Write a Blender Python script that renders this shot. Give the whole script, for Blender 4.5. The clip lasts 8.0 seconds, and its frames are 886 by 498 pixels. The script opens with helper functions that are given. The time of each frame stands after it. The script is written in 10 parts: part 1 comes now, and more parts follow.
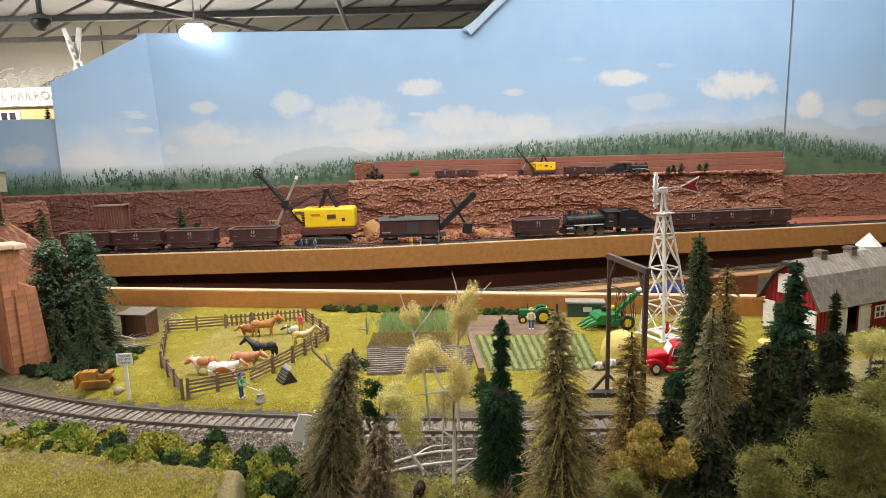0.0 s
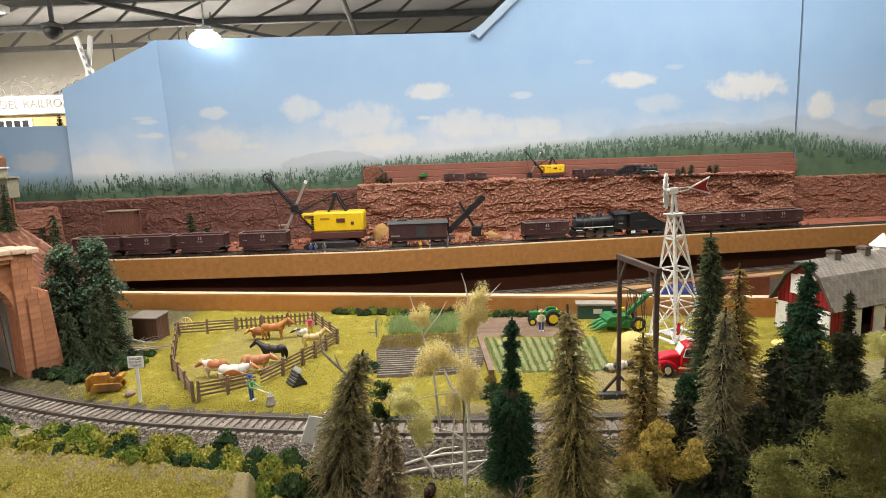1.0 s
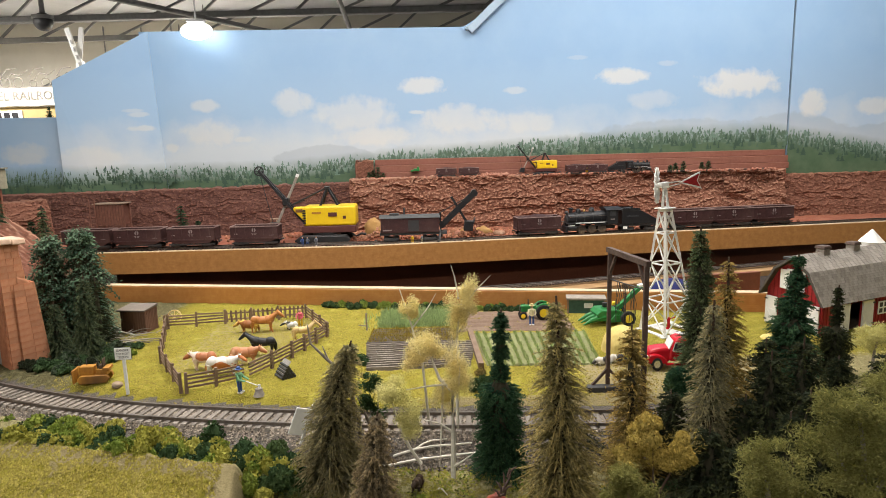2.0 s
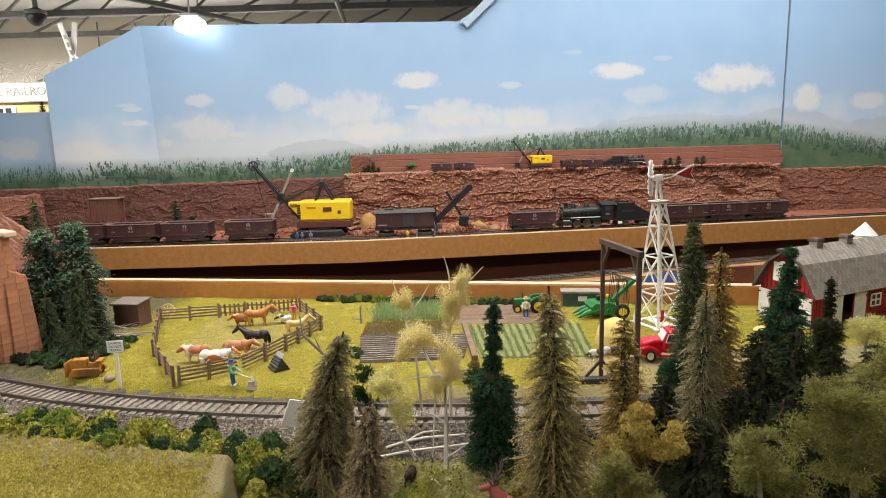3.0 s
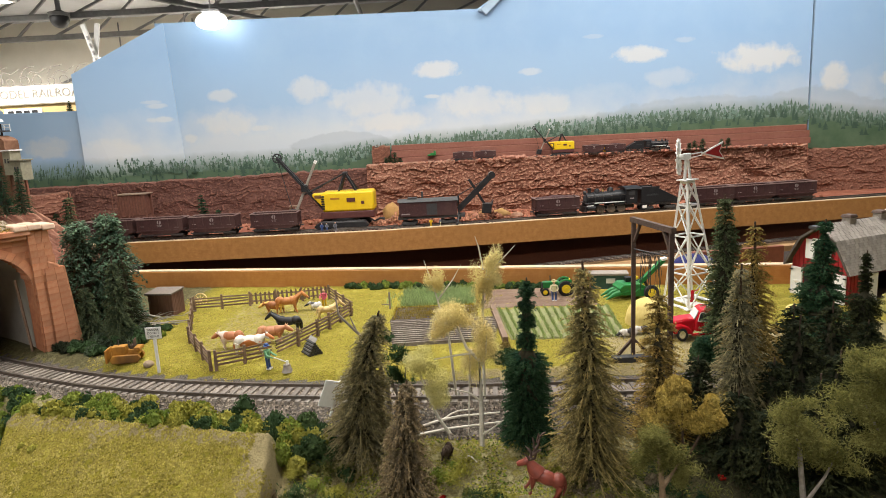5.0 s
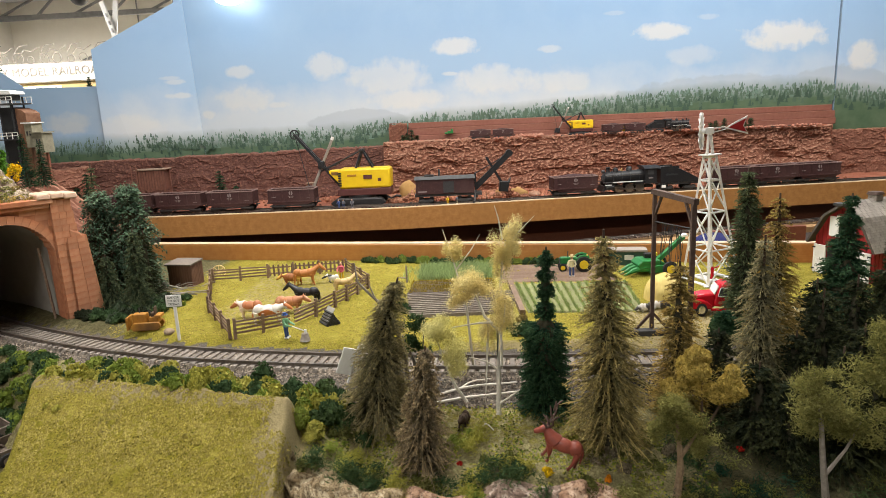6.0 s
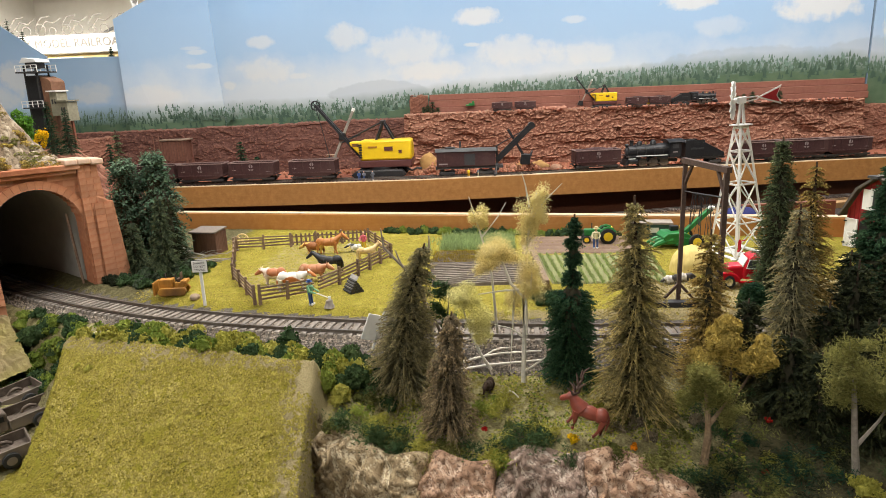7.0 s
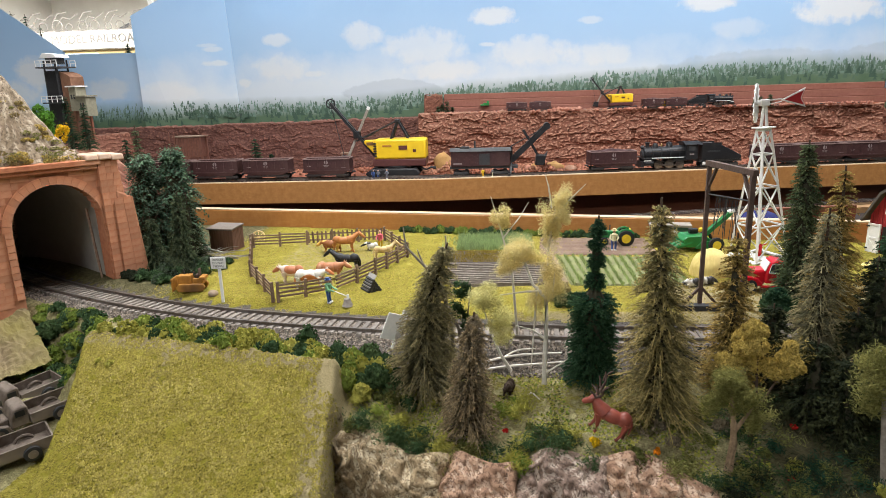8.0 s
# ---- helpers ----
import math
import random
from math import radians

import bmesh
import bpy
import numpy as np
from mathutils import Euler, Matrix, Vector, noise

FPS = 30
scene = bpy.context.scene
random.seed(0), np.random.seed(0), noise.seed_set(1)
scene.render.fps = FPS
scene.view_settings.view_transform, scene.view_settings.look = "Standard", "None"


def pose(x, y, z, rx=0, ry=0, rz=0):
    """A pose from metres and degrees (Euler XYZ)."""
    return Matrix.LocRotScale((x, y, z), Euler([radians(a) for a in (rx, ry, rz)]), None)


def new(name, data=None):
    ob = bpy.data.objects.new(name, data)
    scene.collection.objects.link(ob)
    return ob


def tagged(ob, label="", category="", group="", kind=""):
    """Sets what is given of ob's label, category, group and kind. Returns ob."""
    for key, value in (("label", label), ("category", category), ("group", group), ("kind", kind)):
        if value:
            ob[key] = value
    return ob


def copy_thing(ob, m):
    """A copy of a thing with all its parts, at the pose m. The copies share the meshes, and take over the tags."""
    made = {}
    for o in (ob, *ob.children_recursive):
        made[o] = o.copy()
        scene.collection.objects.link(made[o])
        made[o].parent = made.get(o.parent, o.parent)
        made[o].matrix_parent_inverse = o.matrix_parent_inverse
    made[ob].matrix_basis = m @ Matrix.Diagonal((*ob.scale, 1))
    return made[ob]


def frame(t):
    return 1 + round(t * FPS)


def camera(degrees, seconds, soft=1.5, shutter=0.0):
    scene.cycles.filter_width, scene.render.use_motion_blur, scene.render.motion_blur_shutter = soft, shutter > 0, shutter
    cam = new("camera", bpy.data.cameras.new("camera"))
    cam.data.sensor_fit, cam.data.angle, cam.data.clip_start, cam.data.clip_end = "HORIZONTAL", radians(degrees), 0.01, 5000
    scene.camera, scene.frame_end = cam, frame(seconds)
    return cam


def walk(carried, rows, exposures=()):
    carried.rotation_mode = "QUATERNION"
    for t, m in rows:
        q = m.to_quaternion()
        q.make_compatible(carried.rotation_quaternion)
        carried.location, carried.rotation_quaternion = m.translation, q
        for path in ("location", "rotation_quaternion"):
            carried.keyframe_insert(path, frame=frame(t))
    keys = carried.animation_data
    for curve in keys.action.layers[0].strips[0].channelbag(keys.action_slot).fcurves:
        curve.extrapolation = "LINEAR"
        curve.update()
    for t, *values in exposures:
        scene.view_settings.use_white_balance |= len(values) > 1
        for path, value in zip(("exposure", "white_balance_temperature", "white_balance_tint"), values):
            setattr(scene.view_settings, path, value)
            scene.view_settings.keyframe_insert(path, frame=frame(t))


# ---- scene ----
# ---- camera ----
cam = camera(70.1, 8.0, soft=0.5)
ROWS = [
    (0.0, 0.0000, 0.0000, 0.3300, -0.00, -9.78, -1.45),
    (0.5, -0.0010, -0.0006, 0.3286, 0.73, -9.32, -1.79),
    (1.0, -0.0006, 0.0008, 0.3261, 0.81, -9.36, -1.90),
    (1.5, 0.0010, 0.0026, 0.3243, 0.46, -9.50, -1.62),
    (3.0, 0.0071, 0.0032, 0.3143, -0.13, -10.03, -1.49),
    (3.5, 0.0005, 0.0010, 0.3165, -0.45, -10.01, -1.30),
    (4.0, -0.0032, 0.0014, 0.3159, -0.27, -9.75, -1.21),
    (5.5, -0.0081, -0.0060, 0.2943, 2.53, -11.32, -3.42),
    (6.0, -0.0113, -0.0048, 0.2878, 3.17, -12.18, -2.59),
    (6.5, -0.0160, -0.0047, 0.2806, 4.18, -13.93, -2.72),
    (7.0, -0.0217, -0.0034, 0.2776, 4.85, -14.29, -2.34),
    (7.5, -0.0290, -0.0023, 0.2751, 4.94, -14.56, -2.00),
    (8.0, -0.0357, -0.0012, 0.2773, 5.68, -14.29, -1.74),
]
walk(cam, [(t, pose(x, y, z, 90 + pitch, 0, yaw) @ pose(0, 0, 0, 0, 0, roll)) for t, x, y, z, yaw, pitch, roll in ROWS],
     exposures=[(0.0, 0.08, 6420, 10), (4.0, 0.08, 6420, 10), (5.5, 0.11, 6400, 10), (7.0, 0.19, 6400, 10), (8.0, 0.21, 5950, 10)])

# ---- world and lamps ----
world = bpy.data.worlds.new("room_air")
scene.world = world
world.use_nodes = True
world.node_tree.nodes["Background"].inputs[0].default_value = (0.9, 0.93, 1.0, 1)
world.node_tree.nodes["Background"].inputs[1].default_value = 0.06

WARM = (1.0, 0.955, 0.90)


def area_lamp(name, m, sx, sy, watts, colour):
    data = bpy.data.lights.new(name, "AREA")
    data.shape, data.size, data.size_y, data.energy, data.color = "RECTANGLE", sx, sy, watts, colour
    ob = new(name, data)
    ob.matrix_world = m
    return ob


# Ceiling tubes over the layout, two over the back room: x, y, z, length, width, watts.
# The back-room two are additions out of sight that brighten the far wall.
TUBES = [(-0.25, 0.95, 1.45, 1.3, 0.22, 27.0), (1.10, 1.75, 1.45, 1.5, 0.22, 20.0), (-0.75, 1.75, 1.45, 1.3, 0.22, 6.5),
         (-0.90, -1.00, 1.45, 1.3, 0.22, 31.0), (-2.4, 6.3, 1.28, 0.40, 0.16, 190.0), (-4.0, 4.9, 1.45, 1.3, 0.22, 78.0)]
for x, y, z, sx, sy, watts in TUBES:
    area_lamp("tube_light", pose(x, y, z - 0.035), sx, sy, watts, WARM)

# ---- building helpers ----


class M:
    """Vertices, faces and material slots of one mesh."""

    def __init__(self):
        self.v, self.f, self.m = [], [], []

    def add(self, verts, faces, mi=0, T=None):
        o = len(self.v)
        self.v += [tuple(T @ Vector(p)) for p in verts] if T is not None else [tuple(p) for p in verts]
        self.f += [tuple(i + o for i in f) for f in faces]
        self.m += [mi] * len(faces)
        return self

    def box(self, cx, cy, cz, sx, sy, sz, mi=0, T=None, taper=1.0):
        hx, hy, hz = sx / 2, sy / 2, sz / 2
        a = taper
        vs = [(cx - hx, cy - hy, cz - hz), (cx + hx, cy - hy, cz - hz), (cx + hx, cy + hy, cz - hz), (cx - hx, cy + hy, cz - hz),
              (cx - hx * a, cy - hy * a, cz + hz), (cx + hx * a, cy - hy * a, cz + hz), (cx + hx * a, cy + hy * a, cz + hz), (cx - hx * a, cy + hy * a, cz + hz)]
        return self.add(vs, [(3, 2, 1, 0), (4, 5, 6, 7), (0, 1, 5, 4), (1, 2, 6, 5), (2, 3, 7, 6), (3, 0, 4, 7)], mi, T)

    def beam(self, p, q, w, h=None, mi=0):
        """A square bar from p to q."""
        p, q = Vector(p), Vector(q)
        h = h or w
        T = Matrix.Translation((p + q) / 2) @ (q - p).to_track_quat("X", "Z").to_matrix().to_4x4()
        return self.box(0, 0, 0, (q - p).length, w, h, mi, T)

    def tube(self, pts, radii, n=7, mi=0, caps=True):
        pts = [Vector(p) for p in pts]
        o, k = len(self.v), len(pts)
        for i, p in enumerate(pts):
            d = (pts[min(i + 1, k - 1)] - pts[max(i - 1, 0)])
            q = d.to_track_quat("Z", "Y") if d.length > 1e-9 else Vector((0, 0, 1)).to_track_quat("Z", "Y")
            for j in range(n):
                a = 2 * math.pi * j / n
                self.v.append(tuple(p + q @ Vector((radii[i] * math.cos(a), radii[i] * math.sin(a), 0))))
        for i in range(k - 1):
            for j in range(n):
                a, b = o + i * n + j, o + i * n + (j + 1) % n
                self.f.append((a, b, b + n, a + n))
                self.m.append(mi)
        if caps:
            self.f += [tuple(o + j for j in reversed(range(n))), tuple(o + (k - 1) * n + j for j in range(n))]
            self.m += [mi, mi]
        return self

    def cyl(self, p, q, r, r2=None, n=10, mi=0):
        return self.tube([p, q], [r, r if r2 is None else r2], n, mi)

    def prism(self, poly, a, b, axis="y", mi=0, T=None):
        """A polygon (u, v) drawn out from a to b along an axis."""
        put = {"y": lambda u, v, w: (u, w, v), "x": lambda u, v, w: (w, u, v), "z": lambda u, v, w: (u, v, w)}[axis]
        n = len(poly)
        vs = [put(u, v, a) for u, v in poly] + [put(u, v, b) for u, v in poly]
        fs = [tuple(range(n)), tuple(range(2 * n - 1, n - 1, -1))] + [(i, i + n, (i + 1) % n + n, (i + 1) % n) for i in range(n)]
        return self.add(vs, fs, mi, T)

    def ball(self, c, r, mi=0, n=8, k=6, T=None):
        """An ellipsoid; r is a number or three radii."""
        r = (r, r, r) if isinstance(r, (int, float)) else r
        vs, fs = [(0, 0, -1)], []
        for i in range(1, k):
            a = math.pi * i / k
            vs += [(math.sin(a) * math.cos(2 * math.pi * j / n), math.sin(a) * math.sin(2 * math.pi * j / n), -math.cos(a)) for j in range(n)]
        vs.append((0, 0, 1))
        fs += [(0, 1 + (j + 1) % n, 1 + j) for j in range(n)]
        for i in range(k - 2):
            fs += [(1 + i * n + j, 1 + i * n + (j + 1) % n, 1 + (i + 1) * n + (j + 1) % n, 1 + (i + 1) * n + j) for j in range(n)]
        e = len(vs) - 1
        fs += [(e, 1 + (k - 2) * n + j, 1 + (k - 2) * n + (j + 1) % n) for j in range(n)]
        S = Matrix.Translation(c) @ Matrix.Diagonal((*r, 1))
        return self.add(vs, fs, mi, S if T is None else T @ S)

    def grid(self, fn, nu, nv, mi=0):
        o = len(self.v)
        self.v += [tuple(fn(i / nu, j / nv)) for j in range(nv + 1) for i in range(nu + 1)]
        for j in range(nv):
            for i in range(nu):
                a = o + j * (nu + 1) + i
                self.f.append((a, a + 1, a + nu + 2, a + nu + 1))
                self.m.append(mi)
        return self

    def mesh(self, name, mats, smooth=35):
        me = bpy.data.meshes.new(name)
        me.from_pydata(self.v, [], self.f)
        for one in mats if isinstance(mats, (list, tuple)) else [mats]:
            me.materials.append(one)
        me.polygons.foreach_set("material_index", self.m)
        if smooth:
            me.shade_smooth()
            me.set_sharp_from_angle(angle=radians(smooth))
        me.update()
        return me


def part(name, m, mats, parent=None, label="", bevel=0.0, smooth=35, at=None):
    """One mesh object, under a thing or a part."""
    ob = new(name, m.mesh(name, mats, smooth) if isinstance(m, M) else m)
    ob.parent = parent
    if at is not None:
        ob.matrix_basis = at
    if bevel:
        mod = ob.modifiers.new("bevel", "BEVEL")
        mod.width, mod.segments, mod.limit_method, mod.angle_limit = bevel, 2, "ANGLE", radians(40)
        mod.use_clamp_overlap = True
    return tagged(ob, label)


def thing(name, at, label, category, group="", kind=""):
    ob = new(name)
    ob.empty_display_size = 0.01
    ob.matrix_basis = at
    return tagged(ob, label, category, group, kind)


def solo(name, m, mats, at, label, category, group="", kind="", bevel=0.0, smooth=35):
    """A thing that is one mesh."""
    ob = part(name, m, mats, None, "", bevel, smooth, at)
    return tagged(ob, label, category, group, kind)


def structure(name, m, mats, label, category, at=None, bevel=0.0, smooth=35):
    ob = part(name, m, mats, None, "", bevel, smooth, at)
    return tagged(ob, label, category, "", "structure")


def rnd(a, b):
    return random.uniform(a, b)


# ---- materials ----


def node(nt, kind, **inputs):
    n = nt.nodes.new(kind)
    for key, value in inputs.items():
        n.inputs[key.replace("_", " ")].default_value = value
    return n


def mix_colour(nt, fac, a, b):
    n = nt.nodes.new("ShaderNodeMix")
    n.data_type = "RGBA"
    for socket, value in ((n.inputs[0], fac), (n.inputs[6], a), (n.inputs[7], b)):
        if isinstance(value, (int, float)):
            socket.default_value = value
        elif isinstance(value, tuple):
            socket.default_value = (*value, 1)
        else:
            nt.links.new(value, socket)
    return n.outputs[2]


def ramped(nt, value, lo, hi):
    n = nt.nodes.new("ShaderNodeMapRange")
    n.inputs[1].default_value, n.inputs[2].default_value = lo, hi
    nt.links.new(value, n.inputs[0])
    return n.outputs[0]


def mat(name, c1, c2=None, c3=None, scale=300.0, rough=0.75, bump=0.3, depth=0.0006, metal=0.0, vary=0.0, island=0.0, stretch=(1, 1, 1), stain=0.25, spec=0.4):
    """Two-scale paint: c1 to c2 by fine grain, c3 in broad stains."""
    ma = bpy.data.materials.new(name)
    ma.use_nodes = True
    nt = ma.node_tree
    bsdf = nt.nodes["Principled BSDF"]
    c2 = c2 or tuple(v * 0.7 for v in c1)
    c3 = c3 or tuple(v * 0.75 for v in c1)
    tc = nt.nodes.new("ShaderNodeTexCoord")
    mp = nt.nodes.new("ShaderNodeMapping")
    mp.inputs["Scale"].default_value = stretch
    nt.links.new(tc.outputs["Object"], mp.inputs["Vector"])
    fine = node(nt, "ShaderNodeTexNoise", Scale=scale, Detail=5.0, Roughness=0.65)
    broad = node(nt, "ShaderNodeTexNoise", Scale=scale * 0.09, Detail=3.0)
    for n in (fine, broad):
        nt.links.new(mp.outputs[0], n.inputs["Vector"])
    col = mix_colour(nt, ramped(nt, fine.outputs[0], 0.32, 0.68), c1, c2)
    fac = nt.nodes.new("ShaderNodeMath")
    fac.operation = "MULTIPLY"
    fac.inputs[1].default_value = stain * 2
    nt.links.new(ramped(nt, broad.outputs[0], 0.45, 0.7), fac.inputs[0])
    col = mix_colour(nt, fac.outputs[0], col, c3)
    for amount, kind, out in ((vary, "ShaderNodeObjectInfo", "Random"), (island, "ShaderNodeNewGeometry", "Random Per Island")):
        if amount:
            hsv = nt.nodes.new("ShaderNodeHueSaturation")
            src = nt.nodes.new(kind)
            mr = nt.nodes.new("ShaderNodeMapRange")
            mr.inputs[3].default_value, mr.inputs[4].default_value = 1 - amount, 1 + amount
            nt.links.new(src.outputs[out], mr.inputs[0])
            nt.links.new(mr.outputs[0], hsv.inputs["Value"])
            nt.links.new(col, hsv.inputs["Color"])
            col = hsv.outputs[0]
    nt.links.new(col, bsdf.inputs["Base Color"])
    bsdf.inputs["Metallic"].default_value = metal
    bsdf.inputs["Specular IOR Level"].default_value = spec
    rr = nt.nodes.new("ShaderNodeMapRange")
    rr.inputs[3].default_value, rr.inputs[4].default_value = max(0.05, rough - 0.12), min(1.0, rough + 0.12)
    nt.links.new(fine.outputs[0], rr.inputs[0])
    nt.links.new(rr.outputs[0], bsdf.inputs["Roughness"])
    if bump:
        bn = nt.nodes.new("ShaderNodeBump")
        bn.inputs["Strength"].default_value, bn.inputs["Distance"].default_value = bump, depth
        nt.links.new(fine.outputs[0], bn.inputs["Height"])
        nt.links.new(bn.outputs[0], bsdf.inputs["Normal"])
    return ma


def wood_mat(name, c1, c2, scale=14.0, rough=0.4, along=(0.6, 10, 10), bump=0.08):
    """Varnished softwood with long grain along x."""
    ma = mat(name, c1, c2, None, 60, rough, 0, stain=0.2)
    nt = ma.node_tree
    bsdf = nt.nodes["Principled BSDF"]
    tc = nt.nodes.new("ShaderNodeTexCoord")
    mp = nt.nodes.new("ShaderNodeMapping")
    mp.inputs["Scale"].default_value = along
    nt.links.new(tc.outputs["Object"], mp.inputs["Vector"])
    wave = nt.nodes.new("ShaderNodeTexWave")
    wave.wave_type, wave.bands_direction = "RINGS", "Z"
    wave.inputs["Scale"].default_value, wave.inputs["Distortion"].default_value = scale, 6.0
    wave.inputs["Detail"].default_value, wave.inputs["Detail Scale"].default_value = 3.0, 1.2
    nt.links.new(mp.outputs[0], wave.inputs["Vector"])
    old = bsdf.inputs["Base Color"].links[0].from_socket
    fac = nt.nodes.new("ShaderNodeMath")
    fac.operation = "MULTIPLY"
    fac.inputs[1].default_value = 0.55
    nt.links.new(wave.outputs[1], fac.inputs[0])
    nt.links.new(mix_colour(nt, fac.outputs[0], old, c2), bsdf.inputs["Base Color"])
    bn = nt.nodes.new("ShaderNodeBump")
    bn.inputs["Strength"].default_value, bn.inputs["Distance"].default_value = bump, 0.0005
    nt.links.new(wave.outputs[1], bn.inputs["Height"])
    nt.links.new(bn.outputs[0], bsdf.inputs["Normal"])
    return ma


def glow_mat(name, colour, strength):
    ma = bpy.data.materials.new(name)
    ma.use_nodes = True
    b = ma.node_tree.nodes["Principled BSDF"]
    b.inputs["Base Color"].default_value = (*colour, 1)
    b.inputs["Emission Color"].default_value = (*colour, 1)
    b.inputs["Emission Strength"].default_value = strength
    return ma


FASCIA = wood_mat("varnished_pine", (0.50, 0.25, 0.08), (0.33, 0.145, 0.042))
FASCIA_LOW = wood_mat("varnished_pine_lower", (0.50, 0.24, 0.075), (0.38, 0.155, 0.04))
HARDBOARD = mat("brown_hardboard", (0.24, 0.08, 0.04), (0.19, 0.062, 0.03), scale=120, rough=0.5, bump=0.05)
DARKWOOD = mat("dark_benchwork", (0.035, 0.022, 0.016), scale=60, rough=0.8)
ROCKTIP = mat("dry_brushed_red_rock", (0.45, 0.21, 0.14), (0.30, 0.10, 0.06), (0.52, 0.28, 0.2), 70, 0.85, 0.7, 0.004, stain=0.35)
ORE = mat("red_ore_soil", (0.36, 0.125, 0.07), (0.24, 0.075, 0.042), (0.42, 0.18, 0.11), 120, 0.95, 0.8, 0.003)
STEPS = mat("red_painted_steps", (0.26, 0.105, 0.072), (0.215, 0.082, 0.056), (0.30, 0.13, 0.092), 90, 0.7, 0.15, 0.001)
TURF_M = mat("grass_tuft_golden_olive", (0.34, 0.285, 0.052), (0.21, 0.17, 0.03), (0.40, 0.335, 0.10), 400, 0.95, 0.5, 0.001, island=0.28)
TURF_G = mat("grass_tuft_green", (0.40, 0.32, 0.058), (0.24, 0.19, 0.03), (0.46, 0.38, 0.10), 400, 0.95, 0.5, 0.001, island=0.45)
TIE = mat("weathered_tie", (0.235, 0.205, 0.172), (0.12, 0.10, 0.085), (0.34, 0.30, 0.26), 500, 0.85, 0.4, 0.0005, vary=0.25, stretch=(6, 1, 6))
RAIL = mat("dull_steel_rail", (0.22, 0.19, 0.165), (0.13, 0.105, 0.085), (0.32, 0.3, 0.28), 300, 0.4, 0.1, 0.0002, metal=0.75)
BALLAST = mat("grey_ballast", (0.25, 0.205, 0.16), (0.105, 0.085, 0.066), (0.36, 0.31, 0.25), 700, 0.95, 0.6, 0.001, island=0.7)
BLACK = mat("satin_black_paint", (0.018, 0.018, 0.02), (0.01, 0.01, 0.011), (0.035, 0.034, 0.034), 300, 0.45, 0.1)
SOOT = mat("dark_grey_iron", (0.05, 0.05, 0.052), (0.03, 0.03, 0.032), (0.08, 0.075, 0.07), 300, 0.55, 0.15)
MAROON = mat("dusty_maroon_paint", (0.062, 0.024, 0.023), (0.042, 0.016, 0.015), (0.10, 0.055, 0.048), 150, 0.6, 0.15)
YELLOW = mat("bright_yellow_paint", (0.80, 0.54, 0.012), (0.74, 0.48, 0.01), (0.78, 0.55, 0.04), 60, 0.4, 0.05)
WHITE = mat("white_paint", (0.86, 0.85, 0.82), (0.78, 0.77, 0.74), (0.68, 0.66, 0.62), 200, 0.5, 0.08)
SILVER = mat("bare_pewter_casting", (0.84, 0.83, 0.80), (0.74, 0.73, 0.70), (0.62, 0.61, 0.58), 260, 0.42, 0.15, metal=0.1)
RED = mat("barn_red_paint", (0.36, 0.022, 0.026), (0.28, 0.015, 0.018), (0.22, 0.012, 0.014), 200, 0.55, 0.15)
CARRED = mat("glossy_red_enamel", (0.48, 0.012, 0.022), (0.44, 0.01, 0.018), (0.4, 0.01, 0.015), 60, 0.18, 0.0)
GREENP = mat("tractor_green_paint", (0.022, 0.19, 0.045), (0.016, 0.15, 0.035), (0.02, 0.12, 0.03), 100, 0.35, 0.05)
YELLOWP = mat("wheel_yellow_paint", (0.80, 0.60, 0.02), (0.7, 0.5, 0.02), None, 100, 0.4, 0.05)
RUBBER = mat("black_rubber", (0.022, 0.022, 0.022), (0.015, 0.015, 0.015), (0.04, 0.038, 0.035), 400, 0.85, 0.2)
FENCEW = mat("weathered_fence_wood", (0.26, 0.175, 0.12), (0.15, 0.095, 0.065), (0.34, 0.25, 0.18), 400, 0.85, 0.4, vary=0.2, stretch=(1, 1, 1))
TIMBER = mat("dark_timber", (0.105, 0.066, 0.05), (0.06, 0.038, 0.03), (0.15, 0.10, 0.08), 300, 0.75, 0.3)
SHEDW = mat("dark_brown_shed_boards", (0.16, 0.078, 0.048), (0.11, 0.053, 0.033), (0.20, 0.105, 0.068), 260, 0.75, 0.3, stretch=(1, 1, 0.15))
SHINGLE = mat("grey_wood_shingles", (0.305, 0.275, 0.24), (0.22, 0.19, 0.16), (0.36, 0.325, 0.285), 2.5, 0.8, 0.15, vary=0.17, stain=0.35)
BARK_W = mat("white_birch_bark", (0.72, 0.68, 0.58), (0.5, 0.46, 0.38), (0.85, 0.81, 0.72), 260, 0.8, 0.3, stain=0.3)
BARK_G = mat("grey_dead_wood", (0.32, 0.28, 0.235), (0.2, 0.17, 0.14), (0.42, 0.38, 0.33), 260, 0.85, 0.4)
BARK_B = mat("brown_bark", (0.085, 0.055, 0.035), (0.05, 0.03, 0.02), (0.13, 0.09, 0.06), 260, 0.9, 0.5)
STONE = mat("orange_cut_stone", (0.50, 0.20, 0.09), (0.34, 0.115, 0.055), (0.60, 0.34, 0.21), 80, 0.85, 0.22, 0.0005, vary=0.2, stain=0.7)
BRICK = mat("orange_worn_brick", (0.47, 0.175, 0.078), (0.35, 0.118, 0.053), (0.50, 0.235, 0.13), 5.0, 0.85, 0.12, 0.05, vary=0.16, stain=0.6)
MORTAR = mat("dark_mortar", (0.44, 0.18, 0.085), (0.30, 0.11, 0.055), (0.54, 0.31, 0.19), 100, 0.9, 0.3)
TUNNEL = mat("grey_tunnel_lining", (0.40, 0.38, 0.34), (0.33, 0.31, 0.275), (0.45, 0.42, 0.37), 40, 0.85, 0.1)
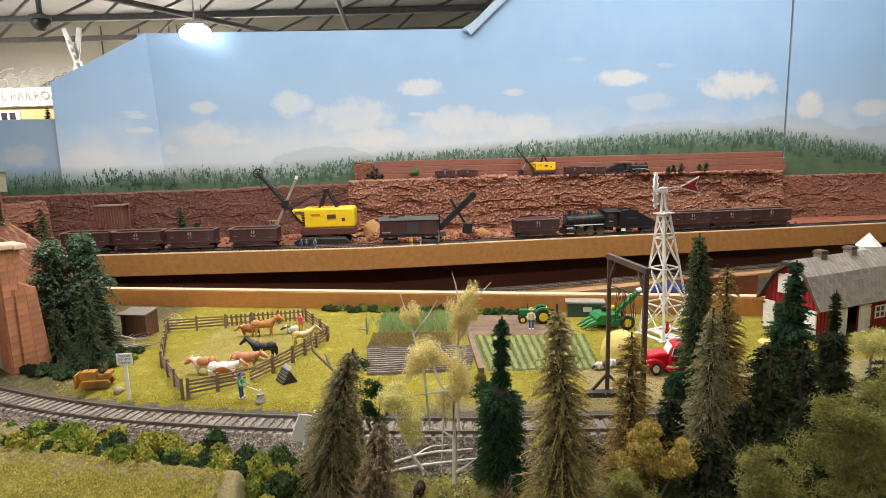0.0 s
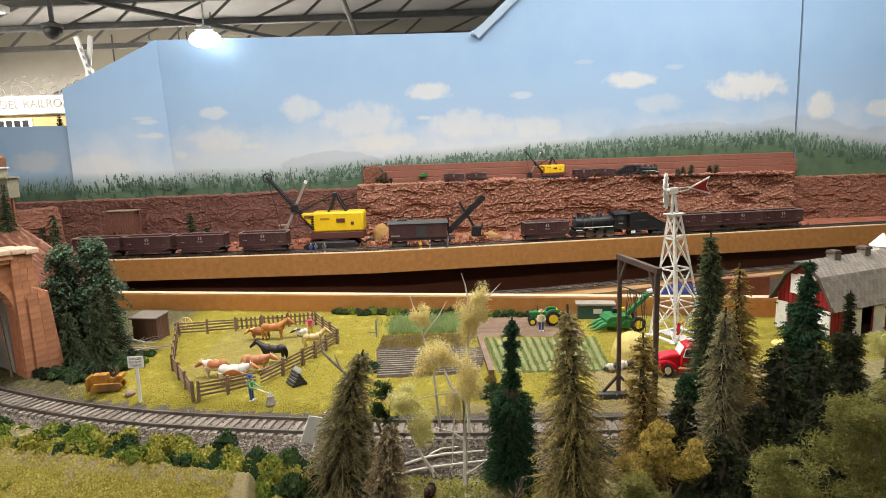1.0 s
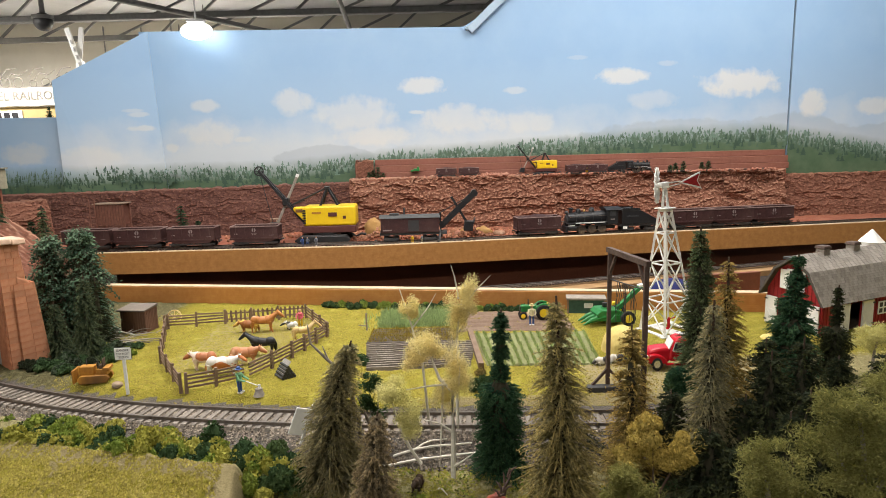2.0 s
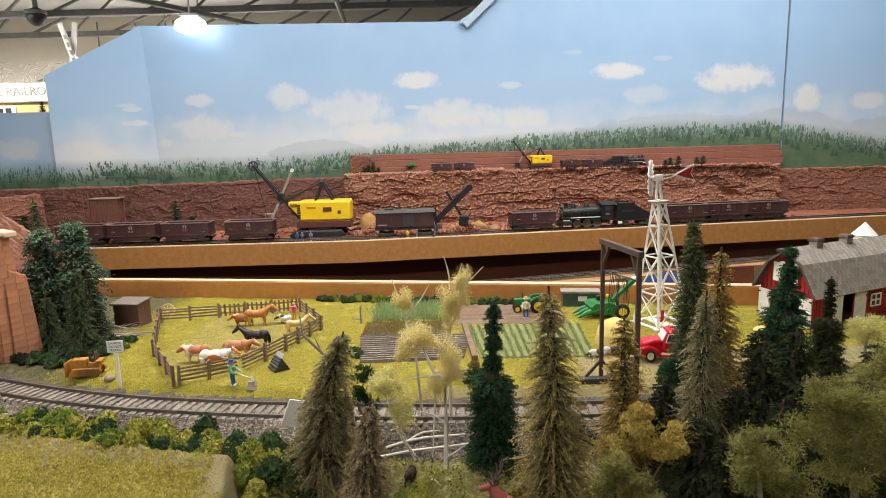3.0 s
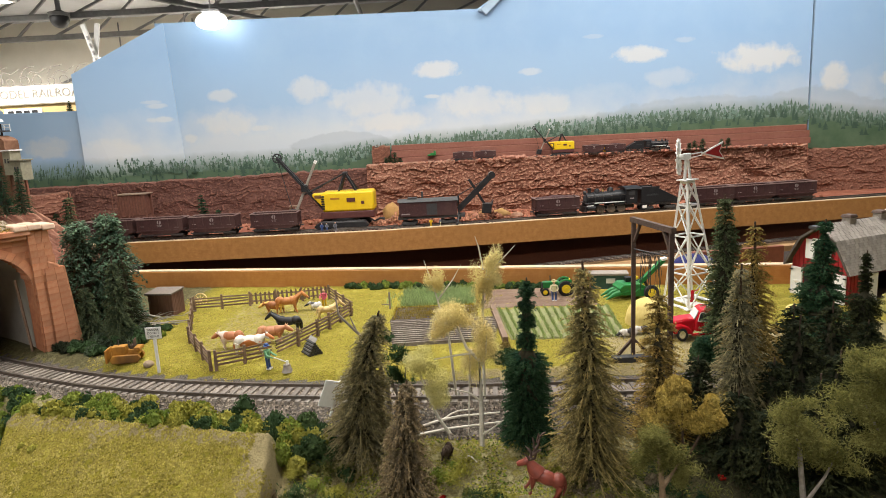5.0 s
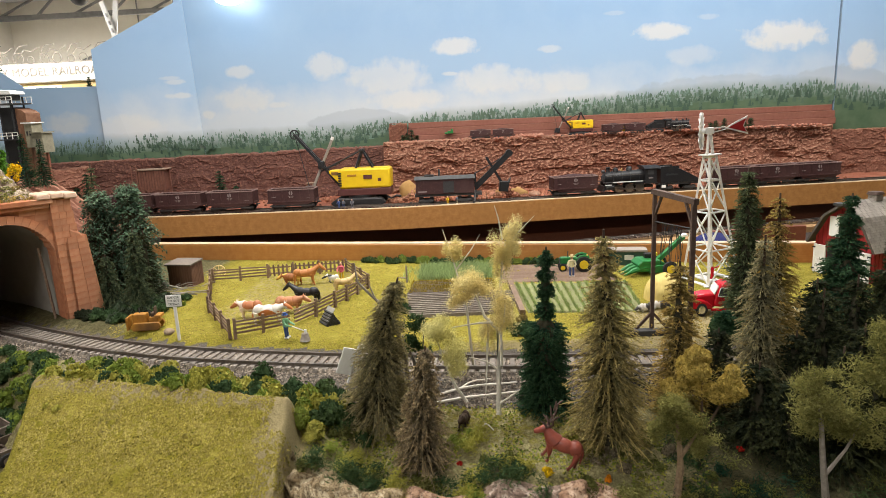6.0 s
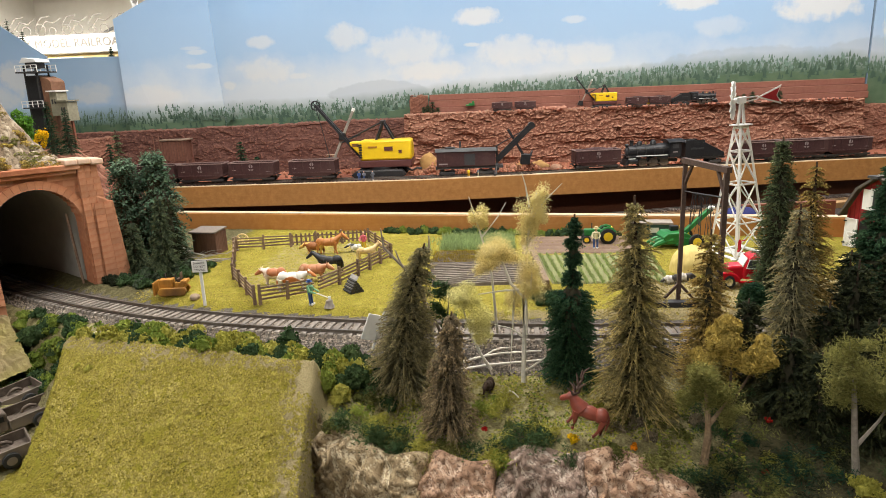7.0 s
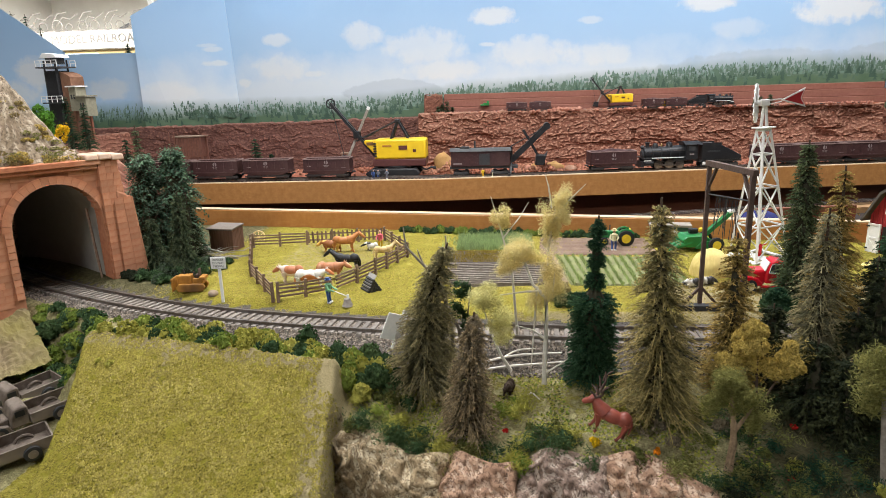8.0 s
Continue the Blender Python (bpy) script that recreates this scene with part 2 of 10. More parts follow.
CAPST = mat("pale_pink_capstone", (0.62, 0.42, 0.30), (0.5, 0.3, 0.2), (0.7, 0.55, 0.43), 160, 0.8, 0.4, 0.0008)
TANROCK = mat("tan_plaster_rock", (0.36, 0.27, 0.18), (0.22, 0.15, 0.095), (0.47, 0.38, 0.29), 130, 0.9, 0.8, 0.003, stain=0.5)
PINKROCK = mat("pink_tan_plaster_rock", (0.42, 0.235, 0.145), (0.27, 0.14, 0.085), (0.52, 0.36, 0.26), 130, 0.9, 0.7, 0.003, stain=0.5)


NEEDLES = {}


def leaf(name, a, b, c=None, island=0.4):
    """Matt foliage that lets some light through."""
    ma = mat(name, a, b, c or tuple(0.6 * v for v in a), 220, 0.9, 0.3, 0.0006, island=island, stain=0.3, spec=0.2)
    nt = ma.node_tree
    bsdf, out = nt.nodes["Principled BSDF"], nt.nodes["Material Output"]
    thin = nt.nodes.new("ShaderNodeBsdfTranslucent")
    mixer = nt.nodes.new("ShaderNodeMixShader")
    mixer.inputs[0].default_value = 0.38
    nt.links.new(bsdf.inputs["Base Color"].links[0].from_socket, thin.inputs["Color"])
    nt.links.new(bsdf.outputs[0], mixer.inputs[1])
    nt.links.new(thin.outputs[0], mixer.inputs[2])
    nt.links.new(mixer.outputs[0], out.inputs["Surface"])
    NEEDLES[name] = a
    return ma


CORE = mat("crown_shade_core", (0.06, 0.054, 0.03), (0.035, 0.032, 0.018), scale=200, rough=0.95)
L_DARK = leaf("deep_green_needles", (0.030, 0.080, 0.042), (0.014, 0.042, 0.023))
L_PINE = leaf("pine_green_needles", (0.085, 0.115, 0.066), (0.045, 0.064, 0.037), (0.12, 0.15, 0.09))
L_SAGE = leaf("sage_green_needles", (0.10, 0.135, 0.072), (0.055, 0.078, 0.042), (0.14, 0.165, 0.09))
L_OLIVE = leaf("olive_tan_needles", (0.31, 0.265, 0.115), (0.17, 0.145, 0.06), (0.37, 0.325, 0.165))
L_BROWN = leaf("dark_brown_green_needles", (0.29, 0.235, 0.15), (0.14, 0.112, 0.068), (0.42, 0.35, 0.23))
L_GREYOL = leaf("grey_olive_needles", (0.26, 0.235, 0.13), (0.12, 0.11, 0.06), (0.38, 0.35, 0.21))
L_GOLD = leaf("golden_brown_needles", (0.31, 0.23, 0.075), (0.17, 0.125, 0.038), (0.37, 0.29, 0.11))
L_GREY = leaf("grey_green_needles", (0.26, 0.245, 0.145), (0.14, 0.13, 0.075), (0.32, 0.30, 0.19))
L_STRAW = leaf("pale_straw_foliage", (0.82, 0.72, 0.34), (0.72, 0.60, 0.25), (0.86, 0.78, 0.45), 0.12)
L_LIME = leaf("yellow_green_foliage", (0.72, 0.68, 0.30), (0.60, 0.55, 0.21), (0.76, 0.72, 0.38), 0.15)
L_MUST = leaf("mustard_foliage", (0.54, 0.41, 0.10), (0.36, 0.26, 0.055), (0.60, 0.48, 0.15), 0.35)
L_MOSS = leaf("mossy_olive_foliage", (0.17, 0.18, 0.045), (0.09, 0.095, 0.025), (0.25, 0.25, 0.075), 0.4)
L_OLIVEG = leaf("fuzzy_olive_foliage", (0.28, 0.265, 0.08), (0.14, 0.14, 0.036), (0.37, 0.35, 0.12), 0.4)
B_GREEN = leaf("mid_green_foam", (0.25, 0.32, 0.052), (0.11, 0.165, 0.024), (0.38, 0.41, 0.08), island=0.16)
B_YEL = leaf("yellow_green_foam", (0.46, 0.43, 0.08), (0.25, 0.245, 0.04), (0.52, 0.48, 0.12), island=0.16)
B_DEEP = leaf("deep_green_foam", (0.06, 0.11, 0.04), (0.03, 0.06, 0.024), (0.115, 0.165, 0.055), island=0.2)
B_BRIGHT = leaf("bright_green_foam", (0.16, 0.36, 0.04), (0.09, 0.22, 0.025))
F_YEL = leaf("yellow_flower_foam", (0.85, 0.62, 0.01), (0.7, 0.45, 0.01))
F_ORG = leaf("orange_flower_foam", (0.80, 0.30, 0.01), (0.65, 0.2, 0.01))
F_RED = leaf("red_flower_foam", (0.5, 0.02, 0.015), (0.35, 0.015, 0.01))
# ---- ground of the near layout ----
def sm(a, b, v):
    v = min(1.0, max(0.0, (v - a) / (b - a)))
    return v * v * (3 - 2 * v)


def track_y(x):
    return 0.7045 + 0.2 * min(0.0, x - 0.13) ** 2 + 0.24 * min(0.0, x + 0.35) ** 2


def hill_crest(x):
    return 0.555 - 0.24 * (x + 0.205)


def cliff_y(x):
    return 0.518 + 0.008 * math.sin(31 * x) + 0.006 * math.sin(73 * x + 1) - 0.14 * sm(0.10, 0.30, x)


def gz(x, y):
    """Height of the layout's ground."""
    d = (y - track_y(x)) / math.sqrt(1 + (0.4 * min(0.0, x - 0.13)) ** 2)
    if d > 0:
        z = -0.013 + 0.013 * sm(0.030, 0.055, d)
    else:
        z = -0.013 - (0.004 + 0.008 * sm(-0.30, -0.17, x)) * sm(0.030, 0.07, -d)
    z -= 0.072 * sm(0.058, 0.105, -d) * sm(0.51, 0.60, -x)
    near = max(0.0, -d - 0.07)
    z -= 0.27 * min(near, 0.2) * sm(-0.30, -0.17, x)
    z += 0.026 * sm(0.07, 0.13, -d) * sm(-0.24, -0.20, x) * (1 - sm(-0.185, -0.125, x))
    cliff = sm(0.0, 0.02, cliff_y(x) - y)
    ledge = z - 0.16 * cliff
    c = hill_crest(x)
    over = c - y
    e = -0.193 + 0.14 * max(0.0, over)
    w = 1 - sm(e - 0.009, e + 0.002, x)
    if w > 0:
        a, b = -0.43 * over, 0.00516 + 1.6 * (over + 0.012)
        h = 0.0155 - 0.0045 * math.log(math.exp(-a / 0.0045) + math.exp(-b / 0.0045)) if over < 0.08 else 0.0155 + a
        edge = -0.508 + 0.5 * max(0.0, over) - min(0.2, max(0.0, over)) ** 2
        drop = sm(0.0, 0.026, edge - x)
        h -= 0.09 * drop
        h = max(h, -0.089) if drop > 0 else h
        h = max(h, z) if over < 0 else h
        low = min(z, h) if over < 0 and drop > 0 else h
        ledge = ledge * (1 - w) + w * (low if drop > 0 and over < 0 else h)
    return ledge



def ground_z(x, y):
    """The ground with its lumps."""
    d = y - track_y(x)
    n = noise.noise((x * 30, y * 30, 0)) * 0.5 + noise.noise((x * 90, y * 90, 3)) * 0.3
    rough = 0.0016 if d > 0.05 else (0.0004 if abs(d) < 0.035 else (0.0024 if x < -0.19 else 0.004))
    lumps = 0.0
    if d < -0.05 and x < -0.18:
        patch = 0.5 + 0.5 * sm(-0.3, 0.3, noise.noise((x * 28, y * 28, 11)))
        lumps = patch * (0.0045 * abs(noise.noise((x * 110, y * 110, 5))) + 0.0036 * abs(noise.noise((x * 240, y * 240, 8))))
    return gz(x, y) + rough * n + lumps + 0.0006 * noise.noise((x * 300, y * 300, 7))


def ground_mat():
    """Turf, bare plaster, leaf litter, track bed and painted shade by the cover attribute."""
    ma = bpy.data.materials.new("layout_ground_cover")
    ma.use_nodes = True
    nt = ma.node_tree
    bsdf = nt.nodes["Principled BSDF"]
    bsdf.inputs["Roughness"].default_value, bsdf.inputs["Specular IOR Level"].default_value = 0.95, 0.15
    at = nt.nodes.new("ShaderNodeAttribute")
    at.attribute_name = "cover"
    sep = nt.nodes.new("ShaderNodeSeparateColor")
    nt.links.new(at.outputs["Color"], sep.inputs[0])
    tc = nt.nodes.new("ShaderNodeTexCoord")
    n1 = node(nt, "ShaderNodeTexNoise", Scale=560.0, Detail=6.0, Roughness=0.7)
    n2 = node(nt, "ShaderNodeTexNoise", Scale=38.0, Detail=5.0, Roughness=0.6)
    n3 = node(nt, "ShaderNodeTexNoise", Scale=130.0, Detail=4.0, Roughness=0.65)
    n4 = node(nt, "ShaderNodeTexNoise", Scale=900.0, Detail=3.0, Roughness=0.7)
    for n in (n1, n2, n3, n4):
        nt.links.new(tc.outputs["Object"], n.inputs["Vector"])
    turf = mix_colour(nt, ramped(nt, n1.outputs[0], 0.42, 0.62), (0.40, 0.335, 0.05), (0.12, 0.10, 0.014))
    turf = mix_colour(nt, ramped(nt, n2.outputs[0], 0.52, 0.74), turf, (0.50, 0.43, 0.09))
    turf = mix_colour(nt, ramped(nt, n3.outputs[0], 0.52, 0.36), turf, (0.29, 0.26, 0.028))
    tan = mix_colour(nt, ramped(nt, n1.outputs[0], 0.35, 0.7), (0.40, 0.33, 0.17), (0.25, 0.20, 0.10))
    litter = mix_colour(nt, ramped(nt, n1.outputs[0], 0.33, 0.62), (0.36, 0.32, 0.155), (0.17, 0.15, 0.068))
    litter = mix_colour(nt, ramped(nt, n3.outputs[0], 0.50, 0.66), litter, (0.44, 0.39, 0.195))
    bed = mix_colour(nt, ramped(nt, n4.outputs[0], 0.33, 0.68), (0.25, 0.22, 0.19), (0.06, 0.052, 0.045))

    def soft(channel):
        add = nt.nodes.new("ShaderNodeMath")
        add.operation = "ADD"
        nt.links.new(sep.outputs[channel], add.inputs[0])
        sub = ramped(nt, n3.outputs[0], 0.0, 1.0)
        nt.links.new(sub, add.inputs[1])
        return ramped(nt, add.outputs[0], 0.88, 1.16)

    col = mix_colour(nt, soft(0), turf, tan)
    col = mix_colour(nt, soft(1), col, litter)
    col = mix_colour(nt, soft(2), col, bed)
    shade_tone = mix_colour(nt, ramped(nt, n1.outputs[0], 0.4, 0.65), (0.035, 0.032, 0.014), (0.012, 0.012, 0.007))
    # Alpha mixes in a near-black that paints shade onto the ground.
    col = mix_colour(nt, at.outputs["Alpha"], col, shade_tone)
    nt.links.new(col, bsdf.inputs["Base Color"])
    bn = nt.nodes.new("ShaderNodeBump")
    bn.inputs["Strength"].default_value, bn.inputs["Distance"].default_value = 1.0, 0.0035
    nt.links.new(n1.outputs[0], bn.inputs["Height"])
    nt.links.new(bn.outputs[0], bsdf.inputs["Normal"])
    return ma


GROUND = ground_mat()


def edge_y(x):
    """Front of the board behind the farm."""
    return 1.234 - 0.158 * (x + 0.199)


def build_ground():
    def lines(*runs):
        out = []
        for a, b, step in runs:
            n = round((b - a) / step)
            out += [a + (b - a) * i / n for i in range(n)]
        return out + [runs[-1][1]]

    # Fine where the camera passes nearest, coarser beyond.
    xs = lines((-1.35, -0.62, 0.009), (-0.62, -0.52, 0.0035), (-0.52, -0.17, 0.0018), (-0.17, 0.22, 0.0036), (0.22, 1.25, 0.009))
    ys = lines((0.10, 0.36, 0.009), (0.36, 0.63, 0.0018), (0.63, 0.79, 0.0036), (0.79, 1.42, 0.008))
    nx, ny = len(xs) - 1, len(ys) - 1
    m, cover = M(), []
    for j in range(ny + 1):
        for i in range(nx + 1):
            x, y = xs[i], ys[j]
            d = y - track_y(x)
            back = edge_y(x) + 0.004 if x < 0.5 else max(edge_y(x) + 0.004, 1.215)
            m.v.append((x, min(y, back), ground_z(x, y) - (0.05 if y > back else 0)))
            tan = litter = shade_tone = 0.0
            bed = 1 - sm(0.022, 0.046, d)
            if d > 0.04:
                pen = (sm(-0.46, -0.40, x) * (1 - sm(-0.27, -0.22, x + 0.12 * (1.0 - y)))) * sm(0.82, 0.9, y) * (1 - sm(1.13, 1.17, y))
                tan = max(0.48 * pen, 0.9 * sm(0.15, 0.22, x) * (1 - sm(0.84, 0.93, y)))
                tan = max(tan, 0.8 * (1 - sm(0.045, 0.07, d)) * sm(-0.2, 0.1, x))
                # Shade of the tunnel trees, put into the ground colour.
                shade_tone = 0.6 * (1 - sm(-0.56, -0.49, x))
                litter = 0.8 * (1 - sm(-0.56, -0.5, x)) + 0.55 * (1 - sm(0.05, 0.075, d)) * 0.4 + 0.6 * sm(0.42, 0.52, x) * (1 - sm(0.85, 0.95, y))
            elif d > (-0.058 if x < -0.19 else -0.078) + 0.016 * sm(0.46, 0.56, -x):
                bed = 1.0
            else:
                bed = 0.0
                hill = (1 - sm(-0.191, -0.180, x - 0.14 * max(0.0, hill_crest(x) - y))) * sm(-0.018, -0.008, hill_crest(x) - y) * sm(-0.57, -0.50, x)
                litter = 1.0 - hill
                # Mound toned down in colour for its dimmer light.
                shade_tone = 0.2 * hill * (1 - sm(-0.225, -0.205, x - 0.14 * max(0.0, hill_crest(x) - y)))
                rim = sm(-0.238, -0.206, x - 0.14 * max(0.0, hill_crest(x) - y)) + (1 - sm(0.0, 0.016, hill_crest(x) - y))
                bare = sm(0.18, 0.5, noise.noise((x * 17, y * 17, 6))) * (0.25 + 0.6 * sm(0.10, 0.0, hill_crest(x) - y))
                tan = hill * min(0.85, 0.6 * rim + 0.16 + 0.4 * bare)
                if x < -0.52 and y < 0.72:
                    tan, litter = 0.0, 0.9
                litter *= 1 - 0.42 * (sm(-0.2, -0.12, x) - sm(0.06, 0.16, x)) * sm(0.53, 0.6, y)
                # Shade of the right-hand wood, painted into its floor.
                shade_tone = max(shade_tone, 0.85 * sm(0.13, 0.24, x))
            cover.append((tan, litter, bed, shade_tone))
    for j in range(ny):
        for i in range(nx):
            a = j * (nx + 1) + i
            m.f.append((a, a + 1, a + nx + 2, a + nx + 1))
    m.m = [0] * len(m.f)
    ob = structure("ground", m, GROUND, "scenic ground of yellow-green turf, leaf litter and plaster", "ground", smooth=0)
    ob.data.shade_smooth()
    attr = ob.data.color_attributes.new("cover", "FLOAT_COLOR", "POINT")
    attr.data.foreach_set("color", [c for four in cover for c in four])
    return ob


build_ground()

# Bench body under the near layout and its raised back edge board.
# Bare pine, made extra pale to hold the lamplit gleam of the edge.
EDGE_WOOD = wood_mat("bare_pine_lit_pale", (0.72, 0.56, 0.38), (0.6, 0.44, 0.27), 14.0, 0.35)


def board_between(name, p, q, z0, z1, thick, material, label, bevel=0.002, edge=False):
    p, q = Vector(p), Vector(q)
    d = q - p
    ang = math.degrees(math.atan2(d.y, d.x))
    m = M().box(d.length / 2, thick / 2, 0, d.length, thick, z1 - z0)
    if edge:
        strip = M().box(d.length / 2, thick / 2, (z1 - z0) / 2 + 0.0008, d.length, thick - 0.002, 0.0014)
        structure(name + "_edge", strip, EDGE_WOOD, "pale bare top edge of a pine board, its lit look in the colour", "trim", pose(p.x, p.y, (z0 + z1) / 2, 0, 0, ang), 0.0004)
    return structure(name, m, material, label, "board", pose(p.x, p.y, (z0 + z1) / 2, 0, 0, ang), bevel)


board_between("trim_lower", (-1.25, edge_y(-1.25), 0), (0.62, edge_y(0.62), 0), -0.05, 0.034, 0.02, FASCIA_LOW, "varnished pine edge board behind the farm scene", edge=True)
board_between("trim_bench", (-1.4, 1.46, 0), (1.6, 1.22, 0), -0.9, -0.052, 0.02, DARKWOOD, "dark bench side under the edge board")

# Plain panels that close the near bench and the knoll's stand.
board_between("wall_bench_front", (-1.35, 0.09, 0), (1.25, 0.09, 0), -1.1, -0.235, 0.02, DARKWOOD, "dark front panel of the farm bench")
for x in (-1.36, 1.25):
    structure("wall_bench_end", M().box(x, 0.66, -0.66, 0.02, 1.12, 0.86), DARKWOOD, "dark end panel of the farm bench", "panel")
structure("wall_knoll_stand", M().box(-1.26, 1.55, -0.56, 0.72, 0.30, 1.08), DARKWOOD, "dark stand under the headframe knoll", "panel")

# Far bench: fascia, hardboard skirt, red deck.
board_between("trim_upper", (-1.7, 1.935, 0), (-0.25, 1.948, 0), -0.066, 0.001, 0.022, FASCIA, "varnished pine fascia board of the mine bench", bevel=0.0002, edge=True)
board_between("trim_upper_east", (-0.2502, 1.948, 0), (2.3, 2.305, 0), -0.066, 0.001, 0.022, FASCIA, "varnished pine fascia board of the mine bench", bevel=0.0002, edge=True)
board_between("wall_skirt", (-1.7, 1.965, 0), (2.3, 2.335, 0), -1.1, -0.067, 0.01, HARDBOARD, "brown hardboard skirt under the mine bench")


def fascia_y(x):
    return 1.935 + 0.009 * (x + 1.7) if x < -0.25 else 1.948 + 0.14 * (x + 0.25)


def deck():
    m = M()

    def fn(u, v):
        x = -1.75 + 4.1 * u
        y0, y1 = fascia_y(x) + 0.020, 2.52
        y = y0 + (y1 - y0) * v
        k = sm(0.03, 0.15, y - y0)
        return (x, y, -0.003 + k * (0.004 * noise.noise((x * 22, y * 22, 1)) + 0.002 * noise.noise((x * 80, y * 80, 2))))

    m.grid(fn, 500, 50)
    structure("floor_mine", m, ORE, "red ore soil deck of the open-pit mine", "ground", smooth=0).data.shade_smooth()


deck()

# ---- red rock faces ----


def rock_face(name, pts, z0, z1, lean=0.03, amp=0.022, seed=0, label="red plaster rock face of the mine pit", mats=None, res=0.0029, freq=1.0, strata=0.4):
    """A cast rock wall along a line of (x, y), from z0 to z1, with strata ledges."""
    segs = [(Vector((*a, 0)), Vector((*b, 0))) for a, b in zip(pts, pts[1:])]
    total = sum((b - a).length for a, b in segs)
    nu, nv = int(total / res), max(8, int((z1 - z0) / res))
    m = M()

    def line(s):
        for a, b in segs:
            if s <= (b - a).length or b is segs[-1][1]:
                d = (b - a).normalized()
                return a + d * s, Vector((d.y, -d.x, 0))
            s -= (b - a).length

    def facets(q, size, tilt):
        """Broken planes: each cell stands out by its own step and leans its own way."""
        c = noise.voronoi(q)[1][0]
        d = q - c
        return 0.65 * size * noise.noise(c * 7.31) + tilt * (d.x * noise.noise(c * 3.17) + d.z * (0.5 * noise.noise(c * 5.53) - 0.08))

    def fn(u, v):
        p, n = line(u * total)
        z = z0 + (z1 - z0) * v
        s = u * total
        warp = noise.noise((p.x * 9 + seed, 2, z * 26)) * 0.6
        wz = noise.noise((p.x * 13 + seed, 7, z * 15)) * 0.5
        q = Vector((p.x * 9 + seed + warp, p.y * 3, z * 17 + wz)) * freq
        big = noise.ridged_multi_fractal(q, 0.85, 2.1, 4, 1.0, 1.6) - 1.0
        mid = facets(Vector((p.x * 24 + seed + warp, 3, z * 48 + wz + warp)) * freq, 0.22, 0.8)
        small = facets(Vector((p.x * 60 + seed + warp, 9, z * 105 + 2 * wz)) * freq, 0.34, 0.6)
        grit = facets(Vector((p.x * 130 + seed, 4, z * 190)), 0.5, 0.4)
        lay = z * 34 * freq + 0.9 * noise.noise((p.x * 5 + seed, p.y * 5, z * 9)) + 0.3 * noise.noise((p.x * 21 + seed, 4, z * 20))
        row = math.floor(lay)
        slab = noise.noise((p.x * 11 * freq + seed + row * 7.3, row * 3.7, 0.5))
        tread = (lay - row) ** 3
        out = amp * (0.18 * big + 0.62 * mid + 0.52 * small + 0.3 * grit + strata * (0.5 * slab * (1 - tread) - 0.2 * tread) + 0.6 * noise.noise((s * 6 + seed, 1, z * 11)) - 0.1)
        out *= 1 - 0.3 * sm(0.93, 1.0, v)
        zz = z + (0.006 * noise.noise((p.x * 40, 3, seed)) + 0.003 * noise.noise((p.x * 130, 3, seed)) if v > 0.99 else 0)
        return p + n * (out - lean * v) + Vector((0, 0, zz))

    m.grid(fn, nu, nv)
    # A ragged top that runs back.
    o = len(m.v)
    for i in range(nu + 1):
        x, y, z = m.v[nv * (nu + 1) + i]
        p, n = line(i / nu * total)
        m.v.append((x - n.x * 0.05, y - n.y * 0.05, z + 0.002))
    for i in range(nu):
        a = nv * (nu + 1) + i
        m.f.append((a, a + 1, o + i + 1, o + i))
        m.m.append(0)
    return structure(name, m, mats or ROCK_FACE, label, "rock face", smooth=0)


def rock_mat(name, dark, mid, light):
    """Rock whose worn high edges are dry-brushed lighter."""
    ma = mat(name, mid, dark, tuple(0.8 * a + 0.2 * b for a, b in zip(mid, light)), 60, 0.88, 0.8, 0.003, stain=0.3)
    nt = ma.node_tree
    bsdf = nt.nodes["Principled BSDF"]
    geo = nt.nodes.new("ShaderNodeNewGeometry")
    old = bsdf.inputs["Base Color"].links[0].from_socket
    nt.links.new(mix_colour(nt, ramped(nt, geo.outputs["Pointiness"], 0.503, 0.535), old, light), bsdf.inputs["Base Color"])
    return ma


ROCK_FACE = rock_mat("red_rock_face", (0.12, 0.046, 0.029), (0.195, 0.078, 0.048), (0.28, 0.13, 0.082))
ROCK_LEFT = rock_mat("deep_red_rock_face", (0.068, 0.028, 0.021), (0.125, 0.052, 0.037), (0.20, 0.09, 0.064))
ROCK_RIGHT = rock_mat("weathered_red_rock_face", (0.115, 0.042, 0.024), (0.205, 0.080, 0.047), (0.37, 0.195, 0.128))
PITS = [(-1.72, 2.26), (-1.12, 2.30)], [(-1.12, 2.285), (-0.74, 2.315)], [(-0.74, 2.31), (-0.30, 2.385)]
for k, pts in enumerate(PITS):
    rock_face("wall_rock", pts, -0.005, 0.165 + 0.004 * k, 0.025, 0.017, 3.0 + 7 * k, mats=ROCK_LEFT, strata=0.5, freq=0.8)
for k, (a, b) in enumerate([((-0.335, 2.345), (0.02, 2.36)), ((0.02, 2.352), (0.42, 2.365)), ((0.42, 2.375), (0.86, 2.395)), ((0.86, 2.388), (1.08, 2.40)), ((1.08, 2.395), (1.305, 2.41))]):
    rock_face("wall_rock", [(a[0] - 0.012, a[1]), (b[0] + 0.008, b[1])], -0.005, 0.187 - 0.002 * k, 0.02, 0.029, 31.0 + 9 * k, freq=0.8, mats=ROCK_RIGHT, strata=0.6)
rock_face("wall_rock", [(1.305, 2.44), (1.62, 2.46), (2.3, 2.46)], -0.005, 0.158, 0.03, 0.02, 91.0)
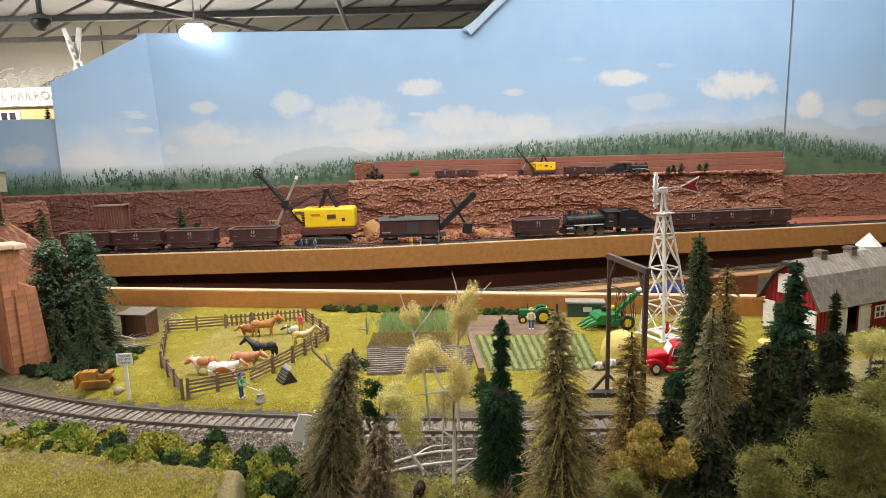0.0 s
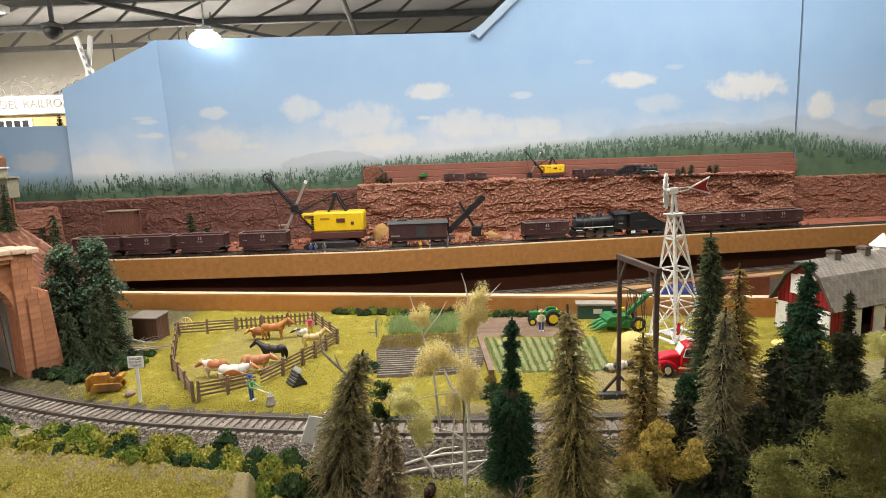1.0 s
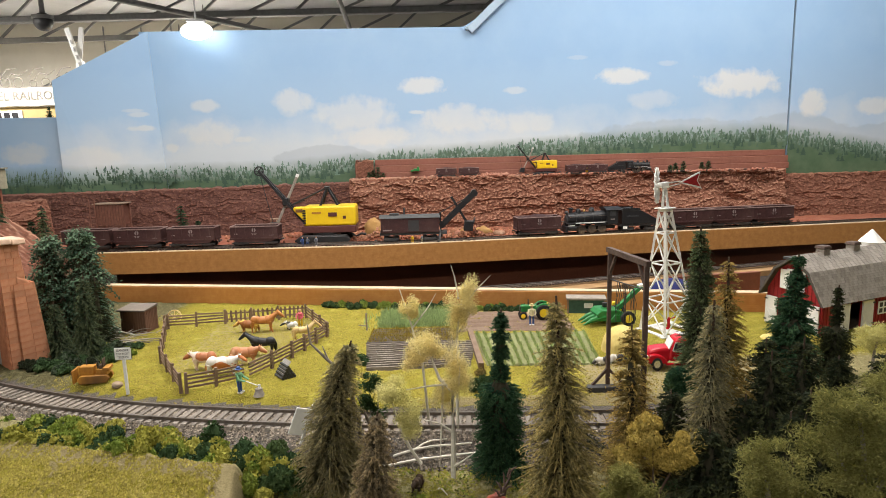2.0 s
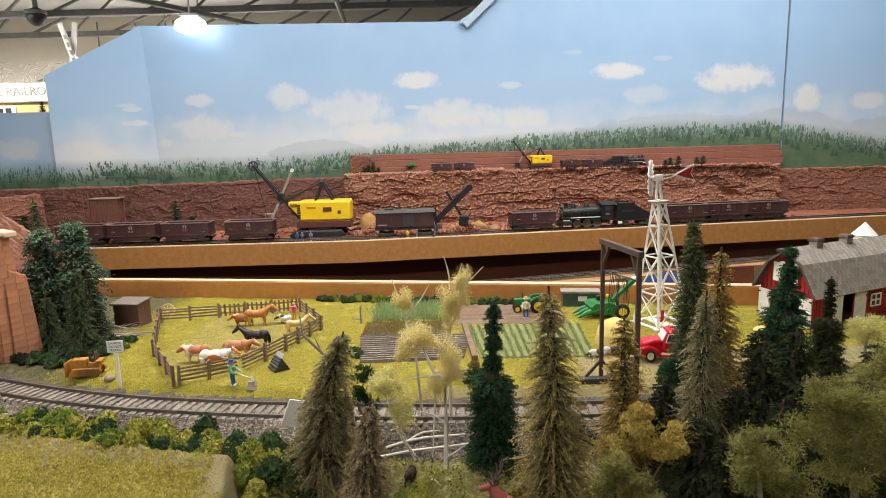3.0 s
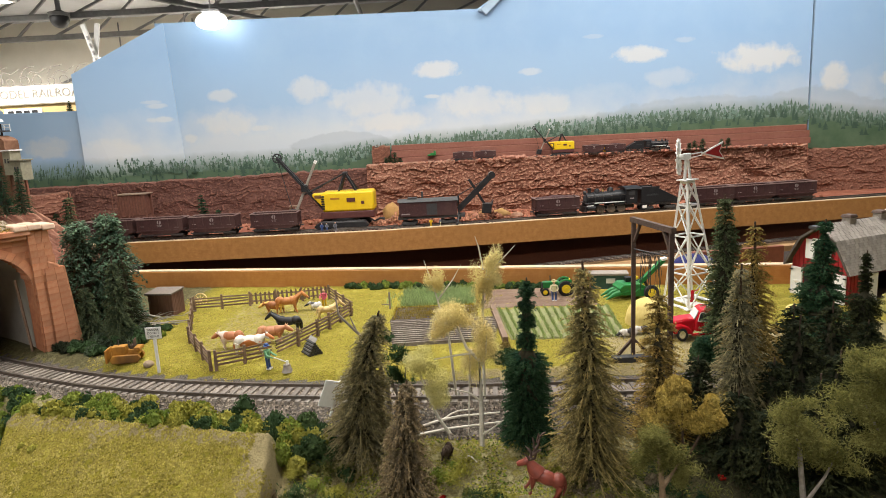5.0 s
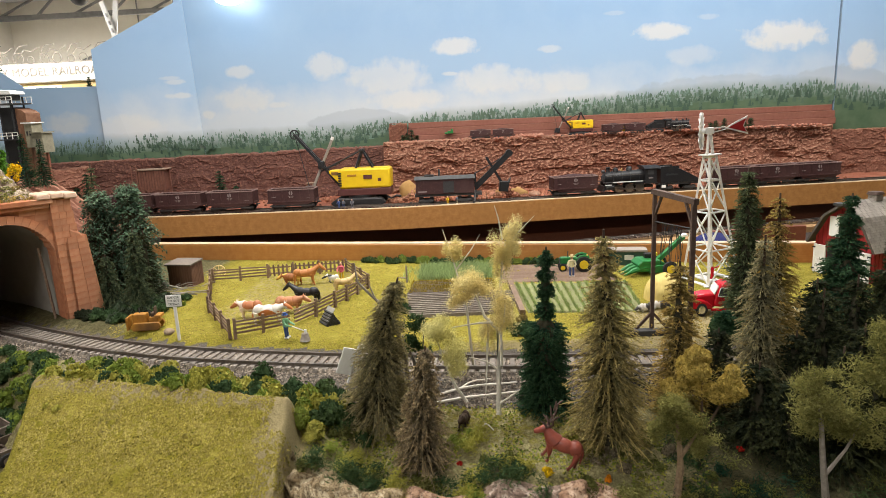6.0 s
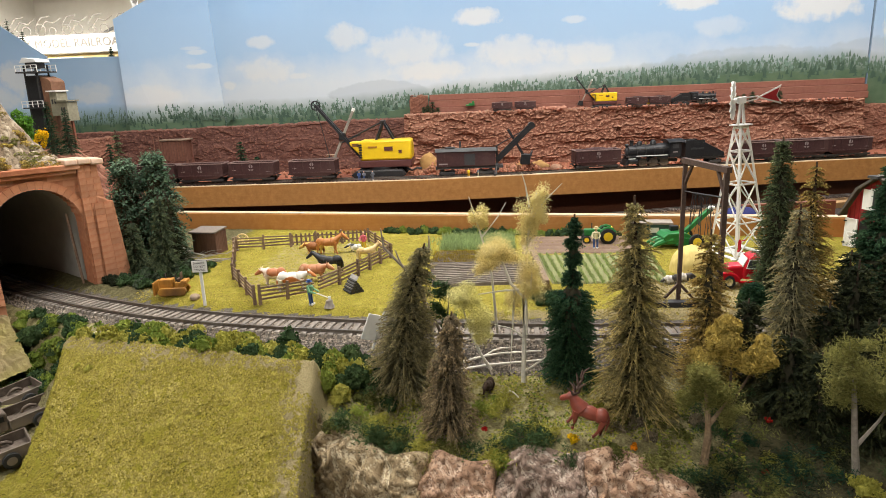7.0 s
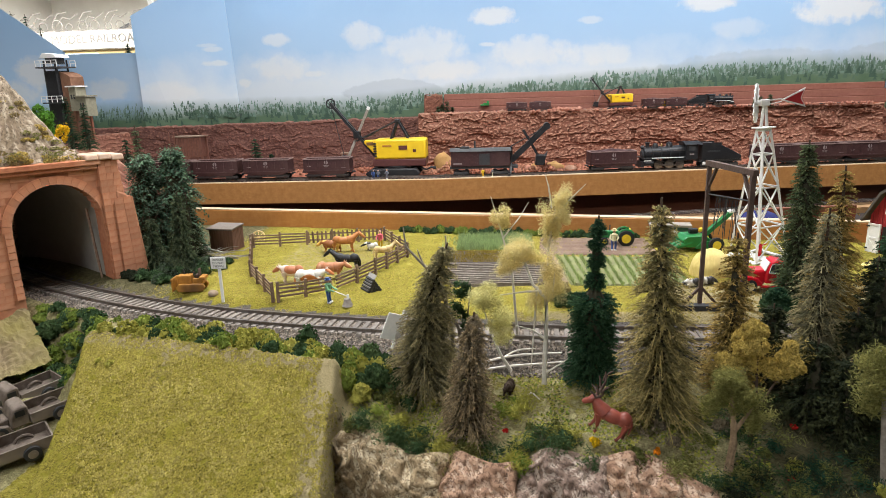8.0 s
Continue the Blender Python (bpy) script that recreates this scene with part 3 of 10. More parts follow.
# End block that shuts the terrace, and the broken face beside the tunnel hill.
rock_face("wall_rock", [(-0.335, 2.44), (-0.33, 2.425), (-0.262, 2.43)], 0.18, 0.252, 0.004, 0.012, 55.0)
rock_face("wall_rock", [(-1.9, 2.02), (-1.48, 2.05), (-1.36, 2.2)], 0.0, 0.15, 0.05, 0.03, 71.0)

# Stepped terrace above the pit.
for k, (y0, z0, z1) in enumerate([(2.445, 0.13, 0.183), (2.446, 0.183, 0.206), (2.455, 0.206, 0.232), (2.478, 0.232, 0.254)]):
    m = M().box(0, 0, 0, 1.595 if k else 1.66, 2.5 - y0, z1 - z0)
    structure(f"floor_terrace_{k + 1}", m, STEPS if k else ORE, "red painted step of the upper mine terrace", "terrace",
              pose(0.537 if k else 0.495, (y0 + 2.5) / 2 + 0.0, (z0 + z1) / 2, 0, 0, 0.55), 0.002)


# ---- painted sky boards ----
def sky_mat():
    ma = bpy.data.materials.new("painted_sky")
    ma.use_nodes = True
    nt = ma.node_tree
    bsdf = nt.nodes["Principled BSDF"]
    bsdf.inputs["Roughness"].default_value = 0.5
    bsdf.inputs["Specular IOR Level"].default_value = 0.35
    geo = nt.nodes.new("ShaderNodeNewGeometry")
    xyz = nt.nodes.new("ShaderNodeSeparateXYZ")
    nt.links.new(geo.outputs["Position"], xyz.inputs[0])
    flat = nt.nodes.new("ShaderNodeCombineXYZ")
    nt.links.new(xyz.outputs[0], flat.inputs[0])
    nt.links.new(xyz.outputs[2], flat.inputs[2])
    big = node(nt, "ShaderNodeTexNoise", Scale=5.0, Detail=6.0, Roughness=0.6)
    puff = node(nt, "ShaderNodeTexNoise", Scale=16.0, Detail=7.0, Roughness=0.62)
    for n in (big, puff):
        nt.links.new(flat.outputs[0], n.inputs["Vector"])
    col = mix_colour(nt, ramped(nt, xyz.outputs[2], 0.30, 0.62), (0.41, 0.55, 0.71), (0.29, 0.45, 0.67))
    col = mix_colour(nt, ramped(nt, big.outputs[0], 0.42, 0.75), col, (0.33, 0.49, 0.69))

    def calc(op, *values):
        n = nt.nodes.new("ShaderNodeMath")
        n.operation = op
        for k, value in enumerate(values):
            if isinstance(value, (int, float)):
                n.inputs[k].default_value = value
            else:
                nt.links.new(value, n.inputs[k])
        return n.outputs[0]

    wob = calc("MULTIPLY", calc("SUBTRACT", puff.outputs[0], 0.5), 2.6)
    # Mist bank over the woods.
    haze = calc("ADD", xyz.outputs[2], calc("MULTIPLY", calc("SUBTRACT", big.outputs[0], 0.5), 0.22))
    col = mix_colour(nt, calc("MULTIPLY", calc("MULTIPLY", ramped(nt, haze, 0.44, 0.30), 0.8), ramped(nt, xyz.outputs[0], -1.52, -1.30)), col, (0.63, 0.66, 0.68))
    # Blue-grey hills.
    hill = None
    for x, z, rx, rz in [(0.95, 0.30, 0.55, 0.085), (1.35, 0.30, 0.3, 0.10), (1.75, 0.29, 0.35, 0.06), (-0.45, 0.27, 0.22, 0.05)]:
        dx = calc("DIVIDE", calc("SUBTRACT", xyz.outputs[0], x), rx)
        dz = calc("DIVIDE", calc("SUBTRACT", xyz.outputs[2], z), rz)
        d = calc("ADD", calc("ADD", calc("POWER", calc("ABSOLUTE", dx), 1.6), calc("POWER", calc("ABSOLUTE", dz), 1.4)), calc("MULTIPLY", wob, 0.35))
        here = ramped(nt, d, 1.0, 0.86)
        hill = here if hill is None else calc("MAXIMUM", hill, here)
    col = mix_colour(nt, calc("MULTIPLY", hill, 0.36), col, (0.34, 0.39, 0.44))
    # Clouds: x, z, half width, half height, strength.
    cloud = None
    for x, z, rx, rz, k in CLOUDS:
        dx = calc("DIVIDE", calc("SUBTRACT", xyz.outputs[0], x), rx * 1.0)
        dz = calc("DIVIDE", calc("SUBTRACT", xyz.outputs[2], z), rz * 1.05)
        d = calc("ADD", calc("ADD", calc("MULTIPLY", dx, dx), calc("MULTIPLY", dz, dz)), wob)
        here = calc("MULTIPLY", ramped(nt, d, 0.95, 0.3), k * 0.85)
        cloud = here if cloud is None else calc("MAXIMUM", cloud, here)
    col = mix_colour(nt, cloud, col, (0.72, 0.70, 0.66))
    # Dull green woods below the painted trunks.
    low = calc("ADD", xyz.outputs[2], calc("MULTIPLY", calc("SUBTRACT", puff.outputs[0], 0.5), 0.03))
    line = calc("ADD", 0.232, calc("MULTIPLY", ramped(nt, xyz.outputs[0], -0.6, -0.1), 0.045))
    line = calc("ADD", line, calc("MULTIPLY", ramped(nt, xyz.outputs[0], 0.0, 0.9), 0.05))
    line = calc("SUBTRACT", line, calc("MULTIPLY", ramped(nt, xyz.outputs[0], 1.3, 1.75), 0.075))
    woods = mix_colour(nt, ramped(nt, puff.outputs[0], 0.35, 0.68), (0.072, 0.125, 0.07), (0.12, 0.175, 0.105))
    col = mix_colour(nt, ramped(nt, calc("SUBTRACT", low, line), 0.034, -0.045), col, woods)
    nt.links.new(col, bsdf.inputs["Base Color"])
    bn = nt.nodes.new("ShaderNodeBump")
    bn.inputs["Strength"].default_value, bn.inputs["Distance"].default_value = 0.06, 0.002
    nt.links.new(puff.outputs[0], bn.inputs["Height"])
    nt.links.new(bn.outputs[0], bsdf.inputs["Normal"])
    return ma


CLOUDS = [(-0.069, 0.532, 0.115, 0.035, 0.75),
          (-0.572, 0.481, 0.097, 0.051, 0.6),
          (-0.335, 0.432, 0.184, 0.074, 0.55),
          (-0.911, 0.478, 0.069, 0.025, 0.6),
          (-0.898, 0.375, 0.127, 0.051, 0.55),
          (0.702, 0.549, 0.111, 0.035, 0.8),
          (0.814, 0.457, 0.111, 0.037, 0.35),
          (1.16, 0.512, 0.173, 0.055, 0.85),
          (1.443, 0.427, 0.06, 0.055, 0.85),
          (0.07, 0.4, 0.184, 0.06, 0.6),
          (0.333, 0.379, 0.127, 0.046, 0.5),
          (0.29, 0.506, 0.055, 0.014, 0.5),
          (-0.094, 0.432, 0.037, 0.009, 0.6),
          (-0.769, 0.346, 0.051, 0.014, 0.5),
          (-1.158, 0.45, 0.045, 0.011, 0.5),
          (-1.153, 0.397, 0.058, 0.013, 0.6),
          (-1.053, 0.321, 0.031, 0.02, 0.6),
          (1.681, 0.414, 0.078, 0.037, 0.7),
          (0.875, 0.593, 0.046, 0.012, 0.3),
          (-1.338, 0.285, 0.135, 0.049, 0.5),
          (-1.593, 0.313, 0.112, 0.045, 0.5),
          (-0.262, 0.344, 0.161, 0.041, 0.6),
          (0.528, 0.622, 0.046, 0.009, 0.25),
          (-1.916, 0.383, 0.085, 0.076, 0.75),
          (-2.0, 0.309, 0.09, 0.056, 0.6),
          (-1.82, 0.358, 0.045, 0.056, 0.5),
          (-1.582, 0.297, 0.081, 0.031, 0.6),
          (-1.314, 0.289, 0.112, 0.036, 0.5),
          (-1.176, 0.464, 0.04, 0.009, 0.4)]
SKY = sky_mat()
SKY_EDGE = mat("pale_blue_board_edge", (0.42, 0.55, 0.68), (0.36, 0.48, 0.62), scale=60, rough=0.5)


def sky_board(name, a, b, za, zb, zl=-0.9, thick=0.012, lean=0.0, poly=None, lean_b=0.0):
    """An upright board from a to b (x, y), its top at za and zb."""
    a, b = Vector((*a, 0)), Vector((*b, 0))
    d = (b - a)
    n = Vector((-d.y, d.x, 0)).normalized() * thick
    m = M()
    top = poly or [(0, za), (1, zb)]
    ring = [(0, zl)] + top + [(1, zl)]
    front = [tuple(a + d * u + Vector(((lean * (1 - u) + lean_b * u) * (z - 0.22) / 0.5 if z > 0.22 else 0, 0, z))) for u, z in ring]
    back = [tuple(Vector(p) + n) for p in front]
    k = len(ring)
    m.add(front + back, [tuple(reversed(range(k))), tuple(range(k, 2 * k))], 0)
    for i in range(k):
        j = (i + 1) % k
        m.f.append((i, j, j + k, i + k))
        m.m.append(1)
    return structure(name, m, [SKY, SKY_EDGE], "painted sky backdrop board with clouds and far woods", "backdrop", smooth=0)


sky_board("backdrop_centre", (-1.075, 2.503), (1.347, 2.51), 0.755, 0.82, lean=-0.06, poly=[(0, 0.757), (0.4955, 0.745), (0.6058, 0.905), (1.0, 1.0)])
structure("backdrop_gap", M().box(1.351, 2.528, 0.3, 0.08, 0.006, 1.5), BLACK, "dark gap batten behind the sky board joint", "batten")
sky_board("backdrop_east", (1.3535, 2.508), (2.5, 2.52), 1.0, 1.0)
sky_board("backdrop_west", (-1.43, 2.40), (-1.040, 2.497), 0.575, 0.757, lean_b=-0.06)
sky_board("backdrop_far_west", (-2.60, 2.36), (-1.80, 2.515), 1.114, 0.462)
sky_board("backdrop_low", (-1.815, 2.463), (-1.42, 2.425), 0.451, 0.444)
m = M().beam((0.115, 2.492, 0.728), (0.42, 2.492, 1.005), 0.02, 0.03).beam((0.115, 2.498, 0.735), (0.10, 2.498, 0.742), 0.015)
structure("trim_sky", m, SKY_EDGE, "pale blue moulding along the stepped sky board", "trim", bevel=0.002)


def painted_woods():
    """Flat brushed trees on the sky boards."""
    rng = random.Random(4)
    cols = [mat("painted_tree_dark", (0.058, 0.105, 0.072), (0.048, 0.09, 0.062), scale=100, bump=0, island=0.08, rough=0.6),
            mat("painted_tree_mid", (0.10, 0.16, 0.11), (0.085, 0.14, 0.095), scale=100, bump=0, island=0.08, rough=0.6),
            mat("painted_tree_pale", (0.175, 0.26, 0.21), (0.13, 0.205, 0.16), scale=100, bump=0, island=0.15, rough=0.6)]
    m = M()
    for k in range(3600):
        x = rng.uniform(-1.80, 2.3)
        if x < -0.5 and rng.random() < 0.3:
            continue
        line = 0.232 + 0.045 * min(1, max(0, (x + 0.6) / 0.5)) + 0.05 * min(1, max(0, x / 0.9)) - 0.075 * min(1, max(0, (x - 1.3) / 0.45))
        if x < -1.43:
            y = 2.4974 + (x + 2.17) / 0.75 * -0.0721 - 0.0003
        elif x < -1.04:
            y = 2.40 + (x + 1.43) / 0.39 * 0.097 - 0.0001
        else:
            y = 2.503 + (x + 1.075) * 0.00289 - 0.0001 if x < 1.3535 else 2.508 + (x - 1.3535) * 0.01047 - 0.0001
        tier = rng.choice((0, 1, 1, 1, 2, 2))
        top = line + rng.triangular(-0.045, 0.016, -0.006) + 0.014 * noise.noise((x * 9, 0, 0)) + 0.008 * noise.noise((x * 31, 5, 0)) + (0.012 if tier == 2 else 0) - (0.016 if tier == 0 else 0)
        h = rng.triangular(0.007, 0.030, 0.012) * (1.25 if tier == 0 else 1)
        w = h * rng.uniform(0.20, 0.46)
        y -= 0.00003 * (2 - tier) + 0.00000002 * k
        pts = [(x, top)]
        steps = 4
        for s in range(1, steps + 1):
            z = top - h * s / steps
            pts.append((x + w * (s / steps) ** 0.75 * rng.uniform(0.55, 1.35), z + 0.002))
            if s < steps:
                pts.append((x + w * s / steps * 0.5, z + 0.003))
        left = [(2 * x - px + rng.uniform(-0.001, 0.001), pz) for px, pz in reversed(pts[1:])]
        ring = pts + left
        m.add([(px, y, pz) for px, pz in ring], [tuple(range(len(ring)))], tier)
    ob = solo("painted_woods", m, cols, pose(0, 0, 0), "brush-painted green conifers along the sky boards", "painted trees", "", "stuff", smooth=0)
    return ob


painted_woods()
# ---- the room ----
PLASTER = mat("cream_room_plaster", (0.72, 0.69, 0.62), (0.66, 0.63, 0.56), (0.62, 0.58, 0.5), 6, 0.8, 0.1, 0.002)
CEIL = mat("grey_ceiling", (0.60, 0.61, 0.63), (0.50, 0.51, 0.53), (0.68, 0.68, 0.69), 3, 0.7, 0.2, 0.004)
FLOORM = mat("grey_carpet", (0.09, 0.085, 0.08), (0.06, 0.056, 0.052), scale=200, rough=0.95)
STEEL = mat("dark_steel_conduit", (0.20, 0.20, 0.205), (0.14, 0.14, 0.145), (0.28, 0.275, 0.27), 30, 0.5, 0.1)
structure("floor", M().box(0, 2.2, -1.12, 11, 11, 0.04), FLOORM, "grey carpeted floor of the exhibition room", "floor")
structure("ceiling", M().box(0, 2.2, 1.68, 11, 11, 0.06), CEIL, "grey unfinished ceiling of the exhibition room", "ceiling")
structure("wall_north", M().box(0, 7.05, 0.28, 11, 0.1, 2.74), PLASTER, "cream plaster wall of the exhibition room", "wall")
structure("wall_south", M().box(0, -3.05, 0.28, 11, 0.1, 2.74), PLASTER, "cream plaster wall of the exhibition room", "wall")
structure("wall_west", M().box(-5.05, 2.0, 0.28, 0.1, 10.0, 2.74), PLASTER, "cream plaster wall of the exhibition room", "wall")
structure("wall_east", M().box(5.05, 2.0, 0.28, 0.1, 10.0, 2.74), PLASTER, "cream plaster wall of the exhibition room", "wall")

LAMP_GLOW = glow_mat("lit_lamp_diffuser", (1.0, 0.95, 0.86), 6.0)
LAMP_FAR = glow_mat("lamp_and_glare_glow", (1.0, 0.97, 0.9), 9.0)
# Fixtures for every tube, the two added back-room ones too.
for k, (x, y, z, sx, sy, watts) in enumerate(TUBES):
    lamp = thing("ceiling_lamp", pose(x, y, z), "white fluorescent ceiling lamp, out of view under the dark ceiling, lit", "ceiling lamp", "ceiling lamps")
    part("housing", M().box(0, 0, 0.0, sx + 0.06, sy + 0.05, 0.05), WHITE, lamp, bevel=0.006)
    part("diffuser", M().box(0, 0, -0.028, sx, sy, 0.006), LAMP_GLOW, lamp, "glowing lamp diffuser").visible_shadow = False
    m = M()
    for s in (-0.4, 0.4):
        part("hanger", M().cyl((s * sx, 0, 0.02), (s * sx, 0, 1.65 - z), 0.006, n=6), STEEL, lamp)

# Lamp from behind the sky board, set in front and swollen by its glare.
glare = thing("work_lamp", pose(-0.888, 2.42, 0.740, 0, 0, 4), "white lamp from behind, set before the sky board with its glare as a glowing ball, lit", "lamp", "ceiling lamps")
part("diffuser", M().ball((0, 0, 0), (0.058, 0.020, 0.032), 0, 20, 12), LAMP_FAR, glare, "glowing ball of lamp and glare", smooth=60)
# Housing and hanger are added to carry the ball.
part("housing", M().box(0, 0, 0.037, 0.070, 0.030, 0.010, taper=0.8), STEEL, glare, bevel=0.003)
part("hanger", M().cyl((0, 0, 0.036), (0, 0, 0.900), 0.003, n=6), STEEL, glare)

# Ceiling trusses and pipes that show over the sky boards.
for y in (3.4, 4.5, 5.6, 6.6):
    truss = thing("roof_truss", pose(0, y, 1.42), "dark steel roof truss under the ceiling", "truss", "roof trusses")
    part("chord", M().box(0, 0, 0.0, 9.9, 0.05, 0.05), STEEL, truss, bevel=0.004)
    part("chord", M().box(0, 0, 0.2, 9.9, 0.05, 0.05), STEEL, truss, bevel=0.004)
    for k in range(24):
        x = -4.8 + 0.4 * k
        part("brace", M().beam((x, 0, 0.02), (x + (0.2 if k % 2 else 0.4), 0, 0.19), 0.02), STEEL, truss)
m = M()
for x0, y0, x1, y1, z in [(-4.9, 4.0, 4.9, 4.1, 1.3), (-3.2, 2.7, -1.2, 6.9, 1.36), (-0.6, 3.0, -0.9, 6.9, 1.4), (0.6, 2.9, 0.5, 6.9, 1.34)]:
    solo("ceiling_pipe", M().cyl((x0, y0, 0), (x1, y1, 0), 0.022, n=8), STEEL, pose(0, 0, z), "dark pipe running under the ceiling", "pipe", "ceiling pipes")
for x, z1 in ((-4.30, 1.0), (-4.05, 1.1), (-3.55, 1.62), (-3.15, 1.62), (-2.75, 1.62)):
    pts = [(x, 6.97, -0.4), (x, 6.97, z1 - 0.12), (x + 0.05, 6.97, z1), (x + 0.2, 6.97, z1 + 0.06)] if z1 < 1.5 else [(x, 6.97, -0.4), (x, 6.97, 1.6)]
    solo("wall_conduit", M().tube(pts, [0.016 if z1 < 1.5 else 0.008] * len(pts), 8), STEEL, pose(0, 0, 0), "dark conduit fixed to the plaster wall", "conduit", "wall conduits")

dome = thing("dome_camera", pose(-3.29, 5.5, 1.38), "glossy black dome camera hung from the ceiling", "security camera")
part("dome", M().ball((0, 0, 0), 0.075, 0, 20, 14), BLACK, dome, smooth=60)
part("mount", M().cyl((0, 0, 0.05), (0, 0, 0.26), 0.02, 0.02, 14), STEEL, dome)
part("rim", M().cyl((0, 0, 0.02), (0, 0, 0.05), 0.082, n=20), STEEL, dome)

LETTER_PALE = mat("faded_grey_lettering", (0.45, 0.44, 0.42), (0.38, 0.37, 0.35), scale=60)
buck = thing("crossing_sign", pose(-2.87, 5.2, 0.52), "white wooden crossbuck sign standing behind the sky board", "sign")
part("blade", M().box(0, 0, 0.0, 0.042, 0.012, 0.50), WHITE, buck, bevel=0.003, at=pose(0, 0, 0.51, 0, -15, 0))
part("blade", M().box(0, 0.013, 0.0, 0.042, 0.012, 0.50), WHITE, buck, bevel=0.003, at=pose(0.0, 0, 0.51, 0, 11, 0))
part("post", M().box(0, 0.03, -0.55, 0.045, 0.03, 2.1), WHITE, buck, bevel=0.003)
for k in range(5):
    part("letter_bar", M().box(0, -0.009, -0.1 + 0.06 * k, 0.012, 0.004, 0.03), LETTER_PALE, buck, at=pose(0, 0, 0.51, 0, -15, 0))


def writing(text, size, m, material, parent, name="lettering", depth=0.002, squeeze=1.0):
    cu = bpy.data.curves.new(name, "FONT")
    cu.body, cu.size, cu.extrude, cu.align_x, cu.align_y = text, size, depth, "CENTER", "CENTER"
    cu.resolution_u = 3
    tmp = bpy.data.objects.new(name, cu)
    scene.collection.objects.link(tmp)
    bpy.context.view_layer.update()
    me = bpy.data.meshes.new_from_object(tmp.evaluated_get(bpy.context.evaluated_depsgraph_get()))
    bpy.data.objects.remove(tmp)
    me.materials.clear()
    me.materials.append(material)
    ob = new(name, me)
    ob.parent, ob.matrix_basis = parent, m @ pose(0, 0, 0, 90) @ Matrix.Diagonal((squeeze, 1, 1, 1))
    return ob


# Club sign with the wire engine on top.
CREAM = mat("cream_sign_paint", (0.74, 0.70, 0.58), (0.68, 0.64, 0.52), scale=20, rough=0.6)
GOLD = mat("mustard_sign_paint", (0.48, 0.35, 0.15), (0.43, 0.31, 0.12), scale=20, rough=0.6)
LETTER = mat("grey_brown_letters", (0.24, 0.215, 0.18), (0.19, 0.17, 0.145), scale=40, rough=0.6)
SGX, SGY = (-3.70, 5.60)
club = thing("club_sign", pose(SGX, SGY, 0), "cream and mustard club sign with raised letters and wire trains", "sign")
part("board", M().box(0, 0, 0.791, 2.2, 0.03, 0.081 * 1.75), CREAM, club, bevel=0.004)
part("band", M().box(0, 0.004, 0.613, 2.2, 0.026, 0.081 * 2.2), GOLD, club, bevel=0.004)
part("ledge", M().box(0, -0.01, (0.791 + 0.613) / 2 + 0.012, 2.22, 0.05, 0.016), CREAM, club, bevel=0.003)
writing("Y MODEL RAILROAD", 0.081 * 1.25, pose(0.03, -0.018, 0.791), LETTER, club, squeeze=1.0)
part("plate", M().box(-0.091, -0.014, 0.613, 0.34, 0.008, 0.081 * 1.45), WHITE, club, "white rounded plate", bevel=0.01)
for k in range(4):
    part("mark", M().box(-0.091 + (k - 1.5) * 0.072, -0.02, 0.613, 0.05, 0.004, 0.081 * 1.05), BLACK, club)
for x in (-1.0, 1.0):
    part("sign_post", M().box(x, 0.03, -0.2, 0.05, 0.03, 1.8), CREAM, club, bevel=0.003)
rng = random.Random(9)
for k in range(9):
    x = -1.0 + 0.24 * k
    m = M()
    z = 0.791 + 0.081 * 0.9
    for cx in (x, x + 0.11):
        r = rng.uniform(0.03, 0.05)
        ring = [(cx + r * math.cos(a * math.pi / 7), -0.005, z + r + r * math.sin(a * math.pi / 7)) for a in range(15)]
        m.tube(ring, [0.004] * 15, 5)
    m.tube([(x, -0.005, z + 0.05), (x + 0.06, -0.005, z + 0.12), (x + 0.13, -0.005, z + 0.10), (x + 0.2, -0.005, z + 0.14)], [0.004] * 4, 5)
    m.tube([(x - 0.03, -0.005, z + 0.09), (x + 0.02, -0.005, z + 0.15), (x + 0.10, -0.005, z + 0.16)], [0.004] * 3, 5)
    m.tube([(x - 0.04, -0.005, z + 0.004), (x + 0.2, -0.005, z + 0.004)], [0.004] * 2, 5)
    part("wire_ornament", m, LETTER, club, "bent wire train silhouette")

# ---- plants ----
ICO = [(0, 0.526, 0.851), (0, -0.526, 0.851), (0, 0.526, -0.851), (0, -0.526, -0.851), (0.526, 0.851, 0), (-0.526, 0.851, 0), (0.526, -0.851, 0),
       (-0.526, -0.851, 0), (0.851, 0, 0.526), (0.851, 0, -0.526), (-0.851, 0, 0.526), (-0.851, 0, -0.526)]
ICOF = [(0, 1, 8), (0, 8, 4), (0, 4, 5), (0, 5, 10), (0, 10, 1), (1, 10, 7), (1, 7, 6), (1, 6, 8), (8, 6, 9), (8, 9, 4), (4, 9, 2), (4, 2, 5), (5, 2, 11),
        (5, 11, 10), (10, 11, 7), (7, 11, 3), (7, 3, 6), (6, 3, 9), (9, 3, 2), (2, 3, 11)]


def blob(m, rng, c, r, mi=0):
    m.add([(c[0] + r * p[0] * rng.uniform(0.65, 1.25), c[1] + r * p[1] * rng.uniform(0.65, 1.25), c[2] + r * p[2] * rng.uniform(0.65, 1.25)) for p in ICO], ICOF, mi)


TETRA = [(0, 0, 1.1), (0.95, 0, -0.4), (-0.5, 0.82, -0.4), (-0.5, -0.82, -0.4)]
TETF = [(0, 1, 2), (0, 2, 3), (0, 3, 1), (1, 3, 2)]


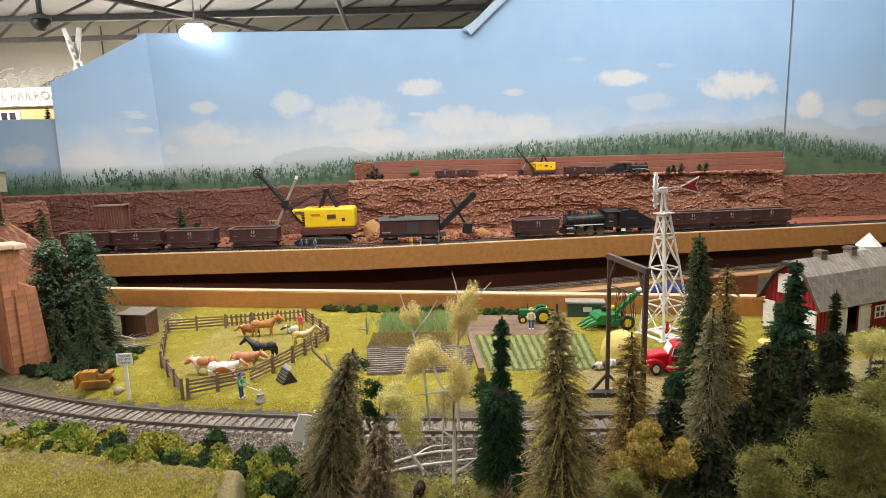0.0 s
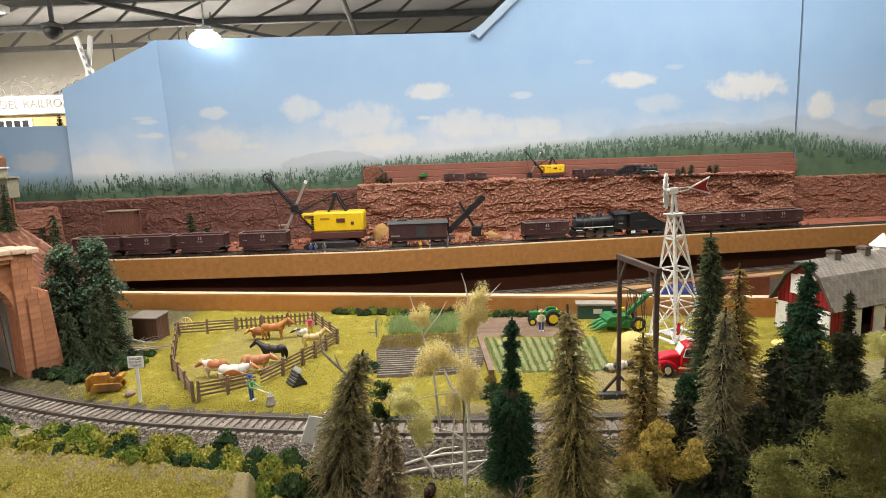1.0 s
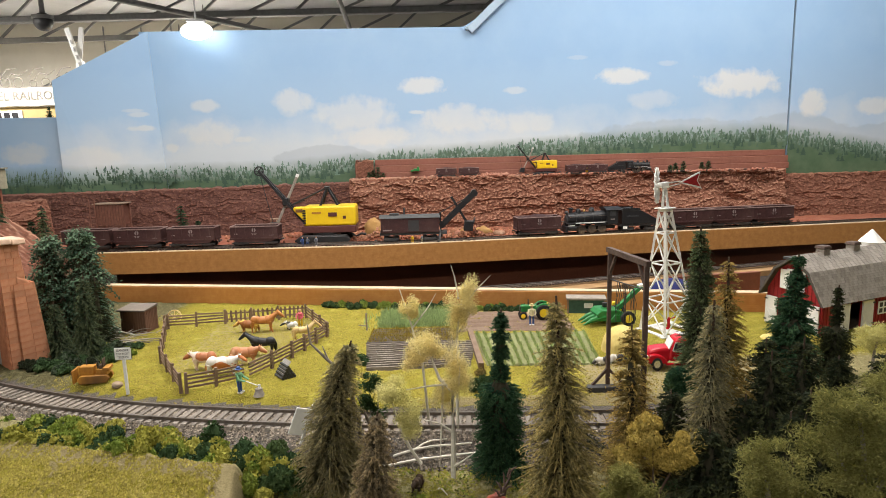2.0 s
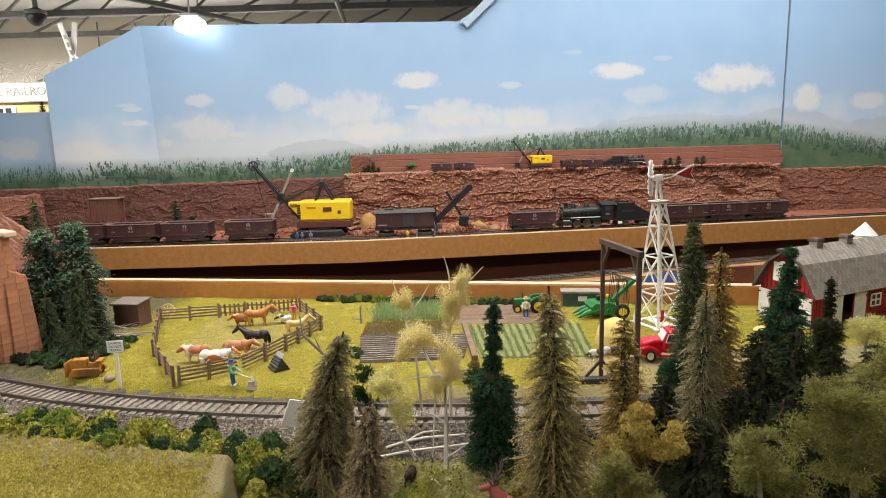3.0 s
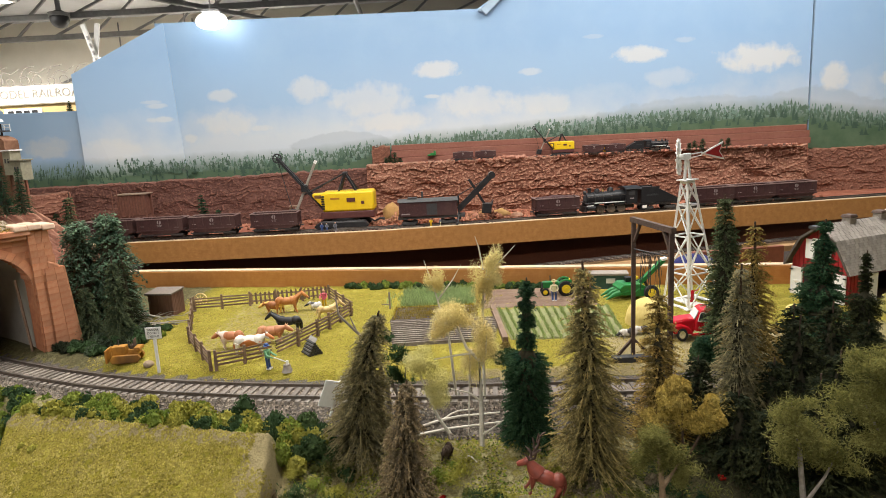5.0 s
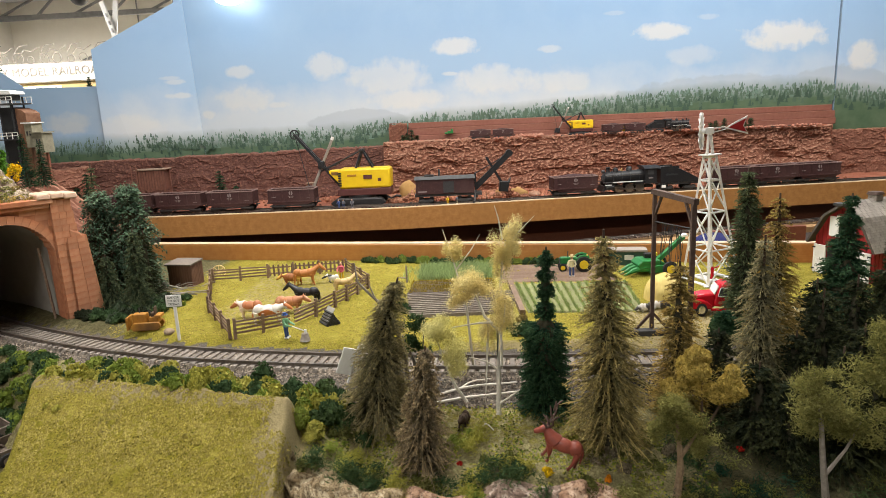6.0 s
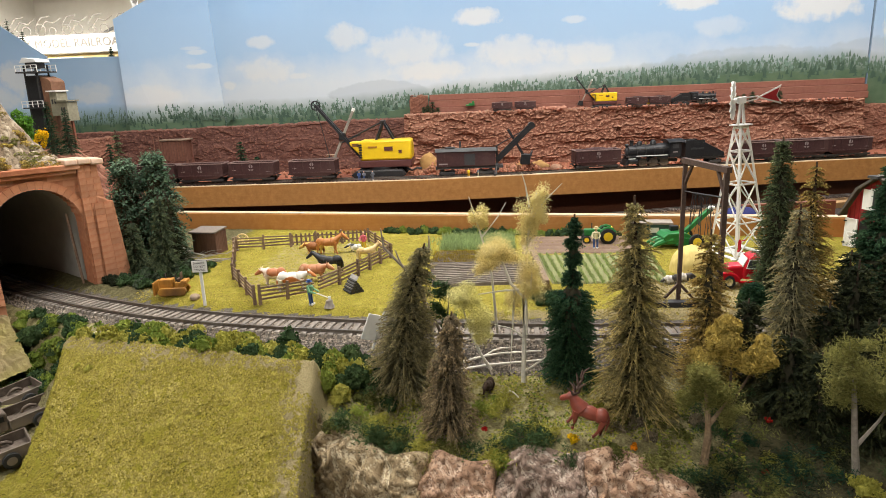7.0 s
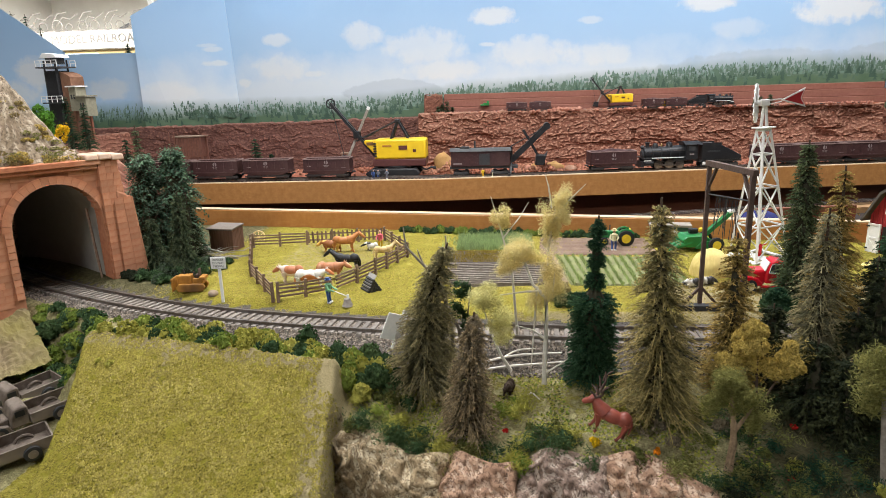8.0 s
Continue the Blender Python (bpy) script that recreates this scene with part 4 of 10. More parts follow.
def speck(m, rng, c, r, mi=0):
    """A tiny four-sided grain, turned at random."""
    a, t = rng.uniform(0, 6.283), rng.uniform(-0.9, 0.9)
    ca, sa, ct, st = math.cos(a), math.sin(a), math.cos(t), math.sin(t)
    vs = []
    for x, y, z in TETRA:
        k = r * rng.uniform(0.6, 1.4)
        x, z = x * ct - z * st, x * st + z * ct
        vs.append((c[0] + k * (x * ca - y * sa), c[1] + k * (x * sa + y * ca), c[2] + k * z))
    m.add(vs, TETF, mi)


def foam(m, rng, c, r, grains, grain, mi=0):
    """A clump of ground foam: grains over an uneven ball."""
    rx, ry, rz = r
    lobes = [(Vector((rng.gauss(0, 1), rng.gauss(0, 1), abs(rng.gauss(0, 1)))).normalized(), rng.uniform(0.75, 1.2)) for _ in range(5)]
    for _ in range(int(1.5 * grains)):
        d = Vector((rng.gauss(0, 1), rng.gauss(0, 1), rng.gauss(0.35, 1))).normalized()
        k = 0.72 + 0.4 * max(0.0, max(d.dot(a) * b for a, b in lobes) - 0.6) + rng.uniform(-0.12, 0.05)
        speck(m, rng, (c[0] + d.x * rx * k, c[1] + d.y * ry * k, c[2] + d.z * rz * k), 0.95 * grain * rng.uniform(0.5, 1.5), mi)


def bush(x, y, r, material, label, group="", seed=0, grains=90, grain=None, flat=0.75, z=None):
    rng = random.Random(seed)
    m = M()
    grain = (grain or r * 0.2) * 0.58
    turn = rng.uniform(0, 6.28)
    for k in range(4):
        a, q = turn + 2.1 * k + rng.uniform(-0.4, 0.4), (0.48 if k < 3 else 0.0) * r
        s = r * rng.uniform(0.48, 0.68)
        c = (q * math.cos(a), q * math.sin(a), r * flat * (0.5 if k < 3 else 0.85) * rng.uniform(0.75, 1.2))
        foam(m, rng, c, (s, s, s * min(1.0, flat * 1.15)), int(grains * 0.4), grain)
        blob(m, rng, c, s * 0.72)
    return solo("bush", m, material, pose(x, y, (gz(x, y) if z is None else z) - r * 0.12), label, "bush", group, smooth=0)


def wisps(m, rng, c, r, count, size, mi=0):
    """Loose fibre foliage: slivers through an uneven ball."""
    c = Vector(c)
    subs = [(Vector((rng.gauss(0, 0.42) * r[0], rng.gauss(0, 0.42) * r[1], rng.gauss(0, 0.42) * r[2])), rng.uniform(0.4, 0.75)) for _ in range(12)]
    for _ in range(count):
        o, k = rng.choice(subs)
        d = Vector((rng.gauss(0, 1), rng.gauss(0, 1), rng.gauss(0, 1))).normalized() * (rng.random() ** 0.6) * rng.uniform(0.75, 1.3)
        p = c + o + Vector((d.x * r[0] * k, d.y * r[1] * k, d.z * r[2] * k))
        a = Vector((rng.gauss(0, 1), rng.gauss(0, 1), rng.gauss(0, 0.8))).normalized() * size * rng.uniform(0.55, 1.4)
        b = Vector((rng.gauss(0, 1), rng.gauss(0, 1), rng.gauss(0, 1))).normalized() * size * rng.uniform(0.10, 0.24)
        m.add([p - a, p + b, p + a, p - b], [(0, 1, 2, 3)], mi)


TIPS = {}


def tip_of(material):
    """The same needles, paler and drier, for the bough ends."""
    if material.name not in TIPS:
        a = NEEDLES[material.name]
        b = (min(0.6, 1.4 * a[0] + 0.012), min(0.6, 1.32 * a[1] + 0.008), min(0.6, 1.15 * a[2] + 0.002))
        TIPS[material.name] = leaf(material.name + "_tips", b, tuple(0.6 * v for v in b), tuple(min(0.65, 1.3 * v) for v in b))
    return TIPS[material.name]


def conifer(x, y, h, r, material, label, seed, lean=(0, 0), droop=0.35, whorls=30, per=10, bare=0.06, clumps=None, power=0.9, needle=0.0042, bark=None, z=None, needles=9, core=0.24, spread=0.55):
    """A bottle-brush conifer: tapered trunk, drooping boughs thick with needles."""
    rng = random.Random(seed)
    tree = thing("conifer_tree", pose(x, y, (gz(x, y) if z is None else z) - 0.002), label, "conifer", "model conifers")

    def axis(t):
        return Vector((lean[0] * t * t, lean[1] * t * t, h * t))

    part("trunk", M().tube([axis(t / 6) for t in range(7)], [h * 0.014 * (1 - 0.85 * t / 6) + 0.0006 for t in range(7)], 7), bark or BARK_B, tree)
    m = M()
    for w in range(whorls):
        t = bare + (0.985 - bare) * (w + rng.uniform(-0.3, 0.3)) / whorls
        t = min(max(t, bare * 0.6), 0.99)
        rad = r * (1 - t) ** power * rng.uniform(0.86, 1.08) + 0.0048
        if clumps:
            rad *= clumps(t)
        for b in range(max(9, int(1.5 * per * (0.5 + 0.5 * (1 - t))))):
            a = rng.uniform(0, 2 * math.pi)
            ra = rad * rng.uniform(spread, 1.04)
            base = axis(t)
            out = Vector((math.cos(a), math.sin(a), 0))
            side0 = Vector((-out.y, out.x, 0))
            up = rng.uniform(-0.02, 0.22)
            bend = droop * rng.uniform(0.7, 1.35)
            sway = rng.gauss(0, 0.09) * ra

            def along(s):
                return base + out * ra * s + side0 * sway * s * s + Vector((0, 0, ra * (up * s - bend * s * s)))

            fat = 0.00024 + 0.011 * ra
            m.tube([along(s) for s in (0.05, 0.4, 0.68)], [fat * 0.7, fat, fat * 0.85], 4, 0, False)
            m.tube([along(s) for s in (0.66, 0.86, 1.0)], [fat * 0.85, fat * 0.6, 0.0002], 4, 1, False)
            n = max(6, int(1.25 * needles * (0.35 + 0.65 * ra / r)))
            for k in range(n):
                s = 0.12 + 0.88 * (k + rng.random()) / n
                p = along(s) + Vector((rng.gauss(0, 1), rng.gauss(0, 1), rng.gauss(0, 0.7))) * (0.0005 + 0.022 * ra)
                nl = 0.36 * needle * rng.uniform(0.6, 1.3) * (1.0 - 0.3 * s) + 0.0006
                ahead = (out + Vector((0, 0, up - 2 * bend * s))).normalized()
                for q in (-1, 1, rng.choice((-0.4, 0.4))):
                    d = (ahead * rng.uniform(0.7, 1.2) + side0 * q * rng.uniform(0.35, 1.1) + Vector((0, 0, rng.gauss(0.0, 0.5)))).normalized()
                    wide = d.cross(Vector((rng.gauss(0, 0.5), rng.gauss(0, 0.5), 1))).normalized() * nl * 0.27
                    m.add([p - wide, p + wide, p + d * nl], [(0, 1, 2)], 1 if s > 0.62 and rng.random() < 0.75 else 0)
    # Opaque core added: closes gaps, its dark colour giving the shade inside.
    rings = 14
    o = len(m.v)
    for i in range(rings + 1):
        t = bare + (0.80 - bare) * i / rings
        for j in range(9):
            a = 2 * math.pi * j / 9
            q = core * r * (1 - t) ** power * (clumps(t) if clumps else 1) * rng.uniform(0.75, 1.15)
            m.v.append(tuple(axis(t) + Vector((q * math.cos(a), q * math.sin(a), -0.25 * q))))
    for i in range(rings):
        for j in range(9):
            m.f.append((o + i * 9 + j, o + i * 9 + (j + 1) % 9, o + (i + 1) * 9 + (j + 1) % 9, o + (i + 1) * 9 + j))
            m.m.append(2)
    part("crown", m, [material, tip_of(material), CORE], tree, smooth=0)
    return tree


def sprig_tree(x, y, h, r, seed, label, material, second, sprigs=80, leaves=26, size=0.0042):
    """A bushy tree of arching sprigs, each set with small broad leaves."""
    rng = random.Random(seed)
    tree = thing("deciduous_tree", pose(x, y, gz(x, y) - 0.001), label, "tree", "model trees")
    part("trunk", M().tube([(0, 0, 0), (0.002, 0, h * 0.4), (0, 0.002, h * 0.9)], [0.004, 0.003, 0.001], 7), BARK_B, tree)
    for shade, mt in enumerate((material, second)):
        m = M()
        for k in range(sprigs // 2):
            t = 0.10 + 0.88 * rng.random()
            a = rng.uniform(0, 2 * math.pi)
            reach = r * (1.05 if t < 0.55 else 1.05 - 1.75 * (t - 0.55)) * rng.uniform(0.7, 1.15)
            out = Vector((math.cos(a), math.sin(a), 0))
            lift = rng.uniform(0.1, 0.6)
            pts = [Vector((0, 0, h * t)) + out * reach * s + Vector((0, 0, reach * (lift * s - 0.85 * s * s))) for s in (0.1, 0.45, 0.75, 1.0)]
            m.tube(pts, [0.0011, 0.0009, 0.0006, 0.0002], 4, 1, False)
            for j in range(leaves):
                s = 0.3 + 0.7 * rng.random()
                p = Vector((0, 0, h * t)) + out * reach * s + Vector((0, 0, reach * (lift * s - 0.85 * s * s))) + Vector((rng.gauss(0, 0.10), rng.gauss(0, 0.10), rng.gauss(0, 0.07))) * r
                d = (out * rng.uniform(0.2, 1.0) + Vector((rng.gauss(0, 0.6), rng.gauss(0, 0.6), rng.gauss(-0.35, 0.4)))).normalized()
                side = d.cross(Vector((rng.gauss(0, 0.4), rng.gauss(0, 0.4), 1))).normalized()
                ln = size * rng.uniform(0.6, 1.3)
                m.add([p, p + d * ln * 0.5 + side * ln * 0.27, p + d * ln, p + d * ln * 0.5 - side * ln * 0.27], [(0, 1, 2, 3)], 0)
        part("crown", m, [mt, BARK_B], tree, smooth=0)
    # Added dark core that fills the crown with painted shade.
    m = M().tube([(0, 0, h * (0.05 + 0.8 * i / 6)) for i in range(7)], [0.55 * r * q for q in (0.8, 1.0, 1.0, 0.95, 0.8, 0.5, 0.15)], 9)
    part("crown_core", m, CORE, tree)
    return tree


def leafy(x, y, limbs, label, material, seed, bark=BARK_B, base=0.003, size=0.0018, z=None, second=None, name="deciduous_tree", count=1.0, grains=False):
    """A broad-leaved tree: limbs are (points, clumps), a clump (centre, radii, slivers)."""
    rng = random.Random(seed)
    tree = thing(name, pose(x, y, (gz(x, y) if z is None else z) - 0.001), label, "tree", "model trees")
    for k, (pts, clumps) in enumerate(limbs):
        n = len(pts)
        r0 = base if k == 0 else base * 0.55
        fine = [Vector(p) for p in pts]
        part("trunk" if k == 0 else "limb", M().tube(fine, [r0 * (1 - 0.72 * i / max(1, n - 1)) for i in range(n)], 7), bark, tree)
        for c, r, num in clumps:
            m = M()
            if grains:
                for _ in range(6):
                    o = [rng.gauss(0, 0.45) * v for v in r]
                    foam(m, rng, [a + b for a, b in zip(c, o)], [v * 0.55 for v in r], int(num * count / 7), size * 0.75)
                wisps(m, rng, c, r, int(num * count * 0.7), size)
            else:
                wisps(m, rng, c, r, int(num * count * 4.0), size * 1.15)
            part("crown", m, second if second and rng.random() < 0.5 else material, tree, smooth=0)
    return tree

# ---- near railway ----
GAUGE = 0.0355


def track_frame(x, f):
    d = Vector((1, (f(x + 0.001) - f(x - 0.001)) / 0.002, 0)).normalized()
    return Vector((x, f(x), 0)), d, Vector((-d.y, d.x, 0))


def railway(name, f, x0, x1, ztop, gauge, tie_len, pitch, rail_h, label, tie_mat=TIE, own_ties=True):
    """A track along y = f(x): two rails and its ties."""
    way = thing(name, pose(0, 0, 0), label, "railway track")
    n = int((x1 - x0) / 0.015)
    for side in (-0.5, 0.5):
        m = M()
        w = rail_h * 0.5
        prof = [(-w * 0.9, -rail_h), (w * 0.9, -rail_h), (w * 0.25, -rail_h * 0.75), (w * 0.25, -rail_h * 0.35), (w * 0.55, -rail_h * 0.3), (w * 0.55, 0), (-w * 0.55, 0),
                (-w * 0.55, -rail_h * 0.3), (-w * 0.25, -rail_h * 0.35), (-w * 0.25, -rail_h * 0.75)]
        k = len(prof)
        for i in range(n + 1):
            p, d, s = track_frame(x0 + (x1 - x0) * i / n, f)
            m.v += [tuple(p + s * (side * gauge + a) + Vector((0, 0, ztop + b))) for a, b in prof]
        for i in range(n):
            for j in range(k):
                m.f.append((i * k + j, i * k + (j + 1) % k, (i + 1) * k + (j + 1) % k, (i + 1) * k + j))
                m.m.append(0)
        part("rail", m, RAIL, way)
    th = rail_h * 0.95
    tie = M().box(0, 0, 0, pitch * 0.56, tie_len, th, taper=0.93).mesh("tie", tie_mat, 0)
    x, k, joined = x0, 0, M()
    while x < x1:
        p, d, s = track_frame(x, f)
        turn = math.degrees(math.atan2(d.y, d.x))
        here = pose(p.x, p.y, ztop - rail_h - th / 2 + 0.0006, 0, 0, turn + rnd(-1.2, 1.2))
        if own_ties:
            part("tie", tie, None, way, at=here)
        else:
            joined.box(0, 0, 0, pitch * 0.56, tie_len, th, T=here)
        x += pitch * d.x
        k += 1
    if not own_ties:
        tagged(part("tie_bed", joined, tie_mat, way, smooth=0), kind="stuff")
    return way


railway("front_track", track_y, -1.02, 0.75, -0.004, GAUGE, 0.056, 0.0118, 0.0045, "curved model railway track on weathered grey ties in grey ballast")


def ballast():
    rng = random.Random(12)
    m = M()
    octa = [(1, 0, 0), (-1, 0, 0), (0, 1, 0), (0, -1, 0), (0, 0, 1), (0, 0, -1)]
    of = [(0, 2, 4), (2, 1, 4), (1, 3, 4), (3, 0, 4), (2, 0, 5), (1, 2, 5), (3, 1, 5), (0, 3, 5)]
    for _ in range(22000):
        x = rng.uniform(-0.85, 0.34)
        d = rng.choice((rng.uniform(-0.08, -0.026), rng.uniform(-0.08, -0.026), rng.uniform(-0.03, 0.031)))
        if x < -0.48 and d < -0.05:
            continue
        y = track_y(x) + d
        r = rng.uniform(0.0008, 0.0021)
        z = gz(x, y) + (0.0032 if abs(d) < 0.0275 else 0.0006)
        m.add([(x + r * a * rng.uniform(0.6, 1.3), y + r * b * rng.uniform(0.6, 1.3), z + r * c * rng.uniform(0.5, 1.1)) for a, b, c in octa], of)
    solo("ballast", m, BALLAST, pose(0, 0, 0), "loose grey stone ballast beside the track", "ballast", "", "stuff", smooth=0)


ballast()
m = M()
m.grid(lambda u, v: (lambda x: (x, track_y(x) + (v - 0.5) * 0.058, -0.0098 - (0.004 if v in (0, 1) else 0) + 0.0006 * noise.noise((x * 300, v * 17, 0))))(-1.0 + 1.7 * u), 700, 10)
structure("ballast_bed", m, BALLAST, "packed grey ballast between the ties", "ballast", smooth=0)


def turf():
    """Coarse turf crumbs over farm and mound."""
    rng = random.Random(5)
    m, mound = M(), M()
    for k in range(150000):
        if k % 3:
            x, y = rng.uniform(-0.53, -0.17), rng.uniform(0.36, 0.66)
            if y > hill_crest(x) + 0.01 or x < -0.505 + 0.45 * max(0.0, hill_crest(x) - y) or x > -0.196 + 0.14 * max(0.0, hill_crest(x) - y) or noise.noise((x * 22, y * 22, 4)) > 0.42 or noise.noise((x * 130, y * 130, 2)) < -0.22:
                continue
            s = rng.uniform(0.0008, 0.0016) if rng.random() < 0.6 else rng.uniform(0.0018, 0.0034)
        else:
            x, y = rng.uniform(-0.56, 0.5), rng.uniform(0.75, 1.19)
            if y < track_y(x) + 0.034 or noise.noise((x * 25, y * 25, 9)) < -0.15 or (-0.42 < x < -0.24 and 0.86 < y < 1.12 and rng.random() < 0.45):
                continue
            s = rng.uniform(0.0008, 0.0022)
        z = ground_z(x, y) - 0.0002
        s *= 0.5 if k % 3 else 0.62
        a = rng.uniform(0, 6.28)
        dx, dy = math.cos(a) * s, math.sin(a) * s
        (mound if k % 3 else m).add([(x - dx, y - dy, z), (x + dy, y - dx, z), (x + dx, y + dy, z), (x - dy, y + dx, z), (x + dx * 0.3, y + dy * 0.3, z + s * 1.1)], [(0, 1, 4), (1, 2, 4), (2, 3, 4), (3, 0, 4)])
    solo("turf", m, TURF_G, pose(0, 0, 0), "coarse yellow-green turf crumbs on the ground", "turf", "", "stuff", smooth=0)
    solo("mound_turf", mound, TURF_M, pose(0, 0, 0), "coarse golden olive turf crumbs on the mound", "turf", "", "stuff", smooth=0)


turf()


def ledge_turf():
    """Coarse olive flock over the wooded ledge."""
    rng = random.Random(15)
    m = M()
    for _ in range(9000):
        x = rng.uniform(-0.185, 0.20)
        y = rng.uniform(cliff_y(x), 0.635)
        if noise.noise((x * 40, y * 40, 2)) < -0.1:
            continue
        crumb_at = (x, y, ground_z(x, y))
        s = rng.uniform(0.0007, 0.0018)
        a = rng.uniform(0, 6.28)
        dx, dy = math.cos(a) * s, math.sin(a) * s
        px, py, pz = crumb_at
        m.add([(px - dx, py - dy, pz), (px + dy, py - dx, pz), (px + dx, py + dy, pz), (px - dy, py + dx, pz), (px, py, pz + s)], [(0, 1, 4), (1, 2, 4), (2, 3, 4), (3, 0, 4)], rng.choice((0, 0, 1, 2)))
    solo("ledge_flock", m, [B_YEL, L_MOSS, B_GREEN], pose(0, 0, 0), "coarse olive and green flock on the ledge", "turf", "", "stuff", smooth=0)


ledge_turf()

# ---- tunnel portal ----
PC, PU, PN = Vector((-0.69, 0.853, 0)), Vector((0.6, 0.8, 0)), Vector((0.8, -0.6, 0))
PORTAL_AT = Matrix(((0.6, -0.8, 0, PC.x), (0.8, 0.6, 0, PC.y), (0, 0, 1, 0), (0, 0, 0, 1)))
ARC_U, ARC_R, ARC_Z = 0.003, 0.061, 0.097


def arch_top(u):
    k = ARC_R ** 2 - (u - ARC_U) ** 2
    return ARC_Z + math.sqrt(k) if k > 0 else None


def build_portal():
    """Local x runs along the face, y goes into the hill, z is up."""
    po = thing("tunnel_portal", PORTAL_AT, "orange cut-stone tunnel portal with an arch and a pale capstone", "tunnel portal", kind="structure")
    m = M()
    us = [-0.17, -0.12, -0.08] + [ARC_U - ARC_R + ARC_R * 2 * k / 28 for k in range(29)] + [0.068]
    for a, b in zip(us, us[1:]):
        mid = (a + b) / 2
        lo = arch_top(mid) or -0.03
        m.box(mid, 0.015, (lo + 0.187) / 2, b - a, 0.03, 0.187 - lo)
    part("backing", m, MORTAR, po, smooth=0)
    part("pier", M().prism([(0.066, -0.03), (0.110, -0.03), (0.104, 0.08), (0.094, 0.187), (0.066, 0.187)], -0.006, 0.05, "y"), MORTAR, po, bevel=0.002)
    part("buttress", M().prism([(0.078, -0.03), (0.117, -0.03), (0.110, 0.118), (0.100, 0.132), (0.086, 0.139)], -0.009, 0.03, "y"), MORTAR, po, bevel=0.003)
    block = M().box(0, 0, 0, 1, 1, 1, taper=0.985).mesh("stone", BRICK, 0)
    rng = random.Random(8)
    h = 0.0098
    count = 0
    for row in range(-1, 18):
        z = row * h + h / 2
        x = -0.165 + (row % 2) * 0.011
        while x < 0.066 and count < 260:
            w = rng.uniform(0.017, 0.027)
            if x + w > 0.068:
                w = 0.068 - x
            near = min(abs(x - ARC_U), abs(x + w - ARC_U))
            far_in = math.hypot(max(0.0, max(x - ARC_U, ARC_U - (x + w))), max(0.0, z - h / 2 - ARC_Z)) < ARC_R + 0.010 if z > ARC_Z else (x < ARC_U + ARC_R + 0.0105 and x + w > ARC_U - ARC_R - 0.0105)
            if far_in:
                # Shorten stones that would run into the arch.
                if z < ARC_Z and x < ARC_U - ARC_R - 0.014:
                    w = ARC_U - ARC_R - 0.0105 - x
                    far_in = False
                elif z >= ARC_Z and w > 0.009:
                    w = 0.0085
                    far_in = math.hypot(max(0.0, max(x - ARC_U, ARC_U - (x + w))), max(0.0, z - h / 2 - ARC_Z)) < ARC_R + 0.010
            if not far_in and w > 0.004 and z < 0.172:
                part("stone", block, None, po, at=pose(x + w / 2, 0.0, z) @ Matrix.Diagonal((w - 0.0003, 0.0009 + rng.uniform(0, 0.0005), h - 0.00025, 1)))
                count += 1
            x += w
    vous = M().prism([(-0.0044, 0), (0.0044, 0), (0.0053, 0.0125), (-0.0053, 0.0125)], -0.003, 0.03, "y").mesh("arch_stone", STONE, 0)
    for k in range(21):
        a = math.pi * (k + 0.5) / 21
        part("arch_stone", vous, None, po, at=pose(ARC_U + ARC_R * math.cos(a), 0, ARC_Z + ARC_R * math.sin(a)) @ pose(0, 0, 0, 0, 90 - math.degrees(a), 0))
    for k in range(10):
        for s in (-1, 1):
            part("jamb_stone", block, None, po, at=pose(ARC_U + s * (ARC_R + 0.0055), 0.012, k * 0.01 + 0.005) @ Matrix.Diagonal((0.010, 0.032, 0.0094, 1)))
    for row in range(19):
        z = row * h + h / 2
        for k in range(3):
            e = 0.110 - 0.016 * z / 0.187 - 0.066
            w = e / 3
            off = (row % 2) * w * 0.35
            part("pier_stone", block, None, po, at=pose(0.066 + w * (k + 0.5) - off * (0.5 if k else 0), -0.006, z) @ Matrix.Diagonal((w - 0.0003, 0.0009 + rng.uniform(0, 0.0005), h - 0.00025, 1)))
    for row in range(13):
        z = row * h + h / 2
        for k in range(2):
            w = (0.117 - 0.010 * z / 0.13 - 0.080) / 2
            part("buttress_stone", block, None, po, at=pose(0.080 + w * (k + 0.5), -0.0092, z) @ Matrix.Diagonal((w - 0.0003, 0.0009 + rng.uniform(0, 0.0005), h - 0.00025, 1)))
            # the return side of the buttress
        part("buttress_stone", block, None, po, at=pose(0.1165 - 0.010 * z / 0.13, 0.01, z, 0, -4, 0) @ Matrix.Diagonal((0.003, 0.04, h - 0.0006, 1)))
    part("cornice", M().box(-0.055, 0.012, 0.178, 0.24, 0.036, 0.006).box(-0.055, 0.012, 0.185, 0.25, 0.042, 0.008), STONE, po, "projecting stone cornice", bevel=0.001)
    m = M()
    for k in range(3):
        m.box(0.058 + 0.0185 * k, 0.014, 0.192 + 0.001 * (k % 2) - 0.001 * k, 0.0187, 0.05, 0.009, taper=0.95)
    part("capstone", m, CAPST, po, "pale worn capstone", bevel=0.002)
    # Grey lining of the bore.
    m = M()
    prof = [(ARC_U - ARC_R, -0.03)] + [(ARC_U - ARC_R * math.cos(math.pi * k / 16), ARC_Z + ARC_R * math.sin(math.pi * k / 16)) for k in range(17)] + [(ARC_U + ARC_R, -0.03)]
    n = len(prof)
    for i in range(9):
        yy = 0.03 + 0.34 * i / 8
        bend = -0.55 * (i / 8) ** 2 * 0.12
        m.v += [(u * 1.02 + bend, yy, z) for u, z in prof]
